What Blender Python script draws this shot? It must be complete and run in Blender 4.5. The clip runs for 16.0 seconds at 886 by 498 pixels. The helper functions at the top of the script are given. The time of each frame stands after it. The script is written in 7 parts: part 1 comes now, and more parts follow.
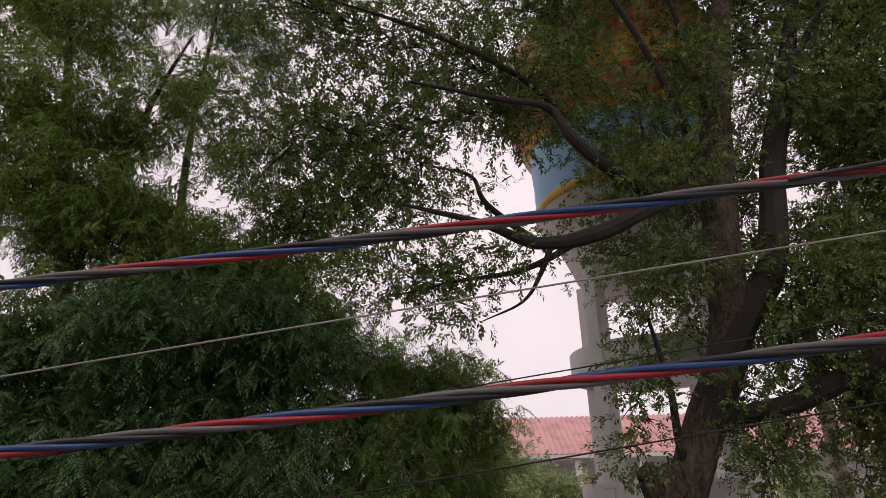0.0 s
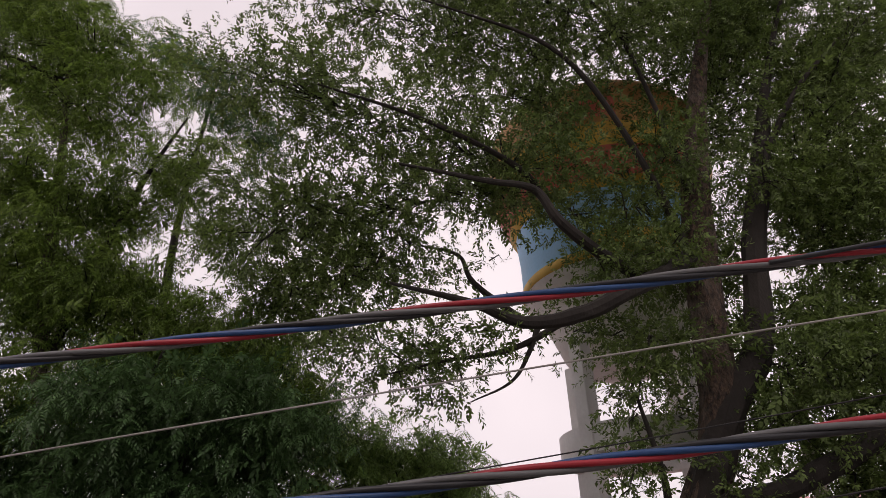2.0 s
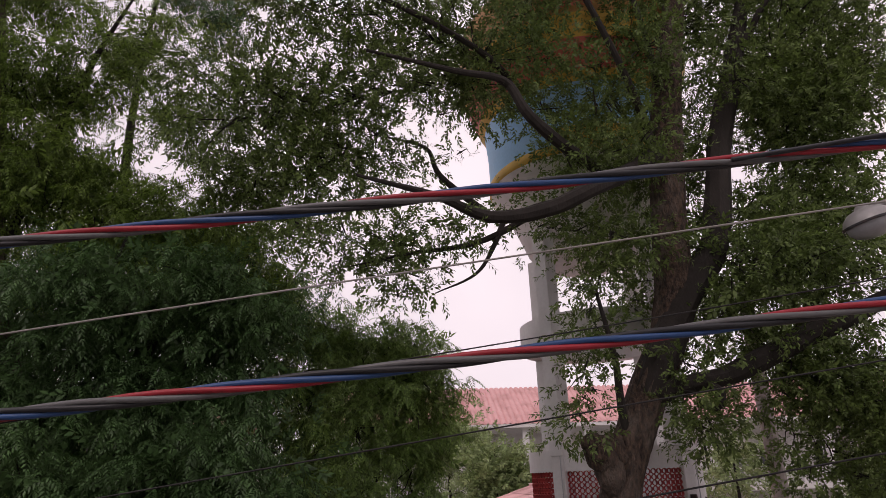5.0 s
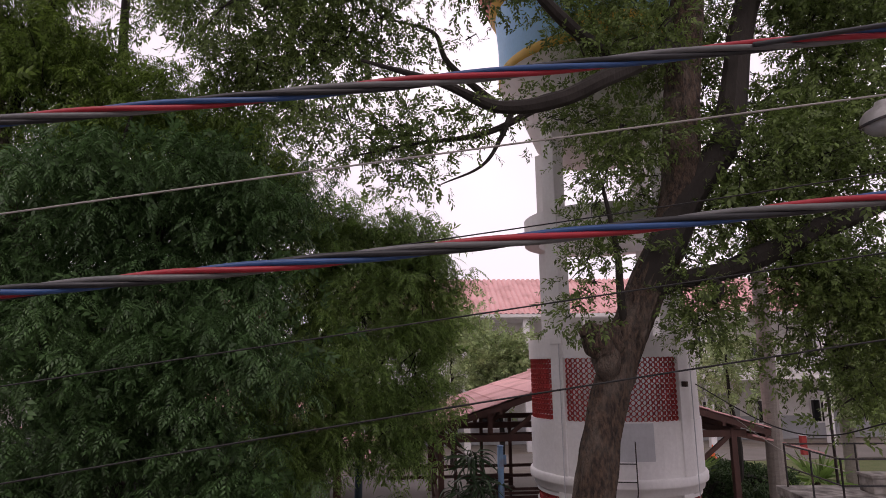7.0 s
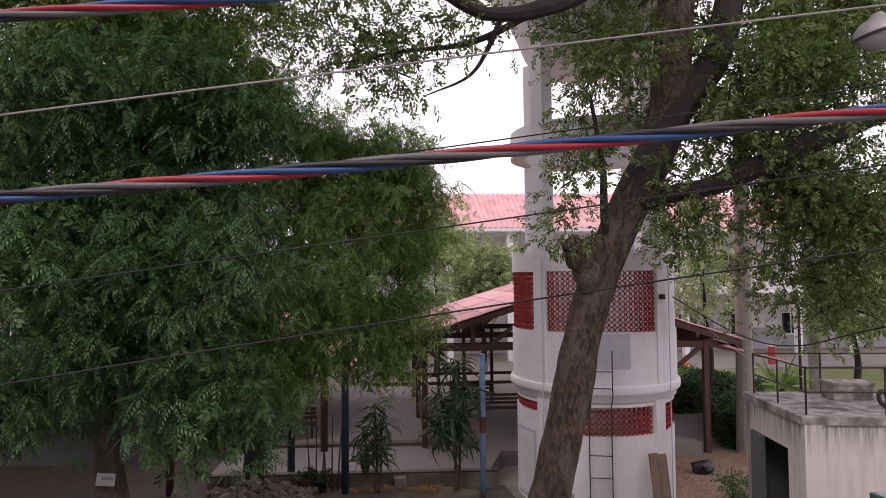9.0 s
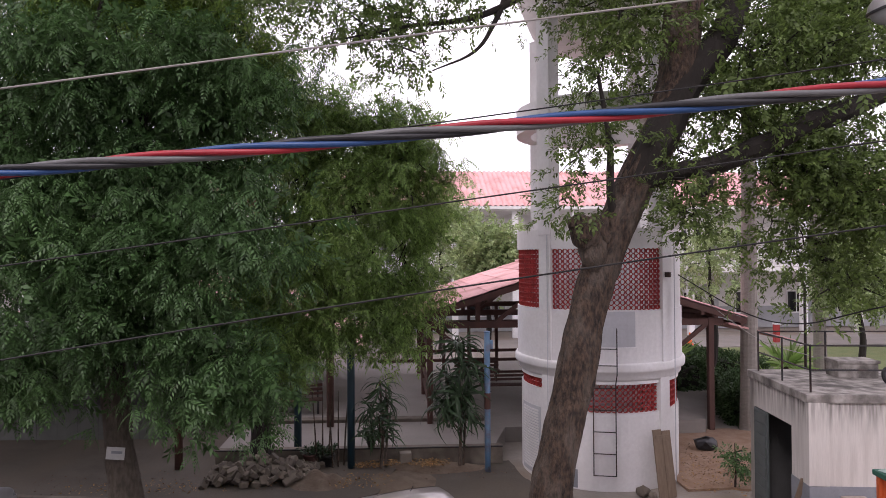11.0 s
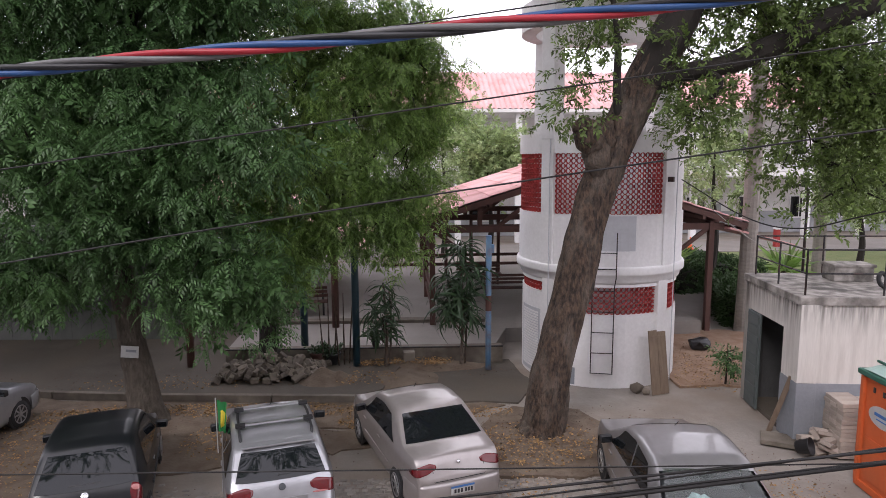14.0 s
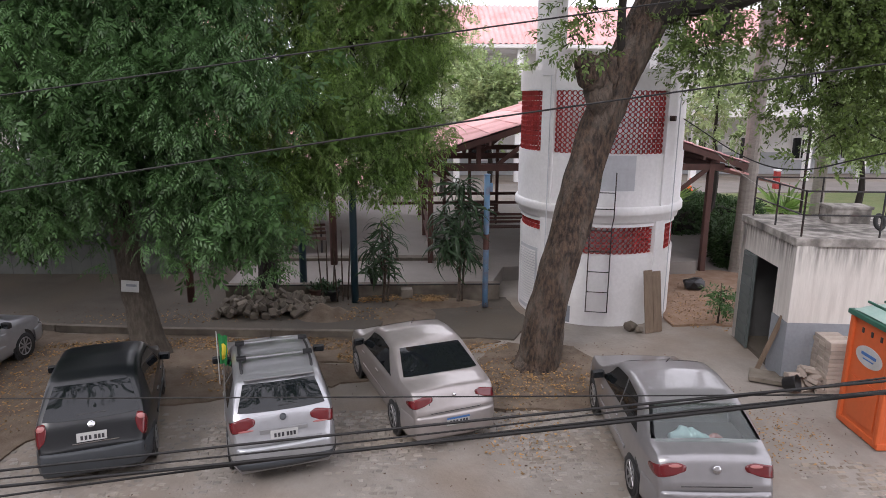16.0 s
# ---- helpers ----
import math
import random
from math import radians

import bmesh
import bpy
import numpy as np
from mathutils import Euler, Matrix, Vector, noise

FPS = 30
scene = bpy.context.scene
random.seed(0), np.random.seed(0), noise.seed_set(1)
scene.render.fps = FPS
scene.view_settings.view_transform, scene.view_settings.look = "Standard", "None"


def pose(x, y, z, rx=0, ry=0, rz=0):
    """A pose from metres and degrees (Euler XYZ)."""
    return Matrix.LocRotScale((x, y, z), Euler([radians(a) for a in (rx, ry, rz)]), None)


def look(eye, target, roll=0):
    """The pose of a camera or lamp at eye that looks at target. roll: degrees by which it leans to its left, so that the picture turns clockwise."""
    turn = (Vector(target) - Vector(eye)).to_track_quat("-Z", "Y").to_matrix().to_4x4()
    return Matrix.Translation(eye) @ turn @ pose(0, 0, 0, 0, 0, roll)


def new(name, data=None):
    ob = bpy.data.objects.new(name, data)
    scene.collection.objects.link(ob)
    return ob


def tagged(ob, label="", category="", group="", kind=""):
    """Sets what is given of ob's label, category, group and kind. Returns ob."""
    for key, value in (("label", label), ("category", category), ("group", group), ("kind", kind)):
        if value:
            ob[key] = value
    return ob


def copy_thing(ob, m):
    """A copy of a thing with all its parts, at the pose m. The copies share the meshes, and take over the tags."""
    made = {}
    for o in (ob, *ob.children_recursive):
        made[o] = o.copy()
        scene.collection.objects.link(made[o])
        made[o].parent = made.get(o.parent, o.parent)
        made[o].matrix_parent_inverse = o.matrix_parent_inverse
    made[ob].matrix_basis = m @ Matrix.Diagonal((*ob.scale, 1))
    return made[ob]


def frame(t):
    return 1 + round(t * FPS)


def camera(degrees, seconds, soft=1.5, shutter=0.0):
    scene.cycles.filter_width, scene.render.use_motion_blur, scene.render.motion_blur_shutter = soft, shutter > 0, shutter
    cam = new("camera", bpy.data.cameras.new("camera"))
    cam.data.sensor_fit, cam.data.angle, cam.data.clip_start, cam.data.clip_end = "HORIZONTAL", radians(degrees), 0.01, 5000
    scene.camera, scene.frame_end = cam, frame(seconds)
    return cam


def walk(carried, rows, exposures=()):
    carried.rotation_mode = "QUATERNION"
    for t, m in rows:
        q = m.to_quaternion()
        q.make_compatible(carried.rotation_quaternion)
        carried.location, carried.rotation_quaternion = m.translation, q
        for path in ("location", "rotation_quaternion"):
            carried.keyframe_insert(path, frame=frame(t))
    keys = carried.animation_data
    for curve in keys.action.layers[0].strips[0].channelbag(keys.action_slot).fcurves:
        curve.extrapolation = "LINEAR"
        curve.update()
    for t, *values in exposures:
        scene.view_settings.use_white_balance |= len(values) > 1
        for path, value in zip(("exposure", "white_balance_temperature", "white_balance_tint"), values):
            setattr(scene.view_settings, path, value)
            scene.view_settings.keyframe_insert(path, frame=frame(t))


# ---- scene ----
cam = camera(69.2, 16.0, soft=0.8)
# seconds, yaw, pitch, roll, x, y, z
PATH = (
    (0.0, 0.59, 22.46, 1.29, -0.003, 0.006, 5.457),
    (0.5, 0.70, 24.29, 1.00, -0.005, 0.001, 5.459),
    (1.0, 0.20, 26.43, 0.82, -0.007, -0.008, 5.457),
    (1.5, -0.36, 28.03, 0.85, -0.009, -0.008, 5.457),
    (2.0, -0.53, 29.41, 1.58, -0.006, -0.013, 5.459),
    (2.5, -0.60, 30.80, 1.94, -0.005, -0.017, 5.463),
    (3.0, -0.46, 32.74, 1.89, -0.002, -0.020, 5.465),
    (3.5, -1.07, 27.31, 1.94, 0.005, 0.001, 5.465),
    (5.8, -4.15, 18.44, 1.79, 0.000, -0.001, 5.438),
    (6.0, -3.74, 17.52, 1.74, -0.006, 0.000, 5.435),
    (6.5, -3.39, 12.43, 1.05, -0.003, 0.007, 5.430),
    (7.0, -3.42, 10.34, 0.79, -0.002, 0.007, 5.425),
    (7.5, -3.49, 7.63, 0.47, -0.002, 0.011, 5.422),
    (8.0, -4.17, 5.66, 0.40, -0.005, 0.016, 5.420),
    (8.5, -5.34, 3.71, 0.18, -0.007, -0.008, 5.412),
    (9.0, -4.83, 2.66, 0.44, -0.008, -0.007, 5.410),
    (11.3, -4.28, -0.07, 0.21, -0.013, 0.012, 5.399),
    (11.5, -4.17, -0.63, 0.08, -0.002, -0.002, 5.399),
    (12.0, -4.36, -0.98, 0.09, -0.000, -0.008, 5.400),
    (12.5, -4.34, -1.05, -0.01, -0.000, -0.000, 5.400),
    (13.0, -4.13, -2.61, -0.03, -0.005, -0.021, 5.400),
    (13.5, -4.15, -6.59, 0.49, -0.000, -0.004, 5.397),
    (14.0, -4.15, -7.78, 0.33, -0.003, -0.004, 5.395),
    (14.5, -4.17, -8.84, 0.10, -0.002, -0.007, 5.397),
    (15.0, -3.94, -10.56, -0.03, 0.011, -0.010, 5.395),
    (15.5, -3.93, -11.08, 0.01, 0.006, -0.023, 5.391),
    (16.0, -4.21, -13.19, -0.24, 0.000, -0.020, 5.372),
)
# seconds, stops, kelvin, tint
EXPOSURES = ((0, -0.48, 7050, 25), (3, -0.44, 7050, 23), (6, -0.38, 6900, 29), (9, 0.29, 6600, 28), (12, 0.63, 6450, 24), (16, 0.84, 6350, 16))
walk(cam, [(t, pose(x, y, z, 90 + p, r, w)) for t, w, p, r, x, y, z in PATH], EXPOSURES)

from mathutils.bvhtree import BVHTree

# ---- light ----
world = bpy.data.worlds.new("overcast_sky")
scene.world = world
world.use_nodes = True
wn, wl = world.node_tree.nodes, world.node_tree.links
sky = wn.new("ShaderNodeTexSky")
sky.sky_type, sky.sun_disc = "NISHITA", False
sky.sun_elevation, sky.sun_rotation = radians(58), radians(-60)
cloud = wn.new("ShaderNodeTexNoise")
cloud.inputs["Scale"].default_value, cloud.inputs["Detail"].default_value = 1.6, 5
ramp = wn.new("ShaderNodeValToRGB")
ramp.color_ramp.elements[0].position, ramp.color_ramp.elements[0].color = 0.3, (8.6, 8.5, 9.0, 1)
ramp.color_ramp.elements[1].position, ramp.color_ramp.elements[1].color = 0.75, (12.5, 12.3, 12.6, 1)
mixn = wn.new("ShaderNodeMix")
mixn.data_type = "RGBA"
mixn.inputs[0].default_value = 0.9
wl.new(cloud.outputs["Fac"], ramp.inputs[0])
wl.new(sky.outputs[0], mixn.inputs[6])
wl.new(ramp.outputs[0], mixn.inputs[7])
wl.new(mixn.outputs[2], wn["Background"].inputs[0])
wn["Background"].inputs[1].default_value = 0.115

sun = new("sun", bpy.data.lights.new("sun", "SUN"))
sun.data.energy, sun.data.angle, sun.data.color = 0.7, radians(16), (1, 0.96, 0.9)
sun.matrix_world = look((-9, -6, 20), (3, 12, 0))


# ---- materials ----
def material(name, colour, rough=0.7, metal=0.0, second=None, scale=4.0, amount=0.6, bump=0.0, bump_scale=60.0,
             stain=None, stain_scale=0.7, stain_amount=0.5, spread=0.0, coat=0.0, stretch=(1, 1, 1), translucent=0.0, bump_deep=0.02, drip=None):
    """A surface with grain at two scales, stains, and a spread of tone from piece to piece."""
    m = bpy.data.materials.new(name)
    m.use_nodes = True
    n, l = m.node_tree.nodes, m.node_tree.links
    b = n["Principled BSDF"]
    b.inputs["Roughness"].default_value, b.inputs["Metallic"].default_value = rough, metal
    b.inputs["Coat Weight"].default_value = coat
    b.inputs["Coat Roughness"].default_value = 0.06
    co = n.new("ShaderNodeTexCoord")
    mp = n.new("ShaderNodeMapping")
    mp.inputs["Scale"].default_value = stretch
    l.new(co.outputs["Object"], mp.inputs[0])
    out = None

    def noise_of(s, detail=6):
        t = n.new("ShaderNodeTexNoise")
        t.inputs["Scale"].default_value, t.inputs["Detail"].default_value = s, detail
        l.new(mp.outputs[0], t.inputs[0])
        return t.outputs["Fac"]

    def mix(fac, a, c):
        x = n.new("ShaderNodeMix")
        x.data_type = "RGBA"
        for sock, v in ((x.inputs[0], fac), (x.inputs[6], a), (x.inputs[7], c)):
            if isinstance(v, (int, float)):
                sock.default_value = v
            elif isinstance(v, tuple):
                sock.default_value = (*v[:3], 1)
            else:
                l.new(v, sock)
        return x.outputs[2]

    def steep(v, lo, hi, top=1.0):
        r = n.new("ShaderNodeMapRange")
        r.inputs[1].default_value, r.inputs[2].default_value, r.inputs[4].default_value = lo, hi, top
        l.new(v, r.inputs[0])
        return r.outputs[0]

    out = mix(steep(noise_of(scale), 0.35, 0.65, amount), colour, second or tuple(c * 0.75 for c in colour))
    out = mix(steep(noise_of(scale * 9, 3), 0.3, 0.7, 0.22), out, tuple(c * 0.6 for c in colour))
    if stain:
        out = mix(steep(noise_of(stain_scale, 8), 0.46, 0.66, stain_amount), out, stain)
    if drip:
        # run-off streaks that start at the top edge and die out downwards
        lo, hi, tone = drip
        sep = n.new("ShaderNodeSeparateXYZ")
        l.new(co.outputs["Object"], sep.inputs[0])
        streak = n.new("ShaderNodeMath")
        streak.operation = "MULTIPLY"
        l.new(steep(sep.outputs[2], lo, hi), streak.inputs[0])
        l.new(steep(noise_of(2.4, 7), 0.38, 0.62), streak.inputs[1])
        out = mix(streak.outputs[0], out, tone)
    if spread:
        info = n.new("ShaderNodeObjectInfo")
        geo = n.new("ShaderNodeNewGeometry")
        add = n.new("ShaderNodeMath")
        add.operation = "ADD"
        l.new(info.outputs["Random"], add.inputs[0])
        l.new(geo.outputs["Random Per Island"], add.inputs[1])
        fr = n.new("ShaderNodeMath")
        fr.operation = "FRACT"
        l.new(add.outputs[0], fr.inputs[0])
        hsv = n.new("ShaderNodeHueSaturation")
        rng = n.new("ShaderNodeMapRange")
        rng.inputs[3].default_value, rng.inputs[4].default_value = 1 - spread, 1 + spread
        l.new(fr.outputs[0], rng.inputs[0])
        l.new(rng.outputs[0], hsv.inputs["Value"])
        l.new(out, hsv.inputs["Color"])
        out = hsv.outputs[0]
    l.new(out, b.inputs["Base Color"])
    if bump:
        bp = n.new("ShaderNodeBump")
        bp.inputs["Strength"].default_value, bp.inputs["Distance"].default_value = bump, bump_deep
        l.new(noise_of(bump_scale, 5), bp.inputs["Height"])
        l.new(bp.outputs[0], b.inputs["Normal"])
    if translucent:
        tr = n.new("ShaderNodeBsdfTranslucent")
        l.new(out, tr.inputs[0])
        ms = n.new("ShaderNodeMixShader")
        ms.inputs[0].default_value = translucent
        l.new(b.outputs[0], ms.inputs[1])
        l.new(tr.outputs[0], ms.inputs[2])
        l.new(ms.outputs[0], n["Material Output"].inputs[0])
    return m


M_GROUND = material("sandy_concrete", (0.3, 0.27, 0.24), 0.9, second=(0.23, 0.205, 0.18), scale=1.6, amount=0.9, bump=0.8, bump_scale=14,
                    stain=(0.2, 0.15, 0.11), stain_scale=0.35, stain_amount=0.7)
M_STONE = material("paving_stone", (0.285, 0.26, 0.235), 0.9, second=(0.21, 0.19, 0.165), scale=5, bump=0.6, bump_scale=30, spread=0.24,
                   stain=(0.27, 0.2, 0.13), stain_scale=0.5)
# worn concrete, its base colour lowered to hold the shade of the trees
M_WALK = material("worn_shaded_pavement", (0.1, 0.085, 0.068), 0.9, second=(0.05, 0.043, 0.035), scale=1.2, bump=0.4, bump_scale=30,
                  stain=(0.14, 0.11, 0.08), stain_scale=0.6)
M_KERB = material("kerb_concrete", (0.16, 0.135, 0.11), 0.9, second=(0.075, 0.062, 0.048), scale=3.5, bump=0.5, stain=(0.28, 0.25, 0.2), stain_scale=1.5)
M_FLOOR = material("pavilion_concrete", (0.26, 0.235, 0.215), 0.7, second=(0.18, 0.165, 0.15), scale=0.8, bump=0.2, stain=(0.2, 0.18, 0.16), stain_scale=0.5)
M_DIRT = material("brown_dirt", (0.23, 0.14, 0.088), 0.95, second=(0.3, 0.21, 0.15), scale=3, amount=0.9, bump=1.0, bump_scale=18)
M_WHITE = material("white_paint", (0.8, 0.79, 0.79), 0.7, second=(0.72, 0.71, 0.71), scale=1.5, amount=0.5, bump=0.15, bump_scale=40,
                   stain=(0.58, 0.56, 0.54), stain_scale=0.9, stain_amount=0.4)
M_PALE = material("grey_panel_paint", (0.55, 0.56, 0.59), 0.6, scale=2, bump=0.1)
M_RED = material("red_block_paint", (0.42, 0.045, 0.04), 0.65, second=(0.3, 0.035, 0.035), scale=3, spread=0.15, bump=0.2)
M_TANKBLUE = material("sky_blue_paint", (0.23, 0.48, 0.72), 0.6, second=(0.3, 0.52, 0.72), scale=1.5)
M_TANKYEL = material("ochre_paint", (0.62, 0.38, 0.05), 0.6, scale=2)
M_TANKRED = material("faded_red_paint", (0.55, 0.12, 0.08), 0.6, scale=2)
M_TANKBRN = material("brown_orange_paint", (0.36, 0.17, 0.05), 0.6, second=(0.45, 0.25, 0.06), scale=1)
M_BARK = material("bark", (0.11, 0.072, 0.05), 0.95, second=(0.014, 0.011, 0.009), scale=17, amount=1.0, bump=1.0, bump_scale=30, bump_deep=0.07,
                  stretch=(1, 1, 0.4), stain=(0.2, 0.17, 0.14), stain_scale=2.6, stain_amount=0.45)
M_DIRTGREY = material("grey_brown_dirt", (0.12, 0.086, 0.06), 0.95, second=(0.185, 0.145, 0.108), scale=3, amount=0.9, bump=1.0, bump_scale=18)
M_BARKMID = material("grey_brown_bark", (0.12, 0.1, 0.08), 0.95, second=(0.06, 0.048, 0.038), scale=14, amount=0.9, bump=0.9, bump_scale=30, bump_deep=0.05, stretch=(1, 1, 0.4))
M_STEEL = material("dark_silver_paint", (0.27, 0.262, 0.27), 0.32, 0.5, second=(0.29, 0.28, 0.285), scale=0.8, amount=0.3, coat=0.8)
# bark darkened to near black, with the backlit look of limbs in its colour
M_BARKSHADE = material("shade_dark_bark", (0.028, 0.023, 0.019), 0.95, second=(0.016, 0.013, 0.011), scale=6, bump=0.8, bump_scale=20, stretch=(1, 1, 0.3))
M_PALM = material("grey_palm_bark", (0.3, 0.27, 0.24), 0.9, second=(0.2, 0.18, 0.16), scale=4, bump=0.8, bump_scale=20, stretch=(1, 1, 3))
M_LEAFA = material("feathery_leaf", (0.085, 0.17, 0.055), 0.5, second=(0.055, 0.12, 0.042), scale=0.6, spread=0.4, translucent=0.36)
M_LEAFB = material("yellowish_feathery_leaf", (0.21, 0.33, 0.085), 0.5, second=(0.13, 0.235, 0.063), scale=0.5, spread=0.45, translucent=0.48)
M_LEAFD = material("olive_leaf", (0.135, 0.2, 0.05), 0.55, second=(0.085, 0.135, 0.036), scale=0.6, spread=0.5, translucent=0.38)
# lighter copy of the feathery leaf, with the light on the upper crown in it
M_LEAFTOP = material("lit_feathery_leaf", (0.175, 0.27, 0.05), 0.5, second=(0.1, 0.17, 0.035), scale=0.6, spread=0.5, translucent=0.5)
M_STRAP = material("dark_strap_leaf", (0.035, 0.075, 0.028), 0.45, second=(0.022, 0.05, 0.02), scale=2, spread=0.35, translucent=0.15)
# light green leaf made paler still, with the distance haze in its colour
M_LEAFF = material("hazed_light_leaf", (0.33, 0.42, 0.19), 0.6, second=(0.24, 0.33, 0.14), scale=1, spread=0.4, translucent=0.25)
M_DRY = material("dry_leaf", (0.34, 0.2, 0.075), 0.8, second=(0.22, 0.13, 0.06), scale=3, spread=0.5)
M_TWIGLITTER = material("brown_litter", (0.15, 0.095, 0.06), 0.9, second=(0.09, 0.06, 0.045), scale=3, spread=0.5)
M_WOOD = material("dark_red_timber", (0.1, 0.042, 0.032), 0.7, second=(0.06, 0.03, 0.025), scale=4, bump=0.4, stretch=(1, 1, 0.2))
M_PLANK = material("weathered_plank", (0.23, 0.17, 0.12), 0.85, second=(0.14, 0.1, 0.075), scale=6, bump=0.6, stretch=(3, 3, 0.3))
# tile and plaster are raised in tone to hold the haze on the far building
M_TILE = material("hazed_pink_tile", (0.74, 0.43, 0.42), 0.85, second=(0.66, 0.35, 0.34), scale=1.2, bump=0.3, spread=0.16, stain=(0.36, 0.17, 0.14), stain_scale=0.8)
M_PLASTER = material("plaster", (0.76, 0.74, 0.73), 0.85, second=(0.68, 0.66, 0.65), scale=0.8, bump=0.1)
M_FARGREY = material("grey_plinth", (0.42, 0.43, 0.45), 0.85, scale=1)
# dark grey wall tone; inside the hut it stands in for shade
M_DARKWALL = material("dark_wall", (0.1, 0.1, 0.1), 0.95, second=(0.06, 0.06, 0.058), scale=1.5, bump=0.4)
M_STAINED = material("stained_render", (0.62, 0.59, 0.55), 0.9, second=(0.56, 0.53, 0.49), scale=1.2, bump=0.3, stretch=(5, 5, 0.45),
                     stain=(0.36, 0.33, 0.3), stain_scale=1.7, stain_amount=0.35, drip=(2.1, 2.85, (0.06, 0.055, 0.05)))
M_SLATE = material("blue_grey_paint", (0.21, 0.225, 0.25), 0.8, second=(0.27, 0.28, 0.3), scale=2, bump=0.2)
# pale tile lowered in tone to carry the shade of the porch
M_DADOTILE = material("shaded_dado_tile", (0.12, 0.125, 0.115), 0.75, second=(0.08, 0.085, 0.078), scale=2.5, bump=0.2)
M_ROOFSLAB = material("mouldy_slab", (0.42, 0.39, 0.36), 0.95, second=(0.16, 0.145, 0.13), scale=4.5, amount=0.95, bump=0.5, stain=(0.06, 0.055, 0.05), stain_scale=2.2, stain_amount=0.8)
M_GREENDOOR = material("green_grey_door", (0.095, 0.115, 0.112), 0.6, second=(0.07, 0.085, 0.083), scale=5)
M_IRON = material("black_iron", (0.025, 0.024, 0.026), 0.6, scale=8, stain=(0.12, 0.05, 0.03), stain_scale=5, stain_amount=0.4)
M_BLUEPOLE = material("weathered_blue_paint", (0.12, 0.25, 0.42), 0.6, second=(0.2, 0.3, 0.42), scale=5, stain=(0.2, 0.1, 0.05), stain_scale=4, stain_amount=0.5)
M_TEAL = material("dark_teal_paint", (0.012, 0.045, 0.065), 0.5, scale=4)
M_ORANGE = material("orange_plastic", (0.6, 0.115, 0.03), 0.5, second=(0.5, 0.095, 0.028), scale=1.5, amount=0.4, stain=(0.42, 0.12, 0.04), stain_scale=1.2, stain_amount=0.3)
M_GREENROOF = material("grey_green_plastic", (0.3, 0.45, 0.4), 0.5, second=(0.42, 0.55, 0.5), scale=2)
M_GREENRIM = material("dark_green_plastic", (0.03, 0.13, 0.09), 0.5)
M_LABEL = material("white_label", (0.5, 0.5, 0.49), 0.5)
M_BLUEMARK = material("blue_print", (0.05, 0.16, 0.42), 0.5)
M_INK = material("dark_print", (0.03, 0.03, 0.035), 0.5)
M_SILVER = material("silver_paint", (0.4, 0.405, 0.425), 0.3, 0.55, second=(0.37, 0.375, 0.395), scale=0.8, amount=0.3, coat=0.8)
M_CHAMP = material("warm_silver_paint", (0.35, 0.32, 0.31), 0.32, 0.5, second=(0.37, 0.335, 0.325), scale=0.8, amount=0.3, coat=0.8)
M_STEELGREY = material("steel_grey_paint", (0.4, 0.41, 0.43), 0.3, 0.55, scale=0.8, amount=0.25, coat=0.8)
M_BLACKPAINT = material("graphite_paint", (0.0072, 0.0085, 0.0105), 0.32, 0.0, scale=1, amount=0.3, coat=0.2)
M_BUMPER = material("grey_bumper_plastic", (0.045, 0.051, 0.058), 0.55, scale=2)
M_BLACKPLASTIC = material("black_plastic", (0.018, 0.018, 0.02), 0.5, scale=3)
M_TYRE = material("tyre_rubber", (0.022, 0.022, 0.023), 0.85, scale=6, bump=0.2)
M_RIM = material("alloy", (0.42, 0.42, 0.43), 0.35, 0.8, scale=3)
M_TAIL = material("red_lamp_plastic", (0.13, 0.007, 0.01), 0.2, scale=3, coat=0.6)
M_TAILCLEAR = material("pale_red_lamp_plastic", (0.45, 0.17, 0.16), 0.2, coat=0.6)
M_HEADLAMP = material("clear_lamp_plastic", (0.35, 0.36, 0.37), 0.15, coat=0.6)
M_CHROME = material("chrome", (0.7, 0.7, 0.72), 0.15, 1.0)
M_ALU = material("brushed_aluminium", (0.62, 0.62, 0.64), 0.35, 0.9)
M_GLASSDARK = material("tinted_glass", (0.008, 0.01, 0.012), 0.03, scale=1)
M_GLASSCLEAR = material("green_tinted_glass", (0.5, 0.58, 0.55), 0.02, scale=1)
M_GLASSCLEAR.node_tree.nodes["Principled BSDF"].inputs["Transmission Weight"].default_value = 0.92
M_GLASSCLEAR.node_tree.nodes["Principled BSDF"].inputs["IOR"].default_value = 1.02
M_GLASSCLEAR.node_tree.nodes["Principled BSDF"].inputs["Coat Weight"].default_value = 1.0
M_CABRED = material("red_cable", (0.42, 0.025, 0.038), 0.4, scale=6)
M_CABBLUE = material("blue_cable", (0.025, 0.085, 0.24), 0.4, scale=6)
M_CABGREY = material("grey_cable", (0.15, 0.15, 0.15), 0.45, scale=6)
M_CABBLACK = material("black_cable", (0.022, 0.023, 0.026), 0.45, scale=6)
M_WIRE = material("pale_wire", (0.36, 0.34, 0.31), 0.5, scale=6)
M_BUNDLE = material("weathered_black_cable", (0.013, 0.012, 0.012), 0.6, scale=6)
M_RUBBLE = material("grey_rubble", (0.165, 0.138, 0.11), 0.9, second=(0.085, 0.072, 0.056), scale=4, bump=0.5, spread=0.3)
M_BRICK = material("pale_brick", (0.42, 0.36, 0.31), 0.9, second=(0.34, 0.28, 0.24), scale=5, bump=0.4, spread=0.18)
M_BAG = material("black_plastic_bag", (0.012, 0.012, 0.014), 0.3, bump=0.5, bump_scale=12)
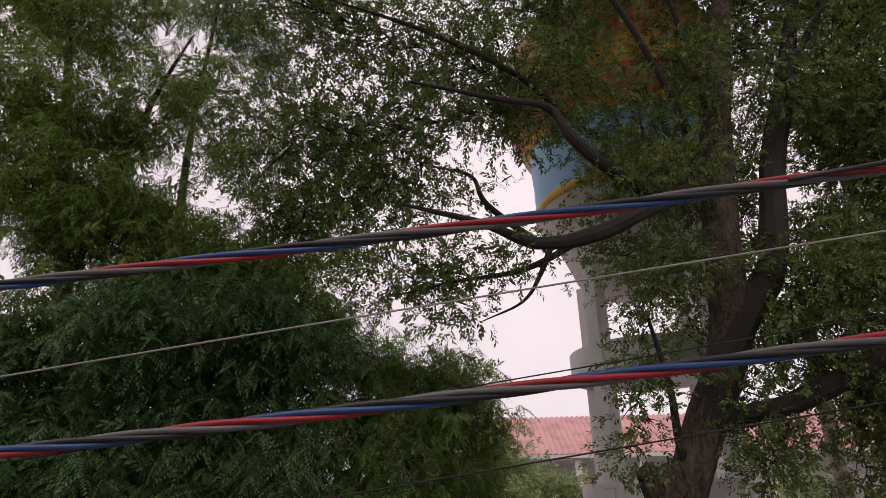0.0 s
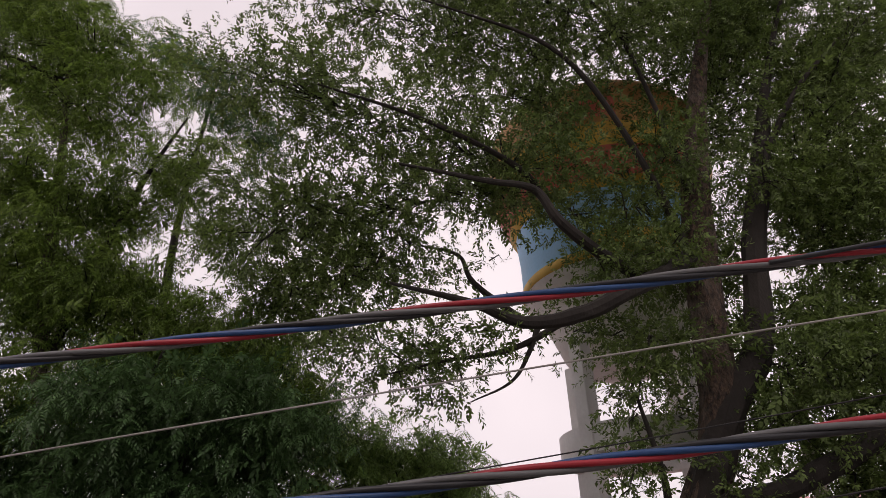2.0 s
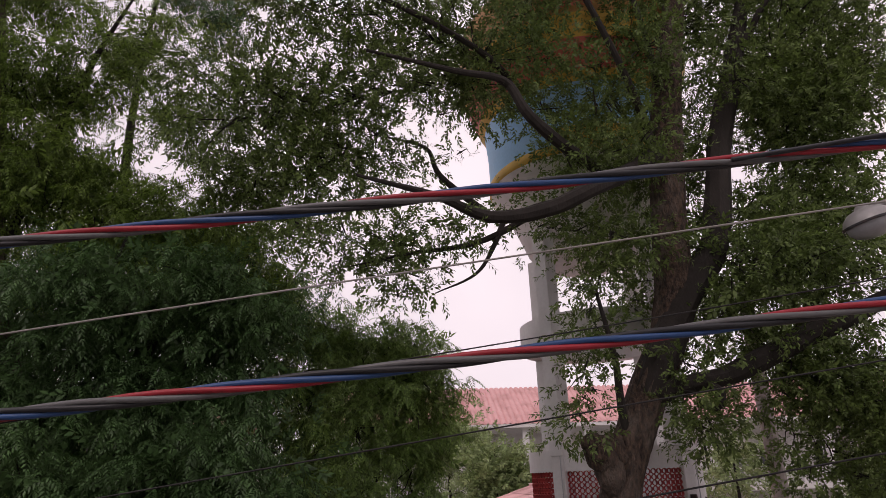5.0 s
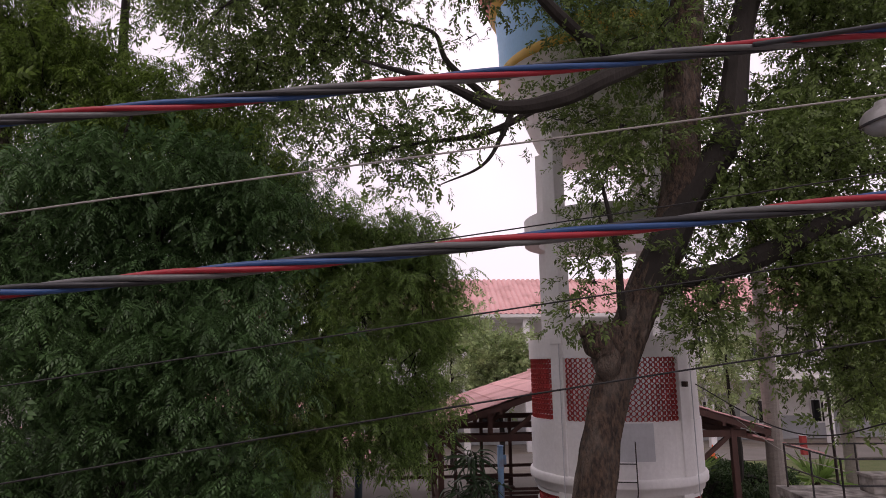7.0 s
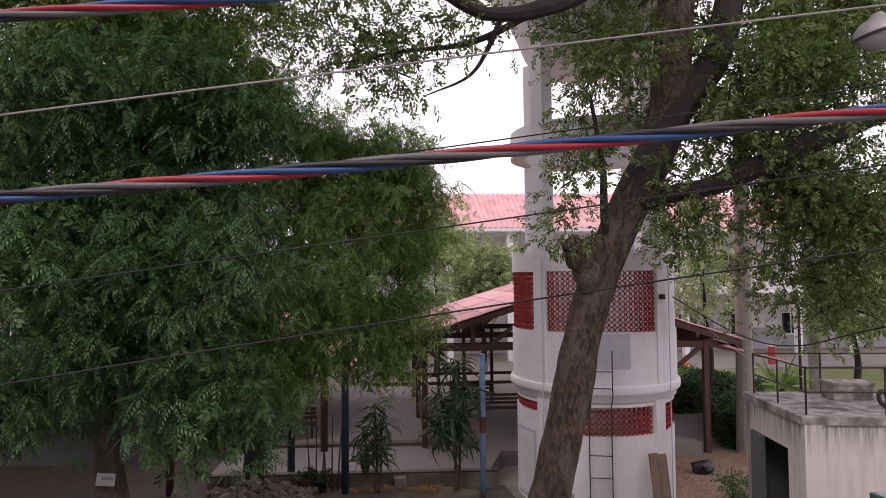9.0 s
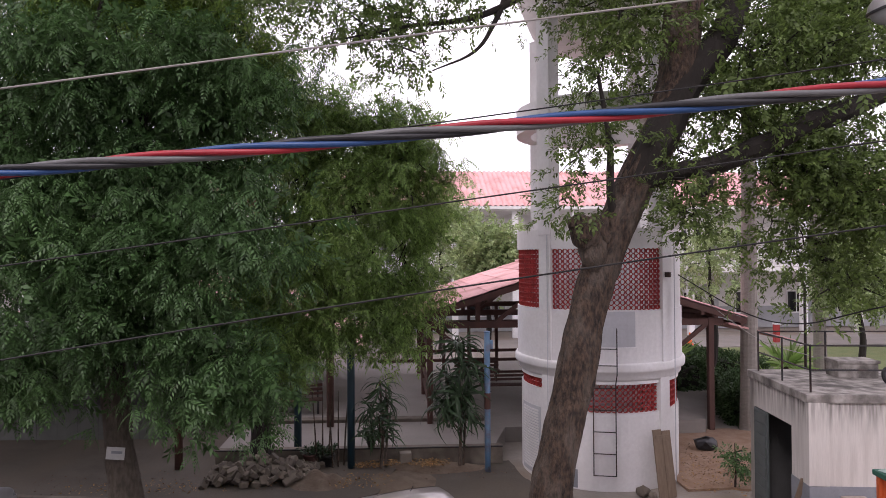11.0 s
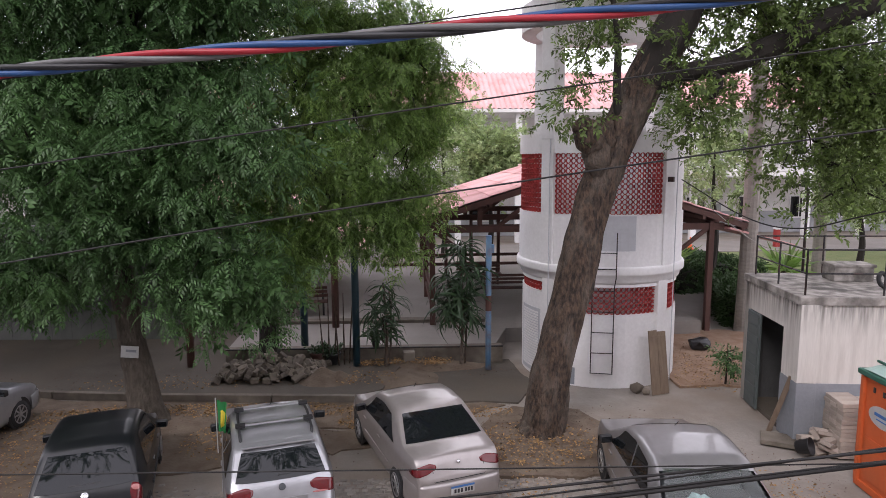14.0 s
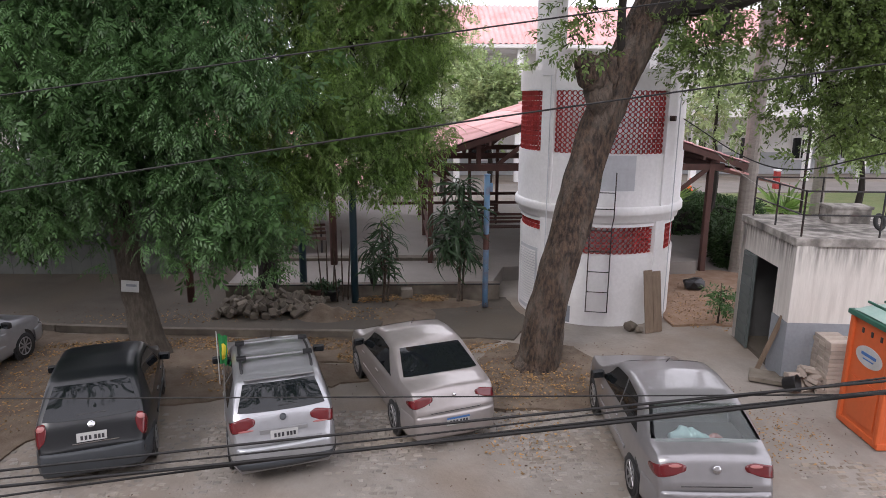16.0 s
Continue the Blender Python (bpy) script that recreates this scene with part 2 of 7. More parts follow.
M_HEDGE = material("hedge_leaf", (0.05, 0.1, 0.03), 0.6, second=(0.03, 0.07, 0.02), scale=2, spread=0.4, translucent=0.2)
M_GRASS = material("lawn", (0.13, 0.17, 0.06), 0.95, second=(0.2, 0.2, 0.09), scale=1.5, bump=0.5)
M_CONE = material("orange_cone", (0.85, 0.16, 0.03), 0.5)
M_FLAGGREEN = material("flag_green", (0.02, 0.22, 0.06), 0.7)
M_FLAGYEL = material("flag_yellow", (0.75, 0.6, 0.05), 0.7)
M_LAMP = material("pale_lamp_shell", (0.34, 0.33, 0.32), 0.4, 0.3, scale=3)
M_CLOTH = material("pale_blue_cloth", (0.5, 0.68, 0.7), 0.9)


# ---- mesh helpers ----
def thing(name, at, label, category, group="", turn=0, kind=""):
    ob = new(name)
    ob.matrix_world = pose(*at, 0, 0, turn)
    return tagged(ob, label, category, group, kind)


def finish(bm, name, mat, smooth=False):
    me = bpy.data.meshes.new(name)
    bm.normal_update()
    bm.to_mesh(me)
    bm.free()
    me.materials.append(mat)
    if smooth:
        me.polygons.foreach_set("use_smooth", [True] * len(me.polygons))
    return me


def part(name, bm, mat, parent, label="", smooth=False):
    """One mesh object under a thing or part; the mesh is in the parent's own axes."""
    me = bm if isinstance(bm, bpy.types.Mesh) else finish(bm, name, mat, smooth)
    ob = new(name, me)
    ob.parent = parent
    return tagged(ob, label)


def solo(name, bm, mat, label, category, kind="", smooth=False, group=""):
    """A top-level thing that is one mesh in world axes."""
    ob = new(name, finish(bm, name, mat, smooth))
    return tagged(ob, label, category, group, kind)


def box(bm, at, size, turn=0.0, bevel=0.0, tilt=0.0, lean=0.0):
    m = pose(*at, tilt, lean, turn) @ Matrix.Diagonal((*size, 1))
    made = bmesh.ops.create_cube(bm, size=1.0, matrix=m)["verts"]
    if bevel:
        edges = list({e for v in made for e in v.link_edges})
        bmesh.ops.bevel(bm, geom=edges, offset=bevel, segments=2, profile=0.6, affect="EDGES")
    return bm


def boxed(at, size, turn=0.0, bevel=0.0, tilt=0.0, lean=0.0):
    return box(bmesh.new(), at, size, turn, bevel, tilt, lean)


def tube(bm, points, radii, sides=8, caps=True, wobble=0.0, seed=0, ridge=0.0, slow=1.0):
    """A round bar along points; radii one number or one for each point."""
    pts = [Vector(p) for p in points]
    if isinstance(radii, (int, float)):
        radii = [radii] * len(pts)
    rings = []
    side = Vector((0, 0, 1))
    first = (pts[1] - pts[0]).normalized()
    if abs(first.z) > 0.9:
        side = Vector((1, 0, 0))
    for i, p in enumerate(pts):
        d = (pts[min(i + 1, len(pts) - 1)] - pts[max(i - 1, 0)]).normalized()
        a = (side - d * side.dot(d)).normalized()
        side = a
        b = d.cross(a)
        ring = []
        for k in range(sides):
            t = 2 * math.pi * k / sides
            r = radii[i]
            if wobble:
                r *= 1 + wobble * noise.noise(Vector((math.cos(t) * 1.5 + seed, math.sin(t) * 1.5, i * 0.45 * slow)))
            if ridge:
                r *= 1 + ridge * noise.noise(Vector((math.cos(t) * 5 + seed, math.sin(t) * 5, i * 0.05))) + 0.7 * ridge * noise.noise(Vector((math.cos(t) * 12, math.sin(t) * 12, i * 0.14)))
            ring.append(bm.verts.new(p + (a * math.cos(t) + b * math.sin(t)) * r))
        rings.append(ring)
    for r0, r1 in zip(rings, rings[1:]):
        for k in range(sides):
            bm.faces.new((r0[k], r0[(k + 1) % sides], r1[(k + 1) % sides], r1[k]))
    if caps:
        bm.faces.new(rings[0][::-1])
        bm.faces.new(rings[-1])
    return bm


def smooth_path(points, steps=6):
    """A Catmull-Rom path through (x, y, z, radius) points."""
    p = [np.array(q, float) for q in points]
    p = [2 * p[0] - p[1]] + p + [2 * p[-1] - p[-2]]
    out = []
    for i in range(1, len(p) - 2):
        for s in range(steps):
            t = s / steps
            out.append(0.5 * (2 * p[i] + (p[i + 1] - p[i - 1]) * t + (2 * p[i - 1] - 5 * p[i] + 4 * p[i + 1] - p[i + 2]) * t * t
                              + (3 * p[i] - p[i - 1] - 3 * p[i + 1] + p[i + 2]) * t ** 3))
    out.append(p[-2])
    return out


def limb(points, sides=10, wobble=0.12, seed=0, bm=None, steps=6, ridge=0.0):
    path = smooth_path(points, steps)
    return tube(bm or bmesh.new(), [q[:3] for q in path], [max(0.004, q[3]) for q in path], sides, True, wobble, seed, ridge, 6 / steps)


def lathe(profile, sides=48, bm=None, a0=0.0, a1=360.0, at=(0, 0, 0)):
    """Turns (radius, height) pairs about z, from a0 to a1 degrees."""
    bm = bm or bmesh.new()
    whole = a1 - a0 >= 360
    n = sides if whole else max(2, round(sides * (a1 - a0) / 360)) + 1
    rings = []
    for k in range(n):
        t = radians(a0 + (a1 - a0) * k / (n if whole else n - 1))
        rings.append([bm.verts.new((at[0] + r * math.cos(t), at[1] + r * math.sin(t), at[2] + z)) for r, z in profile])
    for k in range(n if whole else n - 1):
        p, q = rings[k], rings[(k + 1) % n]
        for j in range(len(profile) - 1):
            bm.faces.new((p[j], q[j], q[j + 1], p[j + 1]))
    return bm


def ring_wall(r0, r1, z0, z1, a0, a1, sides=72, bm=None):
    """A curved wall between two radii, closed all round."""
    bm = bm or bmesh.new()
    lathe([(r0, z0), (r1, z0), (r1, z1), (r0, z1), (r0, z0)], sides, bm, a0, a1)
    bmesh.ops.remove_doubles(bm, verts=bm.verts, dist=1e-5)
    if a1 - a0 < 360:
        bmesh.ops.holes_fill(bm, edges=[e for e in bm.edges if e.is_boundary], sides=4)
    bmesh.ops.recalc_face_normals(bm, faces=bm.faces)
    return bm


def arrays_mesh(name, verts, quads, mat):
    """A mesh from numpy arrays: verts (n, 3), quads (m, 4)."""
    me = bpy.data.meshes.new(name)
    me.vertices.add(len(verts))
    me.vertices.foreach_set("co", verts.astype(np.float32).ravel())
    me.loops.add(quads.size)
    me.loops.foreach_set("vertex_index", quads.astype(np.int32).ravel())
    me.polygons.add(len(quads))
    me.polygons.foreach_set("loop_start", np.arange(0, quads.size, 4, dtype=np.int32))
    me.update(calc_edges=True)
    me.materials.append(mat)
    return me


def leaf_quads(leaves):
    """leaves: (base, way, length, width, droop) rows of one spray; gives verts and quads, two quads a leaf folded along its rib."""
    v, q = [], []
    for base, way, ln, wd, dr in leaves:
        b, w = np.array(base, float), np.array(way, float)
        w /= np.linalg.norm(w)
        s = np.cross(w, (0, 0, 1.0))
        s /= np.linalg.norm(s) + 1e-9
        up = np.cross(s, w)
        i = len(v)
        mid = b + w * ln * 0.45 - up * dr * ln * 0.3
        v += [b, mid + s * wd / 2 + up * wd * 0.12, b + w * ln - up * dr * ln, mid - s * wd / 2 + up * wd * 0.12]
        q += [(i, i + 1, i + 2, i + 3)]
    return np.array(v), np.array(q)


def frond_template(pairs=5, length=0.38, leaf=0.118, width=0.044):
    """A feathery compound leaf along +x, drooping."""
    rows = []
    for k in range(pairs):
        t = 0.18 + 0.78 * k / (pairs - 1)
        size = leaf * (0.75 + 0.5 * math.sin(math.pi * t)) * (1 - 0.25 * t)
        for s in (1, -1):
            rows.append(((t * length, 0, -0.25 * length * t * t), (0.55, s * 0.85, -0.25), size, width, 0.2))
    rows.append(((length, 0, -0.25 * length), (1, 0, -0.5), leaf * 0.8, width, 0.2))
    return leaf_quads(rows)


def rosette_template(seed, count=6, pairs=6, length=0.4, leaf=0.1, width=0.033):
    """A shoot tip in a ring of feathery leaves that reach out and hang."""
    rng = np.random.default_rng(seed)
    vs, qs, base = [], [], 0
    for k in range(count):
        v, q = frond_template(pairs, length * rng.uniform(0.8, 1.15), leaf, width)
        a = 2 * math.pi * (k + rng.uniform(-0.3, 0.3)) / count
        tip = math.radians(rng.uniform(-42, 12))
        v = v.copy()
        x, z = v[:, 0].copy(), v[:, 2].copy()
        v[:, 0], v[:, 2] = x * math.cos(tip) - z * math.sin(tip), x * math.sin(tip) + z * math.cos(tip) - 0.35 * x * x / length
        x, y = v[:, 0].copy(), v[:, 1].copy()
        v[:, 0], v[:, 1] = x * math.cos(a) - y * math.sin(a), x * math.sin(a) + y * math.cos(a)
        v[:, 2] += rng.uniform(-0.06, 0.06)
        vs.append(v)
        qs.append(q + base)
        base += len(v)
    return np.concatenate(vs), np.concatenate(qs)


def twig_template(count=8, length=0.3, leaf=0.112, width=0.05, seed=1):
    """A twig along +x with single leaves all round its end."""
    rng = random.Random(seed)
    rows = []
    for k in range(count):
        t = 0.25 + 0.75 * k / (count - 1)
        a = k * 2.4
        rows.append(((t * length, 0, 0), (0.7 + 0.3 * t, math.cos(a) * 0.8, math.sin(a) * 0.6 - 0.1), leaf * rng.uniform(0.8, 1.15), width, 0.15))
    return leaf_quads(rows)


def sprays(template, places, ways, sizes, rng, loose=0.7):
    """Copies of a spray at places, pointing along ways, as plain arrays."""
    tv, tq = template
    x = ways / np.linalg.norm(ways, axis=1, keepdims=True)
    up = rng.normal(0, loose, x.shape) + np.array([0, 0, 1.0])
    y = np.cross(up, x)
    y /= np.linalg.norm(y, axis=1, keepdims=True) + 1e-9
    z = np.cross(x, y)
    rot = np.stack([x, y, z], 2) * sizes[:, None, None]
    v = np.einsum("nij,kj->nki", rot, tv) + places[:, None, :]
    q = tq[None] + (np.arange(len(places)) * len(tv))[:, None, None]
    return v.reshape(-1, 3), q.reshape(-1, 4)


def bough_places(a, b, r, n, rng, clump=0.34, per=16, flat=0.8):
    """Spray places in clumps round the line a-b, and the ways they point (outwards and down)."""
    a, b = np.array(a, float), np.array(b, float)
    m = max(3, n // per)
    t = rng.uniform(-0.12, 1.12, m)
    off = rng.normal(0, 1, (m, 3))
    off /= np.linalg.norm(off, axis=1, keepdims=True)
    off *= (rng.uniform(0.05, 1, m) ** 0.5)[:, None] * r
    off[:, 2] *= flat
    centres = a + (b - a) * t[:, None] + off
    pick = rng.integers(0, m, n)
    jit = rng.normal(0, clump, (n, 3)) * (1, 1, 0.75)
    places = centres[pick] + jit
    ways = off[pick] / r * 0.5 + jit / clump * 0.45 + rng.normal(0, 0.55, (n, 3)) + np.array([0, 0, -0.1])
    return places, ways, centres


def crown(tree, boughs, template, mat, density, seed, clump=0.38, per=26, twig_mat=None, label="", size=(0.75, 1.28), stem=0.012, level=False):
    """Leaves round each bough (a, b, radius, fullness), as one mesh, and one mesh of thin twigs that carry them."""
    rng = np.random.default_rng(seed)
    vs, qs, base = [], [], 0
    twigs = bmesh.new()
    for a, b, r, full in boughs:
        length = float(np.linalg.norm(np.array(b) - np.array(a)))
        n = int(density * full * (length + 1.3 * r) * r * 2)
        places, ways, centres = bough_places(a, b, r, n, rng, clump, per)
        if level:
            # shoots stand nearly upright, tipped a little outwards
            spin = rng.uniform(0, 2 * math.pi, n)
            ways = np.stack([np.cos(spin), np.sin(spin), rng.normal(0, 0.28, n)], 1)
        v, q = sprays(template, places, ways, rng.uniform(size[0], size[1], n), rng, 0.3 if level else 0.7)
        vs.append(v)
        qs.append(q + base)
        base += len(v)
        for c in centres[:: 2]:
            t = float(np.clip(np.dot(c - a, np.array(b) - a) / max(length, 0.1) ** 2 - 0.15, 0, 1))
            s = np.array(a) + (np.array(b) - a) * t
            mid = (s + c) / 2 + rng.normal(0, 0.08, 3)
            tube(twigs, [s, mid, c], [stem * 1.6, stem, stem * 0.4], 4, False)
    part("crown", arrays_mesh("crown", np.concatenate(vs), np.concatenate(qs), mat), mat, tree, label)
    tagged(part("fine_branching", twigs, twig_mat or M_BARKSHADE, tree), kind="stuff")


# ---- ground and setting ----
def flat_polygon(corners, z, thick):
    """A slab with the given outline, its top at z."""
    bm = bmesh.new()
    top = [bm.verts.new((x, y, z)) for x, y in corners]
    low = [bm.verts.new((x, y, z - thick)) for x, y in corners]
    bm.faces.new(top)
    bm.faces.new(low[::-1])
    for i in range(len(top)):
        j = (i + 1) % len(top)
        bm.faces.new((top[i], low[i], low[j], top[j]))
    bmesh.ops.recalc_face_normals(bm, faces=bm.faces)
    return bm


def ragged(corners, z, thick, seed=0, wild=0.16):
    """A slab with a wandering edge."""
    out = []
    for (x0, y0), (x1, y1) in zip(corners, corners[1:] + corners[:1]):
        n = max(1, int(math.hypot(x1 - x0, y1 - y0) / 0.22))
        for k in range(n):
            x, y = x0 + (x1 - x0) * k / n, y0 + (y1 - y0) * k / n
            out.append((x + wild * noise.noise(Vector((x * 1.3, y * 1.3, seed))) + 0.4 * wild * noise.noise(Vector((x * 5, y * 5, seed))),
                        y + wild * noise.noise(Vector((x * 1.3, y * 1.3, seed + 9))) + 0.4 * wild * noise.noise(Vector((x * 5, y * 5, seed + 9)))))
    bm = flat_polygon(out, z, thick)
    bmesh.ops.triangulate(bm, faces=[f for f in bm.faces if len(f.verts) > 4])
    return bm


def ground_sheet():
    bm = bmesh.new()
    xs = [-900, -200, -60] + [-30 + i * 0.8 for i in range(75)] + [60, 200, 900]
    ys = [-300, -60, -12] + [-6 + i * 0.8 for i in range(70)] + [80, 250, 1500]
    grid = [[bm.verts.new((x, y, 0.03 * noise.noise(Vector((x * 0.35, y * 0.35, 3))) - 0.03 if -30 < x < 30 and -6 < y < 50 else -0.03)) for x in xs] for y in ys]
    for r0, r1 in zip(grid, grid[1:]):
        for i in range(len(xs) - 1):
            bm.faces.new((r0[i], r0[i + 1], r1[i + 1], r1[i]))
    return bm


solo("ground", ground_sheet(), M_GROUND, "sandy grey concrete yard with brown dirt patches", "ground", "structure", True)
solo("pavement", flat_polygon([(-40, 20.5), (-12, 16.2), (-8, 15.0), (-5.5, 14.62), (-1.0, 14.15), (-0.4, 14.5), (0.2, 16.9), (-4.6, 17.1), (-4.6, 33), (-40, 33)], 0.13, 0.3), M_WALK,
     "worn concrete pavement below the trees, their shade in its dark grey", "pavement", "structure")
for i, (a, b) in enumerate((((-12, 16.2), (-8, 15.0)), ((-8, 15.0), (-5.5, 14.62)), ((-5.5, 14.62), (-2.9, 14.35)), ((-2.9, 14.35), (-1.0, 14.15)))):
    cx, cy, tn = (a[0] + b[0]) / 2, (a[1] + b[1]) / 2 - 0.075, math.degrees(math.atan2(b[1] - a[1], b[0] - a[0]))
    solo("kerb", boxed((cx, cy, 0.03), (math.hypot(b[0] - a[0], b[1] - a[1]) - 0.02, 0.14, 0.26), tn, 0.015), M_KERB,
         "low worn concrete kerb along the pavement", "kerb", "structure")
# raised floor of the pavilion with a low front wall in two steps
solo("apron", ragged([(-0.9, 14.2), (2.6, 13.7), (3.3, 14.6), (3.0, 16.9), (-0.4, 16.9)], 0.02, 0.2, 4, 0.2), M_WALK, "worn concrete apron before the steps, in shade-darkened grey", "apron", "structure")
solo("pavilion_floor", flat_polygon([(-4.6, 17.1), (2.6, 16.85), (3.2, 18.6), (9.4, 18.9), (9.9, 30), (-4.6, 32)], 0.42, 0.6), M_FLOOR,
     "raised grey concrete floor of the open pavilion", "floor", "structure")
solo("low_wall", boxed((-0.9, 16.91, 0.2), (7.4, 0.28, 0.52), -2.1, 0.02), M_KERB, "low stained concrete step wall", "wall", "structure")
solo("tread_edge", boxed((-0.9, 16.795, 0.452), (7.4, 0.07, 0.035), -2.1, 0.008), M_IRON, "dark strip along the step edge", "step", "structure")
solo("floor_step", boxed((-0.9, 19.72, 0.46), (7.2, 0.35, 0.12), -2.1, 0.02), M_KERB, "shallow concrete step in the floor", "step", "structure")
solo("garden_path", flat_polygon([(7.9, 18.9), (10.5, 18.9), (12.3, 24), (15, 32), (10, 32), (8.6, 23)], 0.02, 0.2), M_FLOOR,
     "pale concrete path behind the tower", "path", "structure")
solo("dirt_bed", ragged([(6.7, 14.4), (8.0, 14.3), (9.2, 14.4), (11.2, 18.6), (10.4, 19.3), (7.4, 19.2)], 0.024, 0.2), M_DIRT,
     "bare red-brown dirt strewn with dry leaves", "dirt", "structure")
solo("lawn", flat_polygon([(14, 24), (40, 24), (40, 36), (16, 36)], 0.03, 0.2), M_GRASS, "patchy dry lawn behind the hedges", "lawn", "structure")
solo("back_road", flat_polygon([(-60, 36.5), (70, 36.5), (70, 41), (-60, 41)], 0.012, 0.2), M_FLOOR, "pale grey road before the long building", "road", "structure")
solo("tree_pit", ragged([(1.7, 10.3), (3.6, 10.2), (4.4, 11.4), (3.9, 13.2), (2.4, 13.5), (1.5, 12.2)], 0.02, 0.1), M_DIRTGREY,
     "brown soil round the big leaning trunk", "soil", "structure")
solo("dirt_strip", ragged([(-12, 12.6), (-6, 12.2), (-3, 12.7), (0.8, 12.6), (2.3, 13.6), (0, 13.9), (-5.5, 14.45), (-8, 14.8), (-12, 16)], 0.008, 0.1), M_DIRTGREY,
     "strip of brown dirt along the kerb", "dirt", "structure")
solo("dirt_patch", ragged([(-12, 12.7), (-12, 6.2), (-6.4, 7.0), (-5.7, 10.4), (-3.2, 11.3), (0.4, 11.9), (0.8, 12.65), (-3, 12.75), (-6, 12.3)], 0.004, 0.1, 6, 0.3), M_DIRTGREY,
     "trodden brown dirt between kerb and parked cars", "dirt", "structure")


# ---- water tower ----
TX, TY = 5.28, 16.44
FACE = math.degrees(math.atan2(-TY, -TX))  # from the tower towards the street


def cobogo(r, z0, z1, a0, a1, pitch=0.122):
    """Pierced blocks bent round a drum: each a square plate with a round hole and a raised rim."""
    bm = bmesh.new()
    rows = max(1, round((z1 - z0) / pitch))
    cols = max(1, round(radians(a1 - a0) * r / pitch))
    hz, hw = (z1 - z0) / rows / 2, radians(a1 - a0) * r / cols / 2
    n = 8
    for i in range(rows):
        for j in range(cols):
            cz, ca = z0 + (2 * i + 1) * hz, radians(a0) + (2 * j + 1) * hw / r

            def put(u, w, d):
                t = ca + u / r
                return bm.verts.new(((r + d) * math.cos(t), (r + d) * math.sin(t), cz + w))
            rad = min(hz, hw) * 0.86
            inner, back, outer = [], [], []
            for k in range(n):
                t = 2 * math.pi * (k + 0.5) / n
                c, s = math.cos(t), math.sin(t)
                f = 1 / max(abs(c), abs(s))
                inner.append(put(c * rad, s * rad, 0.018))
                back.append(put(c * rad, s * rad, -0.05))
                outer.append(put(c * f * hw, s * f * hz, 0.0))
            for k in range(n):
                m = (k + 1) % n
                bm.faces.new((outer[k], outer[m], inner[m], inner[k]))
                bm.faces.new((inner[k], inner[m], back[m], back[k]))
    return bm


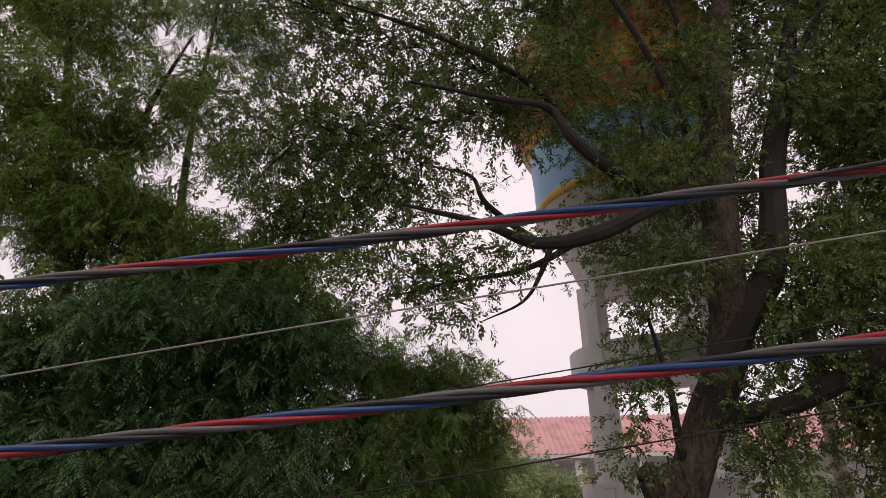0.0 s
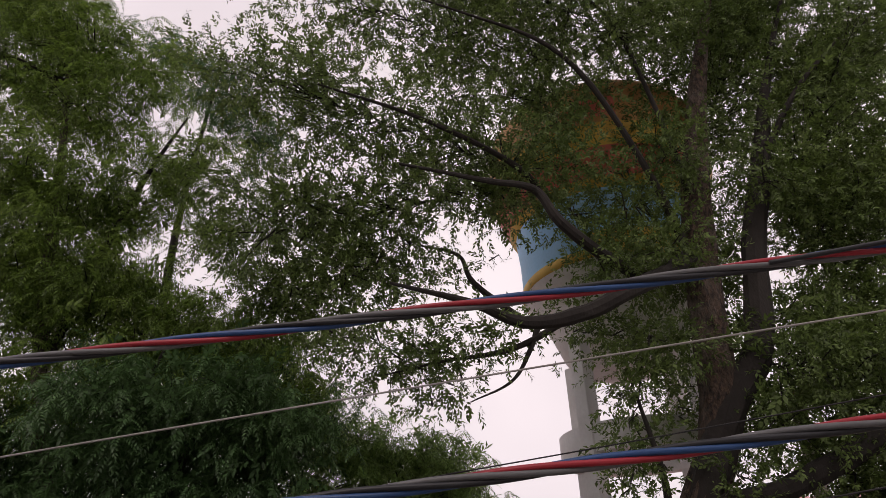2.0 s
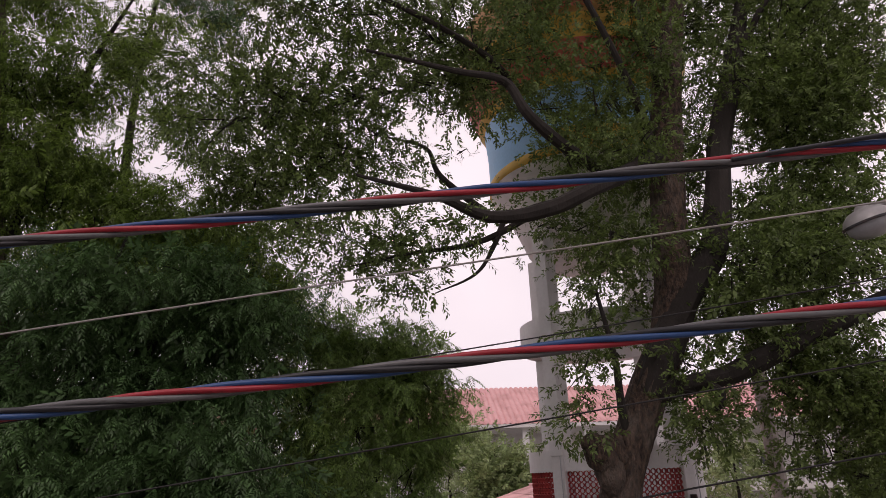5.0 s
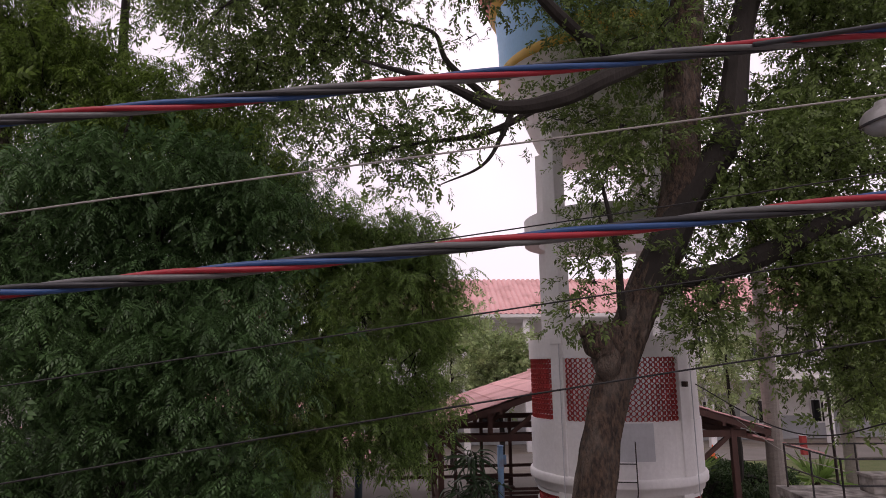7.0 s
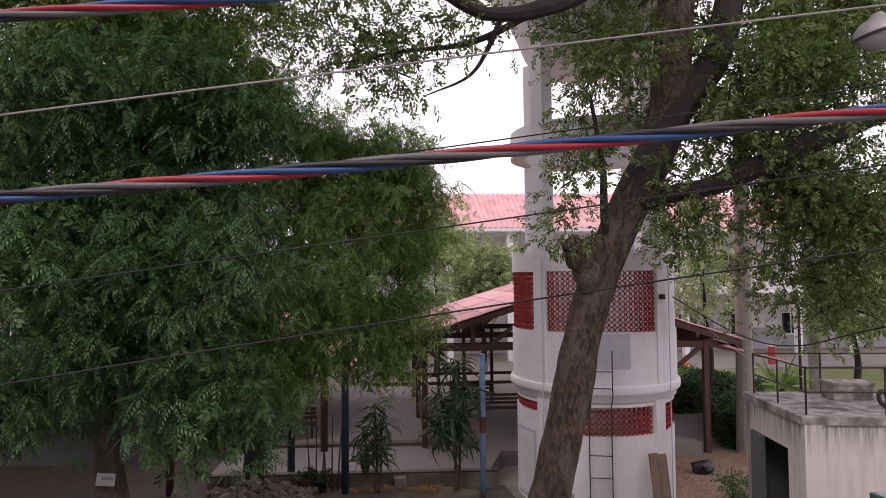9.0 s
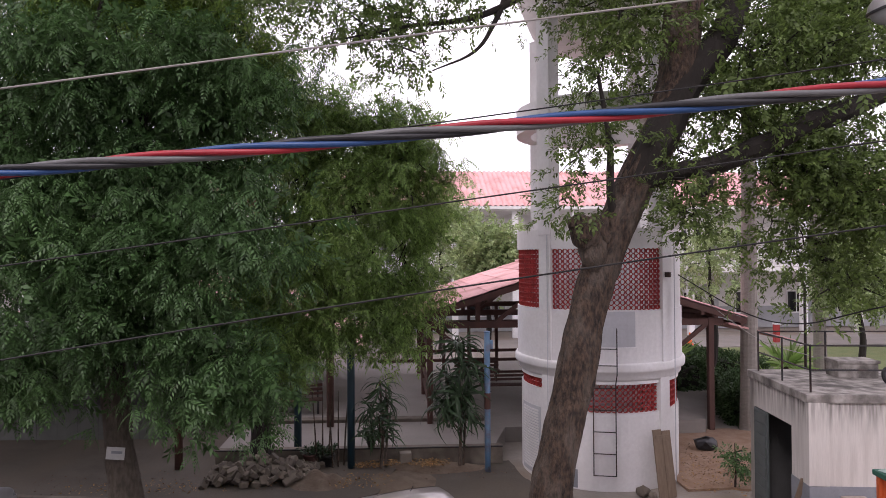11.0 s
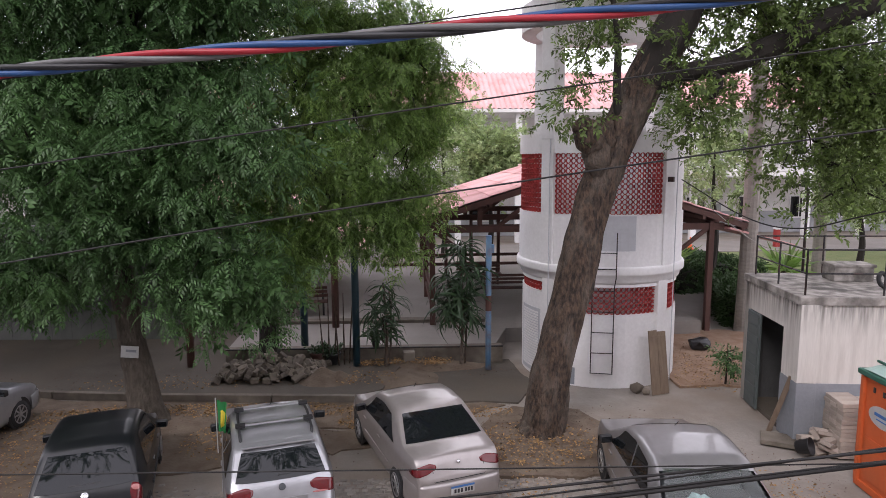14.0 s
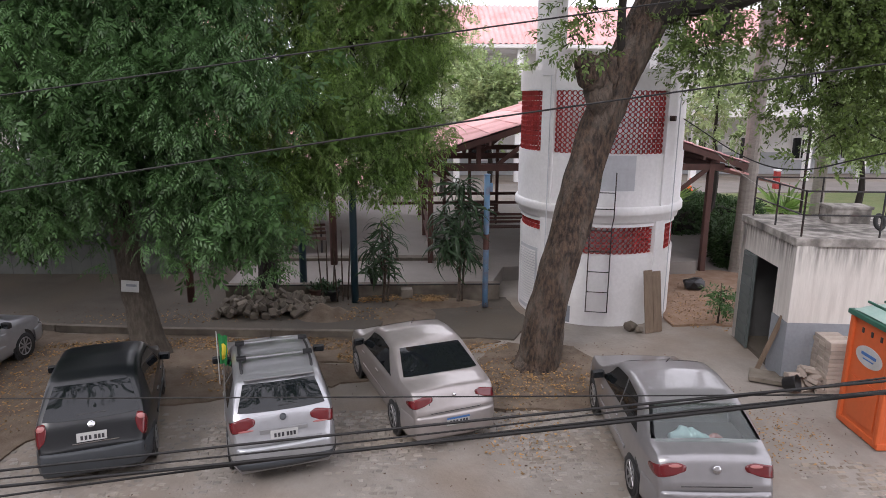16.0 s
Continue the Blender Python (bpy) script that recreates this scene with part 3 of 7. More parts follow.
def water_tower():
    t = thing("water_tower", (TX, TY, 0), "white round water tower with red pierced blocks and painted tank", "water tower", turn=FACE)
    t.matrix_world = t.matrix_world @ Matrix.Diagonal((1.07, 1.07, 1, 1))
    cols = (-36, 50, 144, 234)
    part("drum", ring_wall(1.68, 1.84, -0.1, 1.76, 0, 360), M_WHITE, t, "white painted lower drum")
    part("band", ring_wall(1.68, 1.84, 2.42, 2.6, 0, 360), M_WHITE, t)
    part("ledge", lathe([(1.7, 2.5), (1.85, 2.5), (1.9, 2.56), (1.915, 2.68), (1.985, 2.72), (1.995, 2.76), (1.995, 2.88), (1.975, 2.92), (1.75, 2.96)], 72), M_WHITE, t, "rounded white ledge", True)
    part("drum", ring_wall(1.76, 1.93, 2.92, 4.14, 0, 360), M_WHITE, t, "white painted upper drum")
    part("band", ring_wall(1.76, 1.93, 5.57, 6.04, 0, 360), M_WHITE, t)
    for i, a in enumerate(cols):
        b = cols[(i + 1) % 4] + (360 if i == 3 else 0)
        if i in (1, 2):
            # added white wall in place of far lattice; stands in for bright sky behind
            part("drum", ring_wall(1.76, 1.9, 4.14, 5.57, a + 5, b - 5), M_WHITE, t, "added white backing for the sky glare behind the lattice")
        else:
            part("lattice_panel", cobogo(1.88, 4.14, 5.57, a + 5, b - 5), M_RED, t, "red pierced block panel")
        part("lattice_panel", cobogo(1.78, 1.76 if i < 3 else 2.18, 2.42, a + 5, b - 5), M_RED, t, "red pierced block panel")
        if i == 3:
            part("drum", ring_wall(1.68, 1.84, 1.76, 2.18, a + 5, b - 5), M_WHITE, t)
        c = bmesh.new()
        r = radians(a)
        box(c, (1.71 * math.cos(r), 1.71 * math.sin(r), 1.36), (0.34, 0.34, 2.92), a, 0.015)
        part("pillar", c, M_WHITE, t)
        c = bmesh.new()
        box(c, (1.79 * math.cos(r), 1.79 * math.sin(r), 4.48), (0.34, 0.34, 3.14), a, 0.015)
        part("pillar", c, M_WHITE, t)
        c = bmesh.new()
        box(c, (1.8 * math.cos(r), 1.8 * math.sin(r), 8.7), (0.36, 0.36, 5.6), a, 0.02)
        part("pillar", c, M_WHITE, t)
        # joint line down each pillar
        part("conduit", tube(bmesh.new(), [((2.04) * math.cos(r + 0.07), 2.04 * math.sin(r + 0.07), z) for z in (0.1, 3.0, 5.9)], 0.011, 6), M_PALE, t, "thin grey conduit")
    part("ring_beam", ring_wall(1.58, 1.93, 8.55, 9.2, 0, 360), M_WHITE, t, "white ring beam")
    part("tank_bowl", lathe([(0.0, 10.9), (1.2, 10.95), (1.55, 11.3), (1.85, 12.1), (2.15, 12.7), (2.42, 13.1)], 64), M_PLASTER, t, "pale tapered tank underside", True)
    part("tank_trim", lathe([(2.42, 13.1), (2.46, 13.14), (2.46, 13.34), (2.43, 13.38)], 64), M_TANKYEL, t, "ochre painted band", True)
    part("tank_wall", lathe([(2.43, 13.38), (2.44, 14.3), (2.5, 15.05)], 64), M_TANKBLUE, t, "sky blue painted tank wall", True)
    part("tank_trim", lathe([(2.5, 15.05), (2.56, 15.12), (2.66, 15.3)], 64), M_TANKYEL, t, "pale yellow stripe", True)
    part("tank_flare", lathe([(2.66, 15.3), (2.84, 15.75), (2.95, 16.05)], 64), M_TANKRED, t, "faded red flare", True)
    part("tank_flare", lathe([(2.95, 16.05), (3.08, 16.4), (3.1, 16.7)], 64), M_TANKYEL, t, "ochre lip", True)
    part("tank_rim", lathe([(3.1, 16.7), (3.1, 18.0), (2.95, 18.3), (0, 18.9)], 64), M_TANKBRN, t, "brown and orange upper tank", True)
    # patches of painted decoration
    part("painted_patch", ring_wall(3.102, 3.112, 16.9, 17.6, -8, 14), M_TANKRED, t, "faded red painted patch")
    part("painted_patch", ring_wall(2.445, 2.47, 13.4, 13.8, -10, 45), M_TANKYEL, t, "ochre painted patch")
    # inspection panel, shutter door, plinth block
    part("panel", ring_wall(1.9, 1.936, 3.3, 4.12, -4, 24), M_PALE, t, "recessed grey panel")
    part("panel_frame", ring_wall(1.9, 1.95, 4.12, 4.15, -5, 25), M_WHITE, t)
    part("panel_frame", ring_wall(1.9, 1.95, 3.27, 3.3, -5, 25), M_WHITE, t)
    door = part("shutter_door", ring_wall(1.8, 1.855, 0.05, 1.72, -70, -44), M_PALE, t, "white louvred metal door")
    for k in range(22):
        part("slat", ring_wall(1.85, 1.868, 0.16 + k * 0.068, 0.205 + k * 0.068, -68, -46, 72), M_WHITE, door)
    part("plinth_patch", ring_wall(1.84, 1.852, 0.0, 0.42, -25, -14), M_SLATE, t, "grey painted plinth patch")
    # ladder
    for a in (-3, 11):
        r = radians(a)
        top = 3.75 if a > 0 else 3.3
        lower = [(1.93 * math.cos(r), 1.93 * math.sin(r), 0.35), (1.93 * math.cos(r), 1.93 * math.sin(r), 2.45), (2.07 * math.cos(r), 2.07 * math.sin(r), 2.7),
                 (2.07 * math.cos(r), 2.07 * math.sin(r), top)]
        part("ladder_rail", tube(bmesh.new(), lower, 0.014, 6), M_IRON, t, "thin black iron rail")
    for z in (0.36, 0.86, 1.36, 1.86, 2.36, 2.9, 3.28):
        rr = 1.94 if z < 2.5 else 2.07
        part("ladder_rung", tube(bmesh.new(), [(rr * math.cos(radians(a)), rr * math.sin(radians(a)), z) for a in (-3, 11)], 0.012, 6), M_IRON, t)
    part("wire_bracket", boxed((2.0 * math.cos(radians(48)), 2.0 * math.sin(radians(48)), 4.95), (0.18, 0.06, 0.12), 48, 0.01), M_IRON, t, "small iron cable bracket")


water_tower()


# ---- pavilion behind the tower ----
def pavilion():
    t = thing("pavilion", (5.4, 19.0, 0), "open timber pavilion with dark red posts and pink clay tiles", "pavilion")
    ridge, drop, half, deep = 5.15, 0.31, 5.3, 9.0
    for s in (-1, 1):
        wide = 5.2 if s < 0 else 5.4
        # tile strips running down the slope
        n = 42
        strip = bmesh.new()
        for k in range(n):
            y = deep * k / n
            pts = []
            for j in range(6):
                a = math.pi * j / 5
                pts.append((y + deep / n * (0.5 - 0.5 * math.cos(a)), 0.045 * math.sin(a)))
            for seg in range(6):
                x0, x1 = wide * seg / 6, wide * (seg + 1) / 6 + 0.04
                lift = 0.02
                row0 = [strip.verts.new((s * x0, p, ridge - drop * x0 + h)) for p, h in pts]
                row1 = [strip.verts.new((s * x1, p, ridge - drop * x1 + h + lift)) for p, h in pts]
                for q in range(5):
                    strip.faces.new((row0[q], row0[q + 1], row1[q + 1], row1[q]))
        bmesh.ops.remove_doubles(strip, verts=strip.verts, dist=0.002)
        part("tile_slope", strip, M_TILE, t, "pink clay tiles in rows")
        angle = math.degrees(math.atan(drop)) * s
        length = wide * math.hypot(1, drop)
        part("roof_boards", boxed((s * wide / 2, deep / 2, ridge - drop * wide / 2 - 0.05), (length, deep, 0.03), 0, 0, 0, angle), M_WOOD, t, "dark boards below the tiles")
        for y in (0.05, 1.8, 3.6, 5.4, 7.2, 8.9):
            part("rafter", boxed((s * wide / 2, y, ridge - drop * wide / 2 - 0.14), (length, 0.09, 0.15), 0, 0, 0, angle), M_WOOD, t)
        for x in (1.2, 2.6, 4.0, wide - 0.15):
            part("purlin", boxed((s * x, deep / 2, ridge - drop * x - 0.27), (0.09, deep, 0.12)), M_WOOD, t)
        for y in (0.25, 4.4, 8.6):
            px = s * 4.35
            part("post", boxed((px, y, 1.7), (0.17, 0.17, 3.5), 0, 0.01), M_WOOD, t, "dark red timber post")
            part("tie_beam", boxed((s * 2.3, y, 3.35), (4.9, 0.14, 0.2)), M_WOOD, t)
            part("brace", boxed((s * 3.85, y, 2.98), (1.1, 0.09, 0.12), 0, 0, 0, -38 * s), M_WOOD, t)
            part("brace", boxed((s * 1.6, y, 4.0), (1.9, 0.09, 0.12), 0, 0, 0, 38 * s), M_WOOD, t)
            part("king_post", boxed((s * 2.9, y, 3.75), (0.14, 0.1, 0.75)), M_WOOD, t)
        part("plate_beam", boxed((s * 4.35, 4.5, 3.4), (0.15, 8.6, 0.2)), M_WOOD, t)
    part("king_post", boxed((0, 0.25, 4.15), (0.15, 0.12, 1.7)), M_WOOD, t)
    part("ridge_cap", tube(bmesh.new(), [(0, -0.05, ridge + 0.03), (0, deep, ridge + 0.03)], 0.09, 8), M_TILE, t, "rounded ridge tiles")
    # waist rails on the street side and at the back
    for z in (0.95, 1.35, 2.6):
        part("rail", boxed((-2.9, 8.6, z), (6.4, 0.1, 0.12)), M_WOOD, t)
        part("rail", boxed((-4.35, 4.5, z), (0.1, 8.2, 0.12)), M_WOOD, t)
    for x in (-1.0, -2.2, -3.3):
        part("post", boxed((x, 8.6, 1.7), (0.13, 0.13, 3.4)), M_WOOD, t)
    # lower lean-to at the side
    part("lean_to", boxed((5.9, 3.5, 3.02), (2.2, 7.0, 0.06), 0, 0, 0, 15), M_TILE, t, "lower strip of clay tiles")
    return t


pav = pavilion()
side_pav = copy_thing(pav, pose(-7.9, 21.0, -0.25))
tagged(side_pav, "second open timber pavilion in deep shade behind the trees")


def bench(at, turn):
    t = thing("bench", at, "dark slatted bench on the pavilion floor", "bench", "pavilion benches", turn)
    for k in range(4):
        part("seat_slat", boxed((0, -0.18 + k * 0.12, 0.44), (1.8, 0.09, 0.03), 0, 0.005), M_WOOD, t)
    for k in range(3):
        part("back_slat", boxed((0, 0.26 + k * 0.02, 0.58 + k * 0.13), (1.8, 0.03, 0.09), 0, 0.005), M_WOOD, t)
    for x in (-0.75, 0.75):
        part("leg", boxed((x, 0.05, 0.21), (0.06, 0.42, 0.43)), M_IRON, t)
        part("back_post", boxed((x, 0.31, 0.62), (0.05, 0.05, 0.5)), M_IRON, t)


bench((3.9, 22.6, 0.42), 0)
bench((3.3, 25.6, 0.42), 0)
bench((-3.2, 20.8, 0.42), 8)


# ---- far building ----
def far_block(x0, x1, y, label):
    t = thing("school_building", (x0, y, 0), label, "building")
    w = x1 - x0
    part("wall", boxed((w / 2, 4.2, 4.3), (w, 0.3, 8.6)), M_PLASTER, t, "pale plaster wall")
    part("plinth", boxed((w / 2, 4.02, 0.8), (w, 0.08, 1.6)), M_FARGREY, t, "grey painted dado")
    part("gallery_floor", boxed((w / 2, 2.0, 4.42), (w, 4.2, 0.3)), M_PLASTER, t)
    part("soffit", boxed((w / 2, 2.0, 8.5), (w, 4.4, 0.16)), M_PLASTER, t)
    part("gutter", boxed((w / 2, -0.25, 8.6), (w + 0.4, 0.3, 0.22)), M_PLASTER, t)
    n = int(w / 4)
    for k in range(n + 1):
        x = w * k / n
        part("column", boxed((x, 0.1, 4.25), (0.38, 0.38, 8.5)), M_WHITE, t)
    part("hand_rail", boxed((w / 2, 0.05, 5.62), (w, 0.14, 0.1)), M_WHITE, t)
    part("hand_rail", boxed((w / 2, 0.05, 4.68), (w, 0.14, 0.1)), M_WHITE, t)
    bal = bmesh.new()
    for k in range(int(w / 0.3)):
        box(bal, (0.15 + k * 0.3, 0.05, 5.15), (0.1, 0.08, 0.9))
    part("balusters", bal, M_WHITE, t)
    for k in range(n):
        for z in (1.0, 5.6):
            x = w * (k + 0.5) / n
            win = part("window", boxed((x, 3.99, z + 0.9), (1.5, 0.1, 1.7)), M_WHITE, t, "louvred window")
            part("pane", boxed((x - 0.36, 3.93, z + 0.9), (0.62, 0.04, 1.5)), M_GLASSDARK, win)
            part("pane", boxed((x + 0.36, 3.93, z + 0.9), (0.62, 0.04, 1.5)), M_GLASSDARK, win)
            if k % 2 == 0:
                d = part("door", boxed((x + 1.5, 3.99, z + 0.1), (0.95, 0.08, 2.1)), M_FARGREY, t, "grey door")
                part("handle", boxed((x + 1.2, 3.93, z + 0.1), (0.05, 0.05, 0.15)), M_IRON, d)
    # corrugated clay roof
    roof = bmesh.new()
    m = int(w / 0.36)
    for k in range(m):
        xs = [(k + j / 4) * w / m for j in range(5)]
        hs = [0, 0.09, 0.12, 0.09, 0]
        for (y0, z0), (y1, z1) in (((-0.4, 8.65), (4.8, 11.6)), ((4.8, 11.6), (10, 8.65))):
            a = [roof.verts.new((x, y0, z0 + h)) for x, h in zip(xs, hs)]
            b = [roof.verts.new((x, y1, z1 + h)) for x, h in zip(xs, hs)]
            for j in range(4):
                roof.faces.new((a[j], a[j + 1], b[j + 1], b[j]))
    bmesh.ops.remove_doubles(roof, verts=roof.verts, dist=0.002)
    part("roof", roof, M_TILE, t, "long pink clay tile roof")
    part("back_wall", boxed((w / 2, 9.6, 4.3), (w, 0.3, 8.6)), M_PLASTER, t)
    for x in (0.15, w - 0.15):
        part("end_wall", boxed((x, 6.9, 4.3), (0.3, 5.2, 8.6)), M_PLASTER, t)


far_block(-4, 44, 42, "long pale two-storey building with pink tiled roof and galleries")
far_block(-46, -10, 40, "pale two-storey building with pink tiled roof behind the trees")


def air_conditioner(at):
    t = thing("air_conditioner", at, "white wall-mounted air conditioner unit", "air conditioner", "wall units")
    part("case", boxed((0, 0, 0), (0.95, 0.4, 0.75), 0, 0.03), M_WHITE, t)
    part("grille", lathe([(0.0, 0), (0.28, 0.0), (0.3, 0.02)], 20), M_FARGREY, t).matrix_local = pose(-0.12, -0.21, 0, 90)
    for x in (-0.3, 0.3):
        part("bracket", boxed((x, 0.2, -0.42), (0.05, 0.45, 0.08)), M_IRON, t)


air_conditioner((20.3, 45.75, 3.3))
air_conditioner((22.9, 45.75, 3.0))


# ---- trees ----
ROSETTE = rosette_template(3)
TWIG = twig_template()
TWIGBIG = twig_template(9, 0.5, 0.2, 0.09, 2)


def inner_leaves(tree, boughs, mat, density, seed):
    """The close older leaves in the middle of each bough."""
    core = [(a, b, r * 0.8, full) for a, b, r, full in boughs]
    rng = np.random.default_rng(seed)
    vs, qs, base = [], [], 0
    for a, b, r, full in core:
        n = int(density * full * (float(np.linalg.norm(np.array(b) - np.array(a))) + 1.3 * r) * r * 2)
        places, ways, _ = bough_places(a, b, r, n, rng, 0.3, 6)
        v, q = sprays(TWIGBIG, places, ways, rng.uniform(0.6, 1.0, n), rng)
        vs.append(v)
        qs.append(q + base)
        base += len(v)
    part("inner_leaves", arrays_mesh("inner_leaves", np.concatenate(vs), np.concatenate(qs), mat), mat, tree)


def neem_tree():
    t = thing("neem_tree", (0, 0, 0), "tall leafy tree with feathery leaves beside the kerb", "tree")
    part("trunk", limb([(-5.25, 13.35, -0.2, 0.5), (-5.33, 13.35, 0.25, 0.36), (-5.48, 13.35, 1.5, 0.29), (-5.6, 13.3, 3.0, 0.27), (-5.9, 13.25, 4.6, 0.25), (-6.6, 13.2, 6.2, 0.22),
                        (-7.6, 13.1, 8.0, 0.19), (-8.3, 12.8, 11, 0.15), (-8.8, 12.5, 15, 0.1), (-9.4, 12.2, 19, 0.04)], 20, 0.15, steps=12, ridge=0.06), M_BARKMID, t)
    for pts in (((-5.6, 13.3, 3.2, 0.16), (-4.9, 12.9, 4.6, 0.12), (-4.0, 12.4, 5.8, 0.06), (-2.8, 12.2, 6.2, 0.02)),
                ((-5.7, 13.3, 3.8, 0.15), (-5.2, 12.8, 6.0, 0.12), (-4.5, 12.3, 8.4, 0.08), (-3.2, 12.2, 9.2, 0.03)),
                ((-6.6, 13.2, 6.2, 0.13), (-6.2, 12.8, 8.0, 0.1), (-5.6, 12.3, 9.4, 0.05), (-5.2, 12.2, 10.6, 0.02)),
                ((-5.5, 13.3, 2.8, 0.1), (-5.2, 12.6, 3.6, 0.08), (-5.0, 12.0, 3.9, 0.05), (-5.0, 11.6, 4.1, 0.02)),
                ((-8.1, 12.9, 10, 0.1), (-7.4, 12.7, 12.5, 0.08), (-6.8, 12.8, 15, 0.06), (-6.2, 12.9, 16.8, 0.02))):
        part("limb", limb(pts, 8), M_BARKSHADE, t)
    lower = (((-4.6, 12.2, 4.2), (-5.7, 11.6, 4.25), 0.75, 0.9), ((-4.2, 12.0, 4.6), (-3.1, 12.0, 3.4), 0.9, 1),
             ((-5.0, 12.0, 5.1), (-6.4, 11.5, 5.8), 1.2, 1.1), ((-4.4, 11.8, 5.6), (-2.5, 12.0, 5.9), 1.18, 1),
             ((-4.5, 12.0, 8.5), (-6.2, 11.8, 9.2), 1.28, 1), ((-4.0, 12.0, 9.3), (-2.8, 12.3, 8.6), 1.1, 1),
             ((-2.6, 12.0, 3.0), (-4.1, 11.8, 2.9), 0.55, 0.9), ((-6.3, 12.4, 3.2), (-8.8, 12.8, 3.3), 0.5, 0.95), ((-4.0, 12.4, 2.8), (-2.8, 12.4, 2.7), 0.45, 0.8), ((-7.7, 13.2, 3.2), (-6.9, 13.4, 3.5), 0.9, 0.9), ((-9.8, 13.5, 3.0), (-8.5, 13.8, 3.3), 1.0, 0.9), ((-4.6, 14.6, 3.0), (-3.9, 14.9, 3.3), 0.65, 0.9), ((-4.3, 13.4, 6.9), (-8.2, 13.4, 7.2), 1.0, 0.7), ((-3.7, 13.6, 8.4), (-8.0, 13.8, 8.8), 1.0, 0.9), ((-6.6, 12.4, 6.7), (-8.2, 12.6, 7.4), 0.9, 0.9), ((-5.0, 12.2, 7.0), (-3.2, 12.4, 7.2), 1.1, 1),
             ((-7.2, 12.2, 6.9), (-9.4, 12.6, 6.2), 1.1, 0.9), ((-8.2, 12.6, 4.6), (-10.5, 13, 4.2), 1.0, 0.7), ((-6.8, 12.2, 3.5), (-8.4, 12.6, 3.3), 0.65, 0.5), ((-8.4, 12.2, 8.6), (-10.4, 12.4, 9.0), 1.1, 0.8), ((-9.0, 13.0, 8.0), (-7.0, 13.5, 7.4), 1.1, 0.9), ((-9.6, 13.2, 6.0), (-7.6, 13.4, 5.6), 0.9, 0.7))
    upper = (((-11.0, 12.2, 17.6), (-9.6, 12.5, 18.0), 1.57, 1), ((-8.9, 12.3, 16.7), (-7.7, 12.6, 17.1), 1.2, 1), ((-10.1, 12.2, 14.3), (-8.8, 12.5, 14.7), 1.5, 1),
             ((-8.3, 12.4, 13.6), (-7.3, 12.7, 14.0), 1.1, 0.9), ((-6.8, 12.6, 14.7), (-6.0, 12.9, 15.1), 0.8, 0.7), ((-9.6, 12.5, 11.9), (-8.3, 12.8, 12.3), 1.4, 1),
             ((-7.8, 12.8, 11.6), (-6.8, 13.1, 12.0), 1.2, 0.9), ((-5.2, 12.8, 13.3), (-4.6, 13.1, 13.7), 0.6, 0.6), ((-11.8, 12.0, 20.5), (-10.1, 12.3, 20.9), 1.8, 1),
             ((-9.5, 12.0, 18.6), (-8.3, 12.3, 19.0), 1.3, 1), ((-7.9, 12.4, 18.0), (-7.1, 12.7, 18.4), 0.8, 0.6), ((-6.4, 12.6, 10.6), (-5.4, 12.8, 10.9), 0.8, 0.8))
    upper += (((-6.5, 12.9, 15.6), (-5.7, 13.2, 16.0), 0.87, 0.7), ((-4.7, 12.9, 13.1), (-3.9, 13.2, 13.5), 0.83, 0.7), ((-7.2, 12.8, 14.0), (-6.5, 13.1, 14.4), 0.84, 0.8), ((-5.0, 13.0, 10.9), (-4.3, 13.3, 11.3), 0.74, 0.8), ((-8.3, 12.8, 10.8), (-7.2, 13.1, 11.2), 1.24, 0.9), ((-6.4, 13.0, 10.3), (-5.5, 13.3, 10.7), 0.96, 0.9), ((-8.5, 13.0, 9.3), (-7.5, 13.3, 9.7), 1.11, 1), ((-5.3, 13.0, 9.3), (-4.6, 13.3, 9.7), 0.82, 0.9), ((-3.7, 13.0, 9.8), (-3.1, 13.3, 10.2), 0.70, 0.8), ((-2.7, 13.0, 10.8), (-2.2, 13.3, 11.2), 0.51, 0.6), ((-9.7, 12.6, 12.8), (-8.8, 12.9, 13.2), 0.98, 0.9), ((-7.8, 12.8, 12.2), (-6.9, 13.1, 12.6), 1.03, 0.9))
    # lower leaves darker, upper lighter: the fall of light is in the two tones
    crown(t, lower, ROSETTE, M_LEAFA, 31, 11, clump=0.4, per=4, size=(0.75, 1.1), level=True, label="dense drooping feathery dark green leaves")
    inner_leaves(t, lower, M_LEAFA, 34, 17)
    inner_leaves(t, upper, M_LEAFTOP, 16, 18)
    crown(t, upper, ROSETTE, M_LEAFTOP, 23, 16, clump=0.4, per=4, size=(0.75, 1.1), level=True, label="yellow-green upper leaves, lightened as if lit from above")
    # boughs over the street, out of view, added to reflect in the car windows
    for pts in (((-9.2, 12.3, 17.5, 0.09), (-12.5, 10.5, 18.6, 0.08), (-12, 6, 19.5, 0.07), (-7, 3.5, 17.6, 0.05), (2, 3.2, 17.2, 0.02)), ((-12, 6, 19.5, 0.05), (-9, 3, 17, 0.03), (-6, 3, 16.2, 0.01))):
        part("limb", limb(pts, 8), M_BARKSHADE, t)
    crown(t, (((-7.5, 3.0, 15.8), (-3.5, 3.6, 16.8), 1.5, 0.7), ((-1.6, 3.0, 16.6), (2.6, 3.2, 16.8), 1.4, 0.6)), TWIGBIG, M_LEAFA, 45, 15, clump=0.4, per=12)


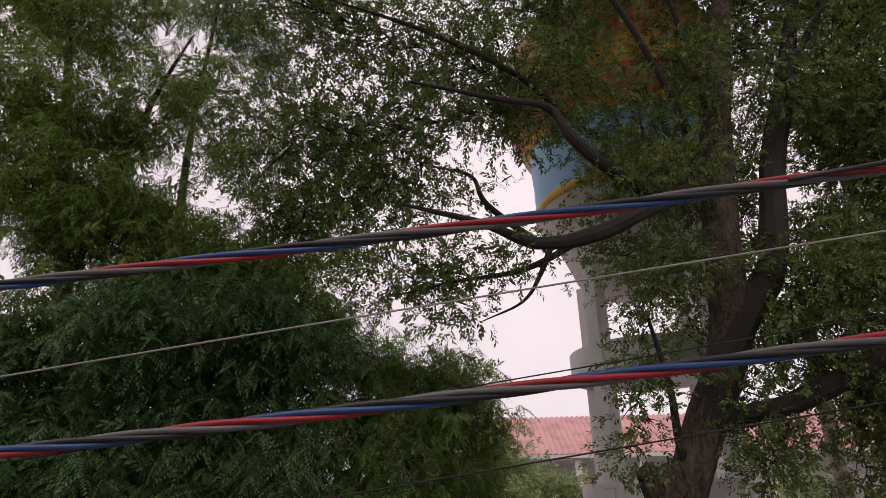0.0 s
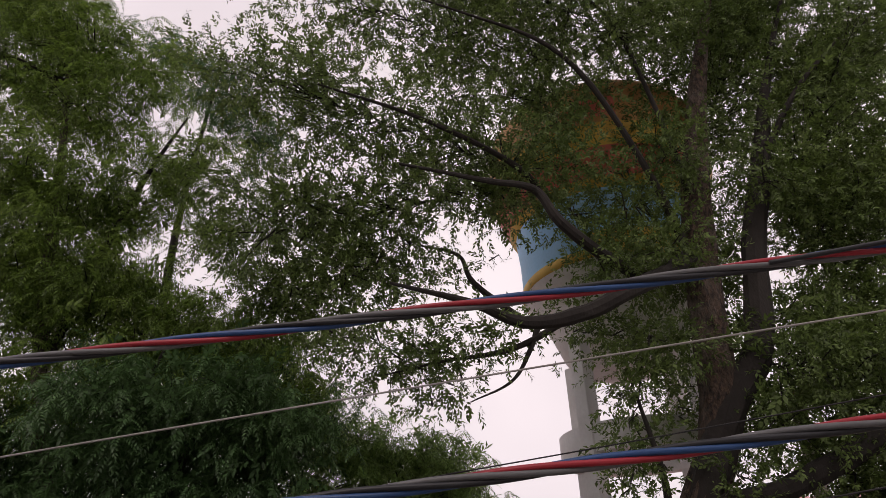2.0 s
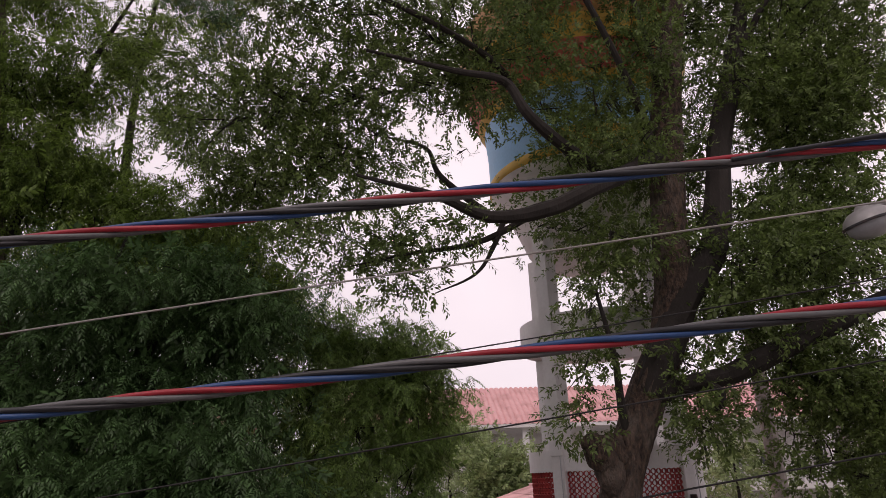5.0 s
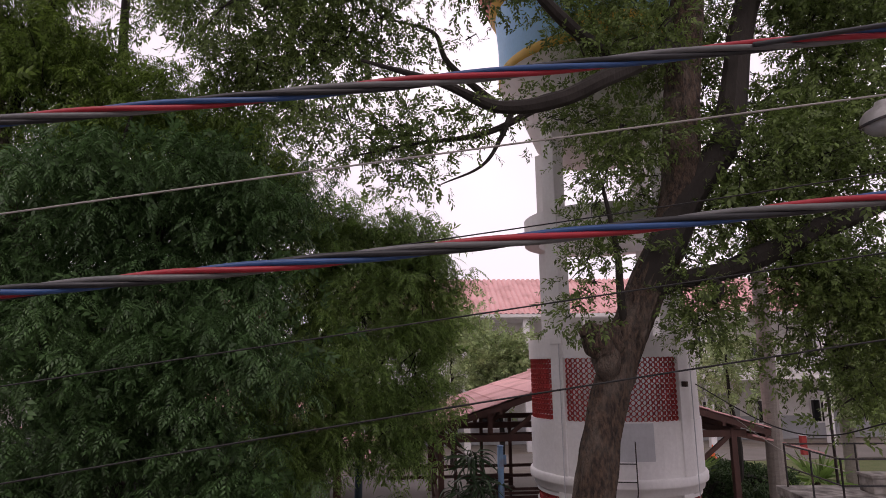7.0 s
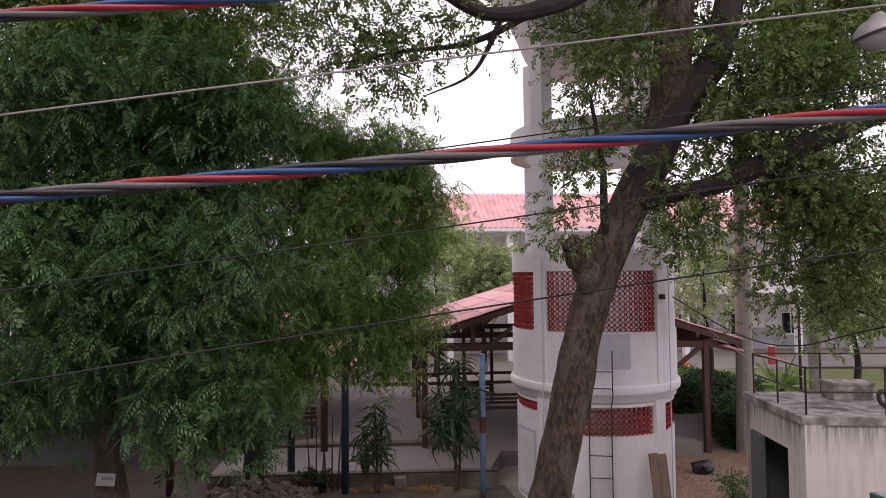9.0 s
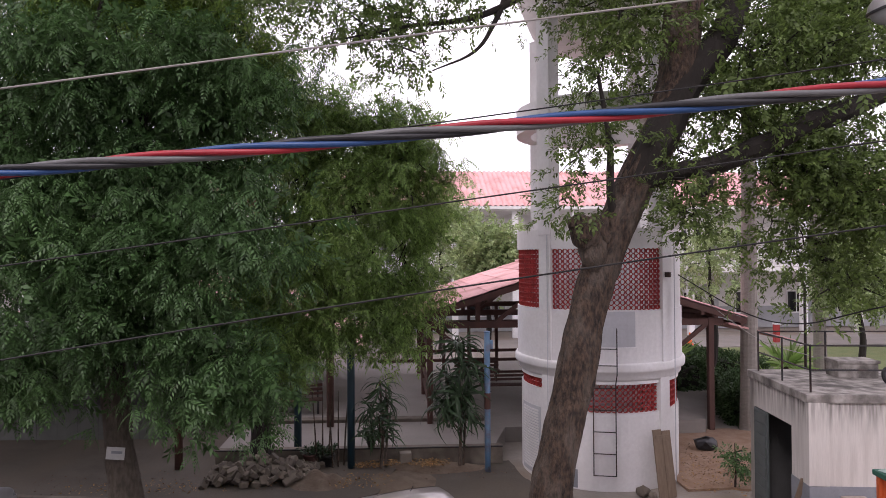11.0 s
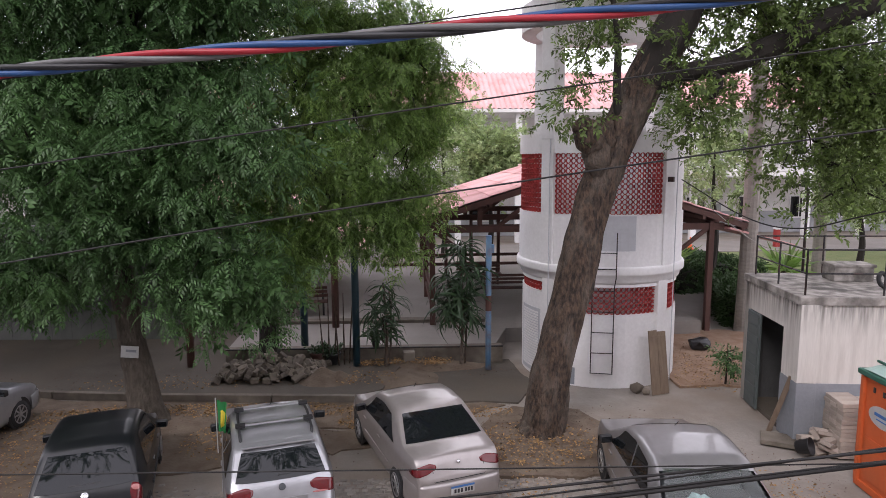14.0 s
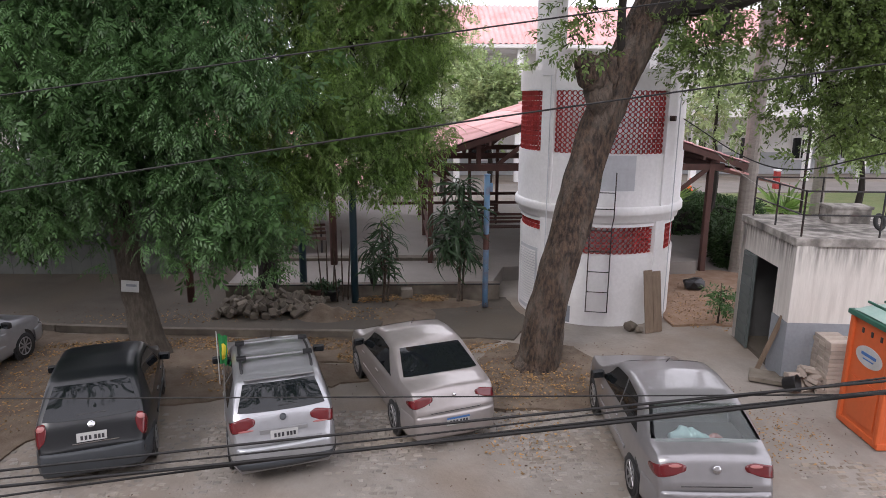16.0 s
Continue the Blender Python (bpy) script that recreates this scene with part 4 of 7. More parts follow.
def dome_tree():
    t = thing("shade_tree", (0, 0, 0), "dense dark green domed shade tree by the pavilion", "tree")
    part("trunk", limb([(-3.35, 16.4, 0.0, 0.3), (-3.3, 16.3, 1.6, 0.22), (-3.1, 16.1, 3.4, 0.19), (-2.4, 15.6, 5.5, 0.15), (-1.6, 15.2, 8.0, 0.07)], 10, 0.15), M_BARKSHADE, t)
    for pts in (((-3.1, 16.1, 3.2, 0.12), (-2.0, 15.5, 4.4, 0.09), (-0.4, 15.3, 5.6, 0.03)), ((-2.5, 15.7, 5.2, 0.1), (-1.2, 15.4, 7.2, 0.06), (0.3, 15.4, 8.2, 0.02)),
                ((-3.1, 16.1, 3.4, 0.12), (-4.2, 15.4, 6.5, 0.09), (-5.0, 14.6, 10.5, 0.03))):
        part("limb", limb(pts, 8), M_BARKSHADE, t)
    boughs = (((-1.7, 15.0, 8.9), (0.2, 15.5, 8.2), 0.95, 1), ((-2.6, 14.5, 7.9), (-0.9, 14.5, 6.6), 1.45, 1), ((0.3, 15.0, 7.9), (0.25, 15.2, 4.4), 0.85, 1.25),
              ((-2.5, 14.2, 5.6), (-1.1, 14.5, 4.6), 1.2, 1), ((-0.1, 15.3, 3.7), (0.3, 15.0, 3.2), 0.55, 1), ((-3.2, 14.3, 4.4), (-2.3, 14.3, 3.6), 0.8, 0.7),
              ((-6.1, 14.0, 11.2), (-3.5, 14.5, 10.7), 1.05, 1), ((-3.6, 14.4, 9.6), (-3.2, 14.5, 8.6), 1.1, 1), ((-4.2, 14.6, 6.8), (-3.6, 14.6, 5.4), 1.1, 0.8),
              ((-2.0, 14.6, 8.5), (-1.5, 14.9, 8.8), 0.6, 1), ((-0.9, 14.8, 8.0), (-0.3, 15.1, 8.3), 0.65, 1), ((-0.1, 15.2, 7.7), (0.4, 15.5, 8.0), 0.5, 1), ((0.2, 15.2, 7.0), (0.6, 15.5, 7.4), 0.5, 1),
              ((0.1, 15.0, 5.9), (0.7, 15.3, 6.3), 0.63, 1), ((-3.4, 14.4, 9.4), (-2.6, 14.7, 9.8), 0.86, 1), ((-0.3, 15.0, 4.0), (0.3, 15.3, 4.4), 0.7, 1), ((-2.2, 14.6, 3.5), (-1.4, 14.9, 3.9), 0.9, 1),
              ((-3.1, 14.2, 3.1), (-2.4, 14.5, 3.5), 0.8, 1))
    inner_leaves(t, boughs, M_LEAFB, 12, 19)
    crown(t, boughs, ROSETTE, M_LEAFB, 35, 12, clump=0.36, per=4, size=(0.7, 1.05), level=True, label="dense dark feathery leaves with an uneven edge")
    far = thing("tall_tree", (0, 0, 0), "thin-crowned tree seen above the shade trees", "tree")
    part("trunk", limb([(-8.5, 20, 0, 0.25), (-8.4, 19, 8, 0.2), (-8, 17.5, 16, 0.12), (-7.2, 16.4, 21, 0.04)], 8), M_BARKSHADE, far)
    crown(far, (((-9.2, 16.0, 22.4), (-5.7, 16.0, 20.0), 1.2, 0.6), ((-6.6, 16, 19.4), (-5.2, 16, 18.0), 0.9, 0.4)), ROSETTE, M_LEAFA, 28, 13, per=5, level=True)


def leaning_tree():
    t = thing("leaning_tree", (0, 0, 0), "huge leaning tree with rough bark and small olive leaves", "tree")
    part("trunk", limb([(2.8, 12.15, -0.35, 0.64), (2.86, 12.15, 0.0, 0.49), (2.91, 12.15, 0.35, 0.425), (3.08, 12.15, 1.56, 0.375), (3.44, 12.2, 2.94, 0.36), (3.77, 12.3, 4.36, 0.35),
                        (4.22, 12.4, 5.64, 0.355), (4.8, 12.5, 6.8, 0.37), (5.37, 12.5, 7.9, 0.37), (5.7, 12.5, 9.0, 0.37), (5.9, 12.5, 11.0, 0.36),
                        (6.3, 12.5, 13.8, 0.33), (7.1, 12.5, 17.2, 0.22), (8.3, 12.5, 21, 0.08)], 52, 0.08, steps=22, ridge=0.13), M_BARK, t, "rough grey-brown bark", True)
    # a knotted lump where a limb was cut, grown against the trunk
    knot = bmesh.new()
    for at, size, seed in (((3.6, 11.95, 5.82), (0.27, 0.25, 0.3), 1), ((3.52, 11.95, 6.02), (0.25, 0.22, 0.17), 4), ((3.8, 12.1, 5.5), (0.24, 0.24, 0.42), 7), ((3.95, 12.2, 5.85), (0.26, 0.24, 0.36), 9)):
        made = bmesh.ops.create_icosphere(knot, subdivisions=3, radius=1)["verts"]
        for v in made:
            k = 1 + 0.3 * noise.noise(v.co * 1.9 + Vector((seed, 0, 0))) + 0.13 * noise.noise(v.co * 5 + Vector((0, seed, 0)))
            v.co = Vector((v.co.x * size[0], v.co.y * size[1], v.co.z * size[2])) * k + Vector(at)
    part("burl", knot, M_BARK, t, "dark knotted lump of bark", True)
    limbs = (((4.75, 12.5, 6.7, 0.34), (5.35, 12.4, 7.9, 0.36), (5.9, 12.4, 8.9, 0.34), (6.76, 12.4, 10.1, 0.3), (7.28, 12.5, 12.3, 0.27), (8.04, 12.5, 14.6, 0.24), (9.2, 12.5, 18, 0.1), (10.6, 12.2, 21.5, 0.04)),
             ((4.7, 12.4, 6.75, 0.22), (5.31, 12.2, 7.0, 0.19), (6.23, 12.0, 7.17, 0.19), (6.85, 11.9, 7.41, 0.21), (7.74, 11.7, 7.82, 0.22), (8.49, 11.5, 8.11, 0.2), (9.4, 11.4, 8.5, 0.16), (11.0, 11.0, 9.2, 0.06)),
             ((5.5, 12.1, 7.05, 0.1), (5.8, 11.97, 7.02, 0.09), (6.05, 11.95, 6.87, 0.085), (6.02, 11.95, 6.65, 0.07), (5.82, 11.95, 6.5, 0.03)),
             ((6.05, 12.5, 12.4, 0.2), (5.2, 12.25, 11.75, 0.19), (4.15, 12.0, 11.15, 0.18), (3.06, 12.0, 10.65, 0.17), (1.89, 12.0, 10.5, 0.13), (0.73, 11.6, 10.8, 0.08), (-0.8, 11.5, 11.2, 0.03)),
             ((4.7, 12.1, 11.4, 0.14), (3.79, 11.95, 11.9, 0.14), (2.81, 11.6, 12.6, 0.12), (2.3, 11.5, 13.4, 0.09), (1.2, 11.0, 13.3, 0.06), (-0.6, 10.9, 13.7, 0.03)),
             ((2.7, 11.6, 12.7, 0.08), (2.0, 11.4, 13.9, 0.07), (-0.1, 11.0, 15.0, 0.05), (-2.4, 10.6, 15.7, 0.02)),
             ((5.95, 12.5, 11.5, 0.11), (5.0, 12.0, 14.5, 0.08), (3.4, 11.5, 17.4, 0.06), (0.8, 11.1, 18.6, 0.03), (-2.4, 11.0, 19.9, 0.02)),
             ((6.2, 12.5, 13.2, 0.09), (5.6, 11.8, 15.5, 0.06), (4.6, 11.3, 18.6, 0.05), (3.0, 11.1, 20.0, 0.02)),
             ((2.9, 12.0, 10.6, 0.08), (1.6, 11.9, 9.9, 0.06), (0.2, 11.7, 9.6, 0.03), (-1.0, 11.6, 9.3, 0.012)),
             ((2.2, 12.0, 10.5, 0.07), (1.9, 11.9, 9.8, 0.05), (1.5, 11.8, 9.2, 0.03), (0.7, 11.7, 8.8, 0.012)),
             ((1.9, 12.0, 10.5, 0.08), (0.9, 11.8, 11.3, 0.06), (0.6, 11.7, 11.9, 0.04), (-0.2, 11.6, 12.1, 0.02)),
             ((4.35, 12.4, 5.8, 0.09), (4.2, 12.2, 6.6, 0.08), (4.15, 12.1, 7.6, 0.06), (3.9, 12.0, 8.9, 0.03)),
             ((8.0, 12.5, 14.5, 0.1), (9.2, 12.0, 16.5, 0.07), (10.6, 11.6, 18, 0.03)),
             ((8.3, 12.5, 21, 0.08), (8.6, 12.5, 23, 0.05), (9.6, 12.5, 25, 0.02)))
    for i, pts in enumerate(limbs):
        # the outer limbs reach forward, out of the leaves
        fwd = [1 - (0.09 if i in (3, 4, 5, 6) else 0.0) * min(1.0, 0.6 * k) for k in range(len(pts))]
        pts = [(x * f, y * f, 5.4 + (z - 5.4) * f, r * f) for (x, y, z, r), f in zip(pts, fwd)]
        part("limb", limb(pts, 9, 0.15, i), M_BARKSHADE, t)
    upper = (((1.8, 11.3, 13.8), (-3.4, 10.5, 15.7), 1.37, 1), ((1.5, 11.3, 13.3), (-3.6, 11.5, 12.4), 1.05, 0.9), ((2.8, 11.5, 17.3), (-2.8, 11.0, 19.2), 1.3, 0.75),
             ((-0.4, 11.5, 12.1), (-2.2, 11.5, 11.2), 0.8, 0.9), ((1.6, 11.6, 10.3), (-0.9, 11.5, 9.5), 0.7, 0.4), ((-0.5, 11.6, 9.3), (-0.2, 11.9, 9.7), 0.43, 0.6), ((0.4, 11.6, 9.1), (0.8, 11.9, 9.5), 0.39, 0.55), ((-1.2, 11.6, 9.4), (-0.8, 11.9, 9.8), 0.44, 0.6), ((-0.1, 11.6, 8.6), (0.2, 11.9, 9.0), 0.34, 0.5), ((0.9, 11.6, 9.6), (-1.9, 11.6, 10.2), 0.6, 0.45), ((4.6, 11.3, 18.0), (6.5, 11.5, 20.0), 1.3, 0.9), ((2.5, 11.0, 21.0), (6.5, 11.3, 22.0), 1.3, 0.8), ((3.5, 11.4, 11.3), (5.2, 11.2, 11.9), 0.7, 0.55), ((3.6, 11.0, 18.4), (0.8, 11.0, 20.2), 1.5, 1),
             ((4.1, 13.5, 17.0), (6.5, 13.1, 18.9), 1.5, 0.6), ((4.95, 13.3, 15.05), (6.6, 13.1, 16.3), 1.1, 0.5), ((6.9, 13.7, 11.3), (7.9, 13.7, 14.6), 0.8, 0.6), ((-2.4, 12.5, 11.6), (-4.0, 13.0, 11.6), 0.9, 0.8), ((-2.8, 11.5, 13.2), (-5.2, 12.4, 14.4), 0.9, 0.7), ((7.6, 13.45, 16.6), (10.0, 13.45, 22.3), 1.8, 0.85),
             ((9.2, 12.6, 14.8), (12.4, 12.4, 20.4), 1.9, 0.75), ((9.6, 13.0, 12.9), (11.9, 12.7, 15.8), 1.7, 0.7))
    upper += (((3.5, 11.5, 11.6), (3.9, 11.8, 12.0), 0.48, 0.8), ((4.2, 11.5, 12.8), (4.9, 11.8, 13.2), 0.8, 0.8), ((2.9, 11.5, 13.9), (3.4, 11.8, 14.3), 0.6, 0.7), ((4.7, 11.6, 11.3), (5.2, 11.9, 11.7), 0.54, 0.7),
              ((2.6, 11.5, 15.1), (3.2, 11.8, 15.5), 0.7, 0.7), ((5.3, 11.4, 14.2), (6.0, 11.7, 14.6), 0.85, 0.7), ((7.6, 11.8, 13.7), (8.6, 12.1, 14.1), 1.0, 0.5))
    upper += (((-3.0, 11.3, 16.5), (-2.3, 11.6, 16.9), 0.80, 0.6), ((-1.0, 11.3, 14.2), (-0.4, 11.6, 14.6), 0.71, 0.6), ((-2.7, 11.4, 13.0), (-2.0, 11.7, 13.4), 0.79, 0.6), ((0.0, 11.3, 16.9), (0.8, 11.6, 17.3), 0.91, 0.6), ((-1.6, 11.5, 11.4), (-1.1, 11.8, 11.8), 0.65, 0.5), ((1.1, 11.2, 19.2), (2.0, 11.5, 19.6), 1.01, 0.7))
    upper += (((-3.1, 12.4, 11.3), (-2.5, 12.7, 11.7), 0.59, 0.5), ((-1.9, 12.4, 10.4), (-1.6, 12.7, 10.8), 0.43, 0.5), ((-1.1, 12.2, 11.1), (-0.6, 12.5, 11.5), 0.52, 0.45), ((-0.1, 12.0, 10.1), (0.2, 12.3, 10.5), 0.41, 0.4), ((-0.4, 12.0, 11.6), (0.1, 12.3, 12.0), 0.48, 0.45), ((-2.1, 12.2, 11.9), (-1.6, 12.5, 12.3), 0.59, 0.5))
    lower = (((8.1, 13.4, 11.2), (9.6, 13.3, 10.2), 1.1, 0.8), ((4.1, 11.8, 10.2), (5.1, 11.8, 9.6), 0.7, 0.6),
             ((3.54, 13.2, 13.8), (6.1, 12.95, 12.2), 1.1, 0.6), ((2.6, 13.2, 10.8), (5.6, 13.05, 10.4), 0.7, 0.6), ((5.4, 13.4, 10.3), (5.25, 13.7, 8.8), 0.6, 0.5), ((8.7, 13.2, 11.0), (10.4, 13.3, 11.3), 1.2, 0.6), ((10.0, 13.4, 13.7), (10.9, 13.2, 14.7), 1.2, 0.8), ((10.4, 13.2, 17.4), (13.0, 13.2, 19.4), 1.4, 0.8), ((8.0, 12.9, 19.6), (10.4, 12.9, 21.6), 1.2, 0.8), ((9.2, 13.3, 14.6), (10.6, 13.2, 11.8), 1.2, 0.9), ((8.7, 12.9, 10.2), (10.4, 12.7, 10.6), 0.9, 0.8), ((0.6, 11.6, 16.2), (3.4, 11.6, 16.0), 0.9, 0.7), ((4.1, 12.0, 9.5), (3.5, 12.0, 7.2), 0.5, 0.75), ((3.4, 11.9, 7.2), (3.25, 11.8, 6.2), 0.33, 0.7), ((5.4, 12.0, 7.7), (5.8, 12.0, 6.1), 0.5, 0.75),
             ((6.8, 12.0, 9.5), (9.0, 11.7, 9.1), 1.25, 1), ((7.6, 12.0, 7.4), (9.3, 11.3, 6.1), 1.0, 0.95), ((8.3, 12.5, 5.8), (9.6, 12.5, 4.7), 0.7, 0.7),
             ((7.5, 12.3, 6.9), (7.6, 12.4, 5.0), 0.45, 0.8), ((9.2, 12.2, 6.8), (9.6, 12.2, 5.0), 0.85, 1), ((8.4, 12.2, 5.6), (8.7, 12.3, 4.7), 0.6, 0.8), ((5.35, 12.0, 6.9), (5.75, 12.0, 5.6), 0.42, 0.9), ((6.2, 12.3, 8.4), (8.6, 12.0, 8.0), 0.9, 0.8), ((8.5, 12.0, 6.9), (10.5, 11.5, 7.6), 1.0, 0.8), ((7.2, 13.0, 7.4), (9.8, 12.6, 7.0), 0.9, 0.7))
    lower += (((6.0, 13.0, 7.9), (6.5, 13.3, 8.3), 0.52, 0.39), ((6.8, 13.0, 8.2), (7.4, 13.3, 8.6), 0.64, 0.39), ((6.5, 13.1, 8.9), (7.1, 13.4, 9.3), 0.64, 0.39), ((7.4, 13.0, 8.9), (8.0, 13.3, 9.3), 0.66, 0.39), ((5.9, 13.0, 7.2), (6.2, 13.3, 7.6), 0.36, 0.33), ((6.7, 12.8, 6.7), (7.1, 13.1, 7.1), 0.46, 0.39), ((8.1, 12.6, 6.9), (8.6, 12.9, 7.3), 0.64, 0.33), ((9.3, 12.6, 7.6), (9.8, 12.9, 8.0), 0.56, 0.33), ((3.6, 12.0, 9.0), (3.9, 12.3, 9.4), 0.32, 0.33), ((3.7, 12.0, 7.9), (4.0, 12.3, 8.3), 0.36, 0.33), ((3.5, 12.0, 6.8), (3.8, 12.3, 7.2), 0.31, 0.33), ((4.1, 12.0, 7.4), (4.4, 12.3, 7.8), 0.32, 0.33), ((3.1, 12.0, 6.2), (3.3, 12.3, 6.6), 0.22, 0.28), ((0.6, 11.6, 12.5), (1.1, 11.9, 12.9), 0.48, 0.22), ((1.0, 11.6, 11.5), (1.3, 11.9, 11.9), 0.33, 0.22), ((0.3, 11.6, 11.4), (0.7, 11.9, 11.8), 0.46, 0.25))
    inner_leaves(t, [b for b in upper + lower if b[0][0] > 6.4 and b[0][2] > 9], M_LEAFD, 24, 20)
    # unseen leaf mass above the view, added to shade the crown below
    inner_leaves(t, (((3.0, 11.5, 24.2), (8.0, 12.5, 25.4), 2.0, 1), ((8.5, 12.5, 25.0), (13.0, 12.5, 24.4), 2.1, 1), ((6.0, 15.0, 23.5), (11.0, 15.5, 24.0), 2.0, 0.9)), M_LEAFD, 20, 21)
    crown(t, upper + lower, TWIG, M_LEAFD, 130, 14, clump=0.27, per=15, size=(0.66, 1.22), label="small olive green leaves in loose sprays")


neem_tree()
dome_tree()
leaning_tree()


def background_tree(x, y, base, top, r, seed, label, mat=M_LEAFF, full=1.0):
    t = thing("garden_tree", (0, 0, 0), label, "tree")
    part("trunk", limb([(x, y, 0, 0.16), (x + 0.2, y, base * 0.6, 0.13), (x, y, base + 0.5, 0.08), (x, y, top - 0.6, 0.02)], 8), M_BARKSHADE, t)
    mid = (base + top) / 2
    crown(t, (((x - r * 0.5, y, mid - 0.3), (x + r * 0.5, y, mid - 0.2), (top - base) * 0.42, full), ((x - r * 0.2, y, mid + 0.5), (x + r * 0.3, y, mid + 0.6), (top - base) * 0.36, full)),
          TWIGBIG, mat, 60 if mat is M_LEAFF else 34, seed, clump=0.4, per=12)


background_tree(4.4, 31, 3.6, 7.4, 2.2, 21, "rounded light green garden tree before the building")
background_tree(2.6, 36, 5, 9.3, 1.8, 22, "pale green tree beside the long building", full=0.7)
background_tree(13.2, 26, 3.5, 7.2, 1.5, 23, "thin light green garden tree", full=0.35)
background_tree(20.5, 27, 2.6, 6.0, 2.2, 24, "light green bushy garden tree on the lawn", full=0.7)
background_tree(27, 33, 2.5, 8.0, 3.0, 25, "broad garden tree before the building", full=0.8)
background_tree(-14, 30, 3, 10, 4.0, 26, "broad dark tree behind the pavilion", M_LEAFB)
background_tree(-22, 27, 2, 11, 4.5, 27, "broad dark tree behind the pavilion", M_LEAFB)
background_tree(-3.5, 33, 2.5, 7.5, 2.6, 28, "leafy garden tree behind the pavilion", M_LEAFB)


def palm_trunk(x, y, h, r, lean, label):
    t = thing("palm_tree", (x, y, 0), label, "palm")
    part("trunk", limb([(0, 0, -0.1, r * 1.35), (0, 0, 0.6, r * 1.1), (lean * 0.4, 0, h * 0.4, r), (lean, 0, h, r * 0.85)], 14, 0.06), M_PALM, t)
    rng = np.random.default_rng(int(x * 10))
    v, q, base = [], [], 0
    for k in range(11):
        a = k * 2 * math.pi / 11 + 0.3
        rows = []
        for j in range(26):
            s = 0.15 + 0.85 * j / 25
            p = (lean + math.cos(a) * s * 2.6, math.sin(a) * s * 2.6, h + 1.3 * s - 2.3 * s * s)
            for side in (1, -1):
                rows.append((p, (math.cos(a) * 0.5 - side * math.sin(a), math.sin(a) * 0.5 + side * math.cos(a), -0.5), 0.55 * (1.1 - s * 0.5), 0.05, 0.3))
        fv, fq = leaf_quads(rows)
        v.append(fv)
        q.append(fq + base)
        base += len(fv)
    part("fronds", arrays_mesh("fronds", np.concatenate(v), np.concatenate(q), M_LEAFB), M_LEAFB, t)


palm_trunk(10.95, 19.2, 11, 0.24, 0.1, "tall smooth grey palm trunk behind the flat-roofed hut")
palm_trunk(19.4, 28, 12, 0.26, -0.2, "grey palm trunk standing on the far lawn")


# ---- cars ----
def shell_patch(tree, at, way, w, h, lift=0.007, n=10, m=7, power=4.0, slant=0.0):
    """A thin piece that follows a car's skin: a rounded shape seen along way, laid on the skin and closed round its edge."""
    way = Vector(way).normalized()
    up = Vector((0, 0, 1))
    side = way.cross(up).normalized()
    bm = bmesh.new()
    rows, low = [], []
    for j in range(m + 1):
        v = -1 + 2 * j / m
        row, under = [], []
        for i in range(n + 1):
            u = -1 + 2 * i / n
            f = (1 - abs(v) ** power * 0.3) if power else 1
            g = (1 - abs(u) ** power * 0.3) if power else 1
            p = Vector(at) + side * (u * f * w / 2) + up * (v * g * h / 2 + u * slant * w / 2)
            hit, normal, _, _ = tree.ray_cast(p - way * 2, way)
            if hit is None:
                hit, normal = p, -way
            row.append(bm.verts.new(hit + normal * lift))
            under.append(bm.verts.new(hit - normal * 0.01))
        rows.append(row)
        low.append(under)
    for a, b in zip(rows, rows[1:]):
        for i in range(n):
            bm.faces.new((a[i], a[i + 1], b[i + 1], b[i]))
    rim = rows[0] + [r[-1] for r in rows[1:]] + rows[-1][-2::-1] + [r[0] for r in rows[-2:0:-1]]
    rim_low = low[0] + [r[-1] for r in low[1:]] + low[-1][-2::-1] + [r[0] for r in low[-2:0:-1]]
    for k in range(len(rim)):
        q = (k + 1) % len(rim)
        bm.faces.new((rim[k], rim_low[k], rim_low[q], rim[q]))
    loose = [v for v in bm.verts if not v.link_faces]
    bmesh.ops.delete(bm, geom=loose, context="VERTS")
    bmesh.ops.recalc_face_normals(bm, faces=bm.faces)
    return bm


def lamps(parent, shape, x, z, w, h, splay=0.45, clear=None, slant=0.0, label="red tail lamp"):
    tree = BVHTree.FromBMesh(shape.shell())
    for s in (1, -1):
        way = (-s * splay, 1, 0)
        lamp = part("tail_lamp", shell_patch(tree, (s * x, 0.12, z), way, w, h, 0.009, slant=-s * slant), M_TAIL, parent, label, True)
        if clear:
            part("clear_lens", shell_patch(tree, (s * (x - clear[0]), 0.12, z + clear[1]), way, clear[2], clear[3], 0.013), M_TAILCLEAR, lamp, "", True)


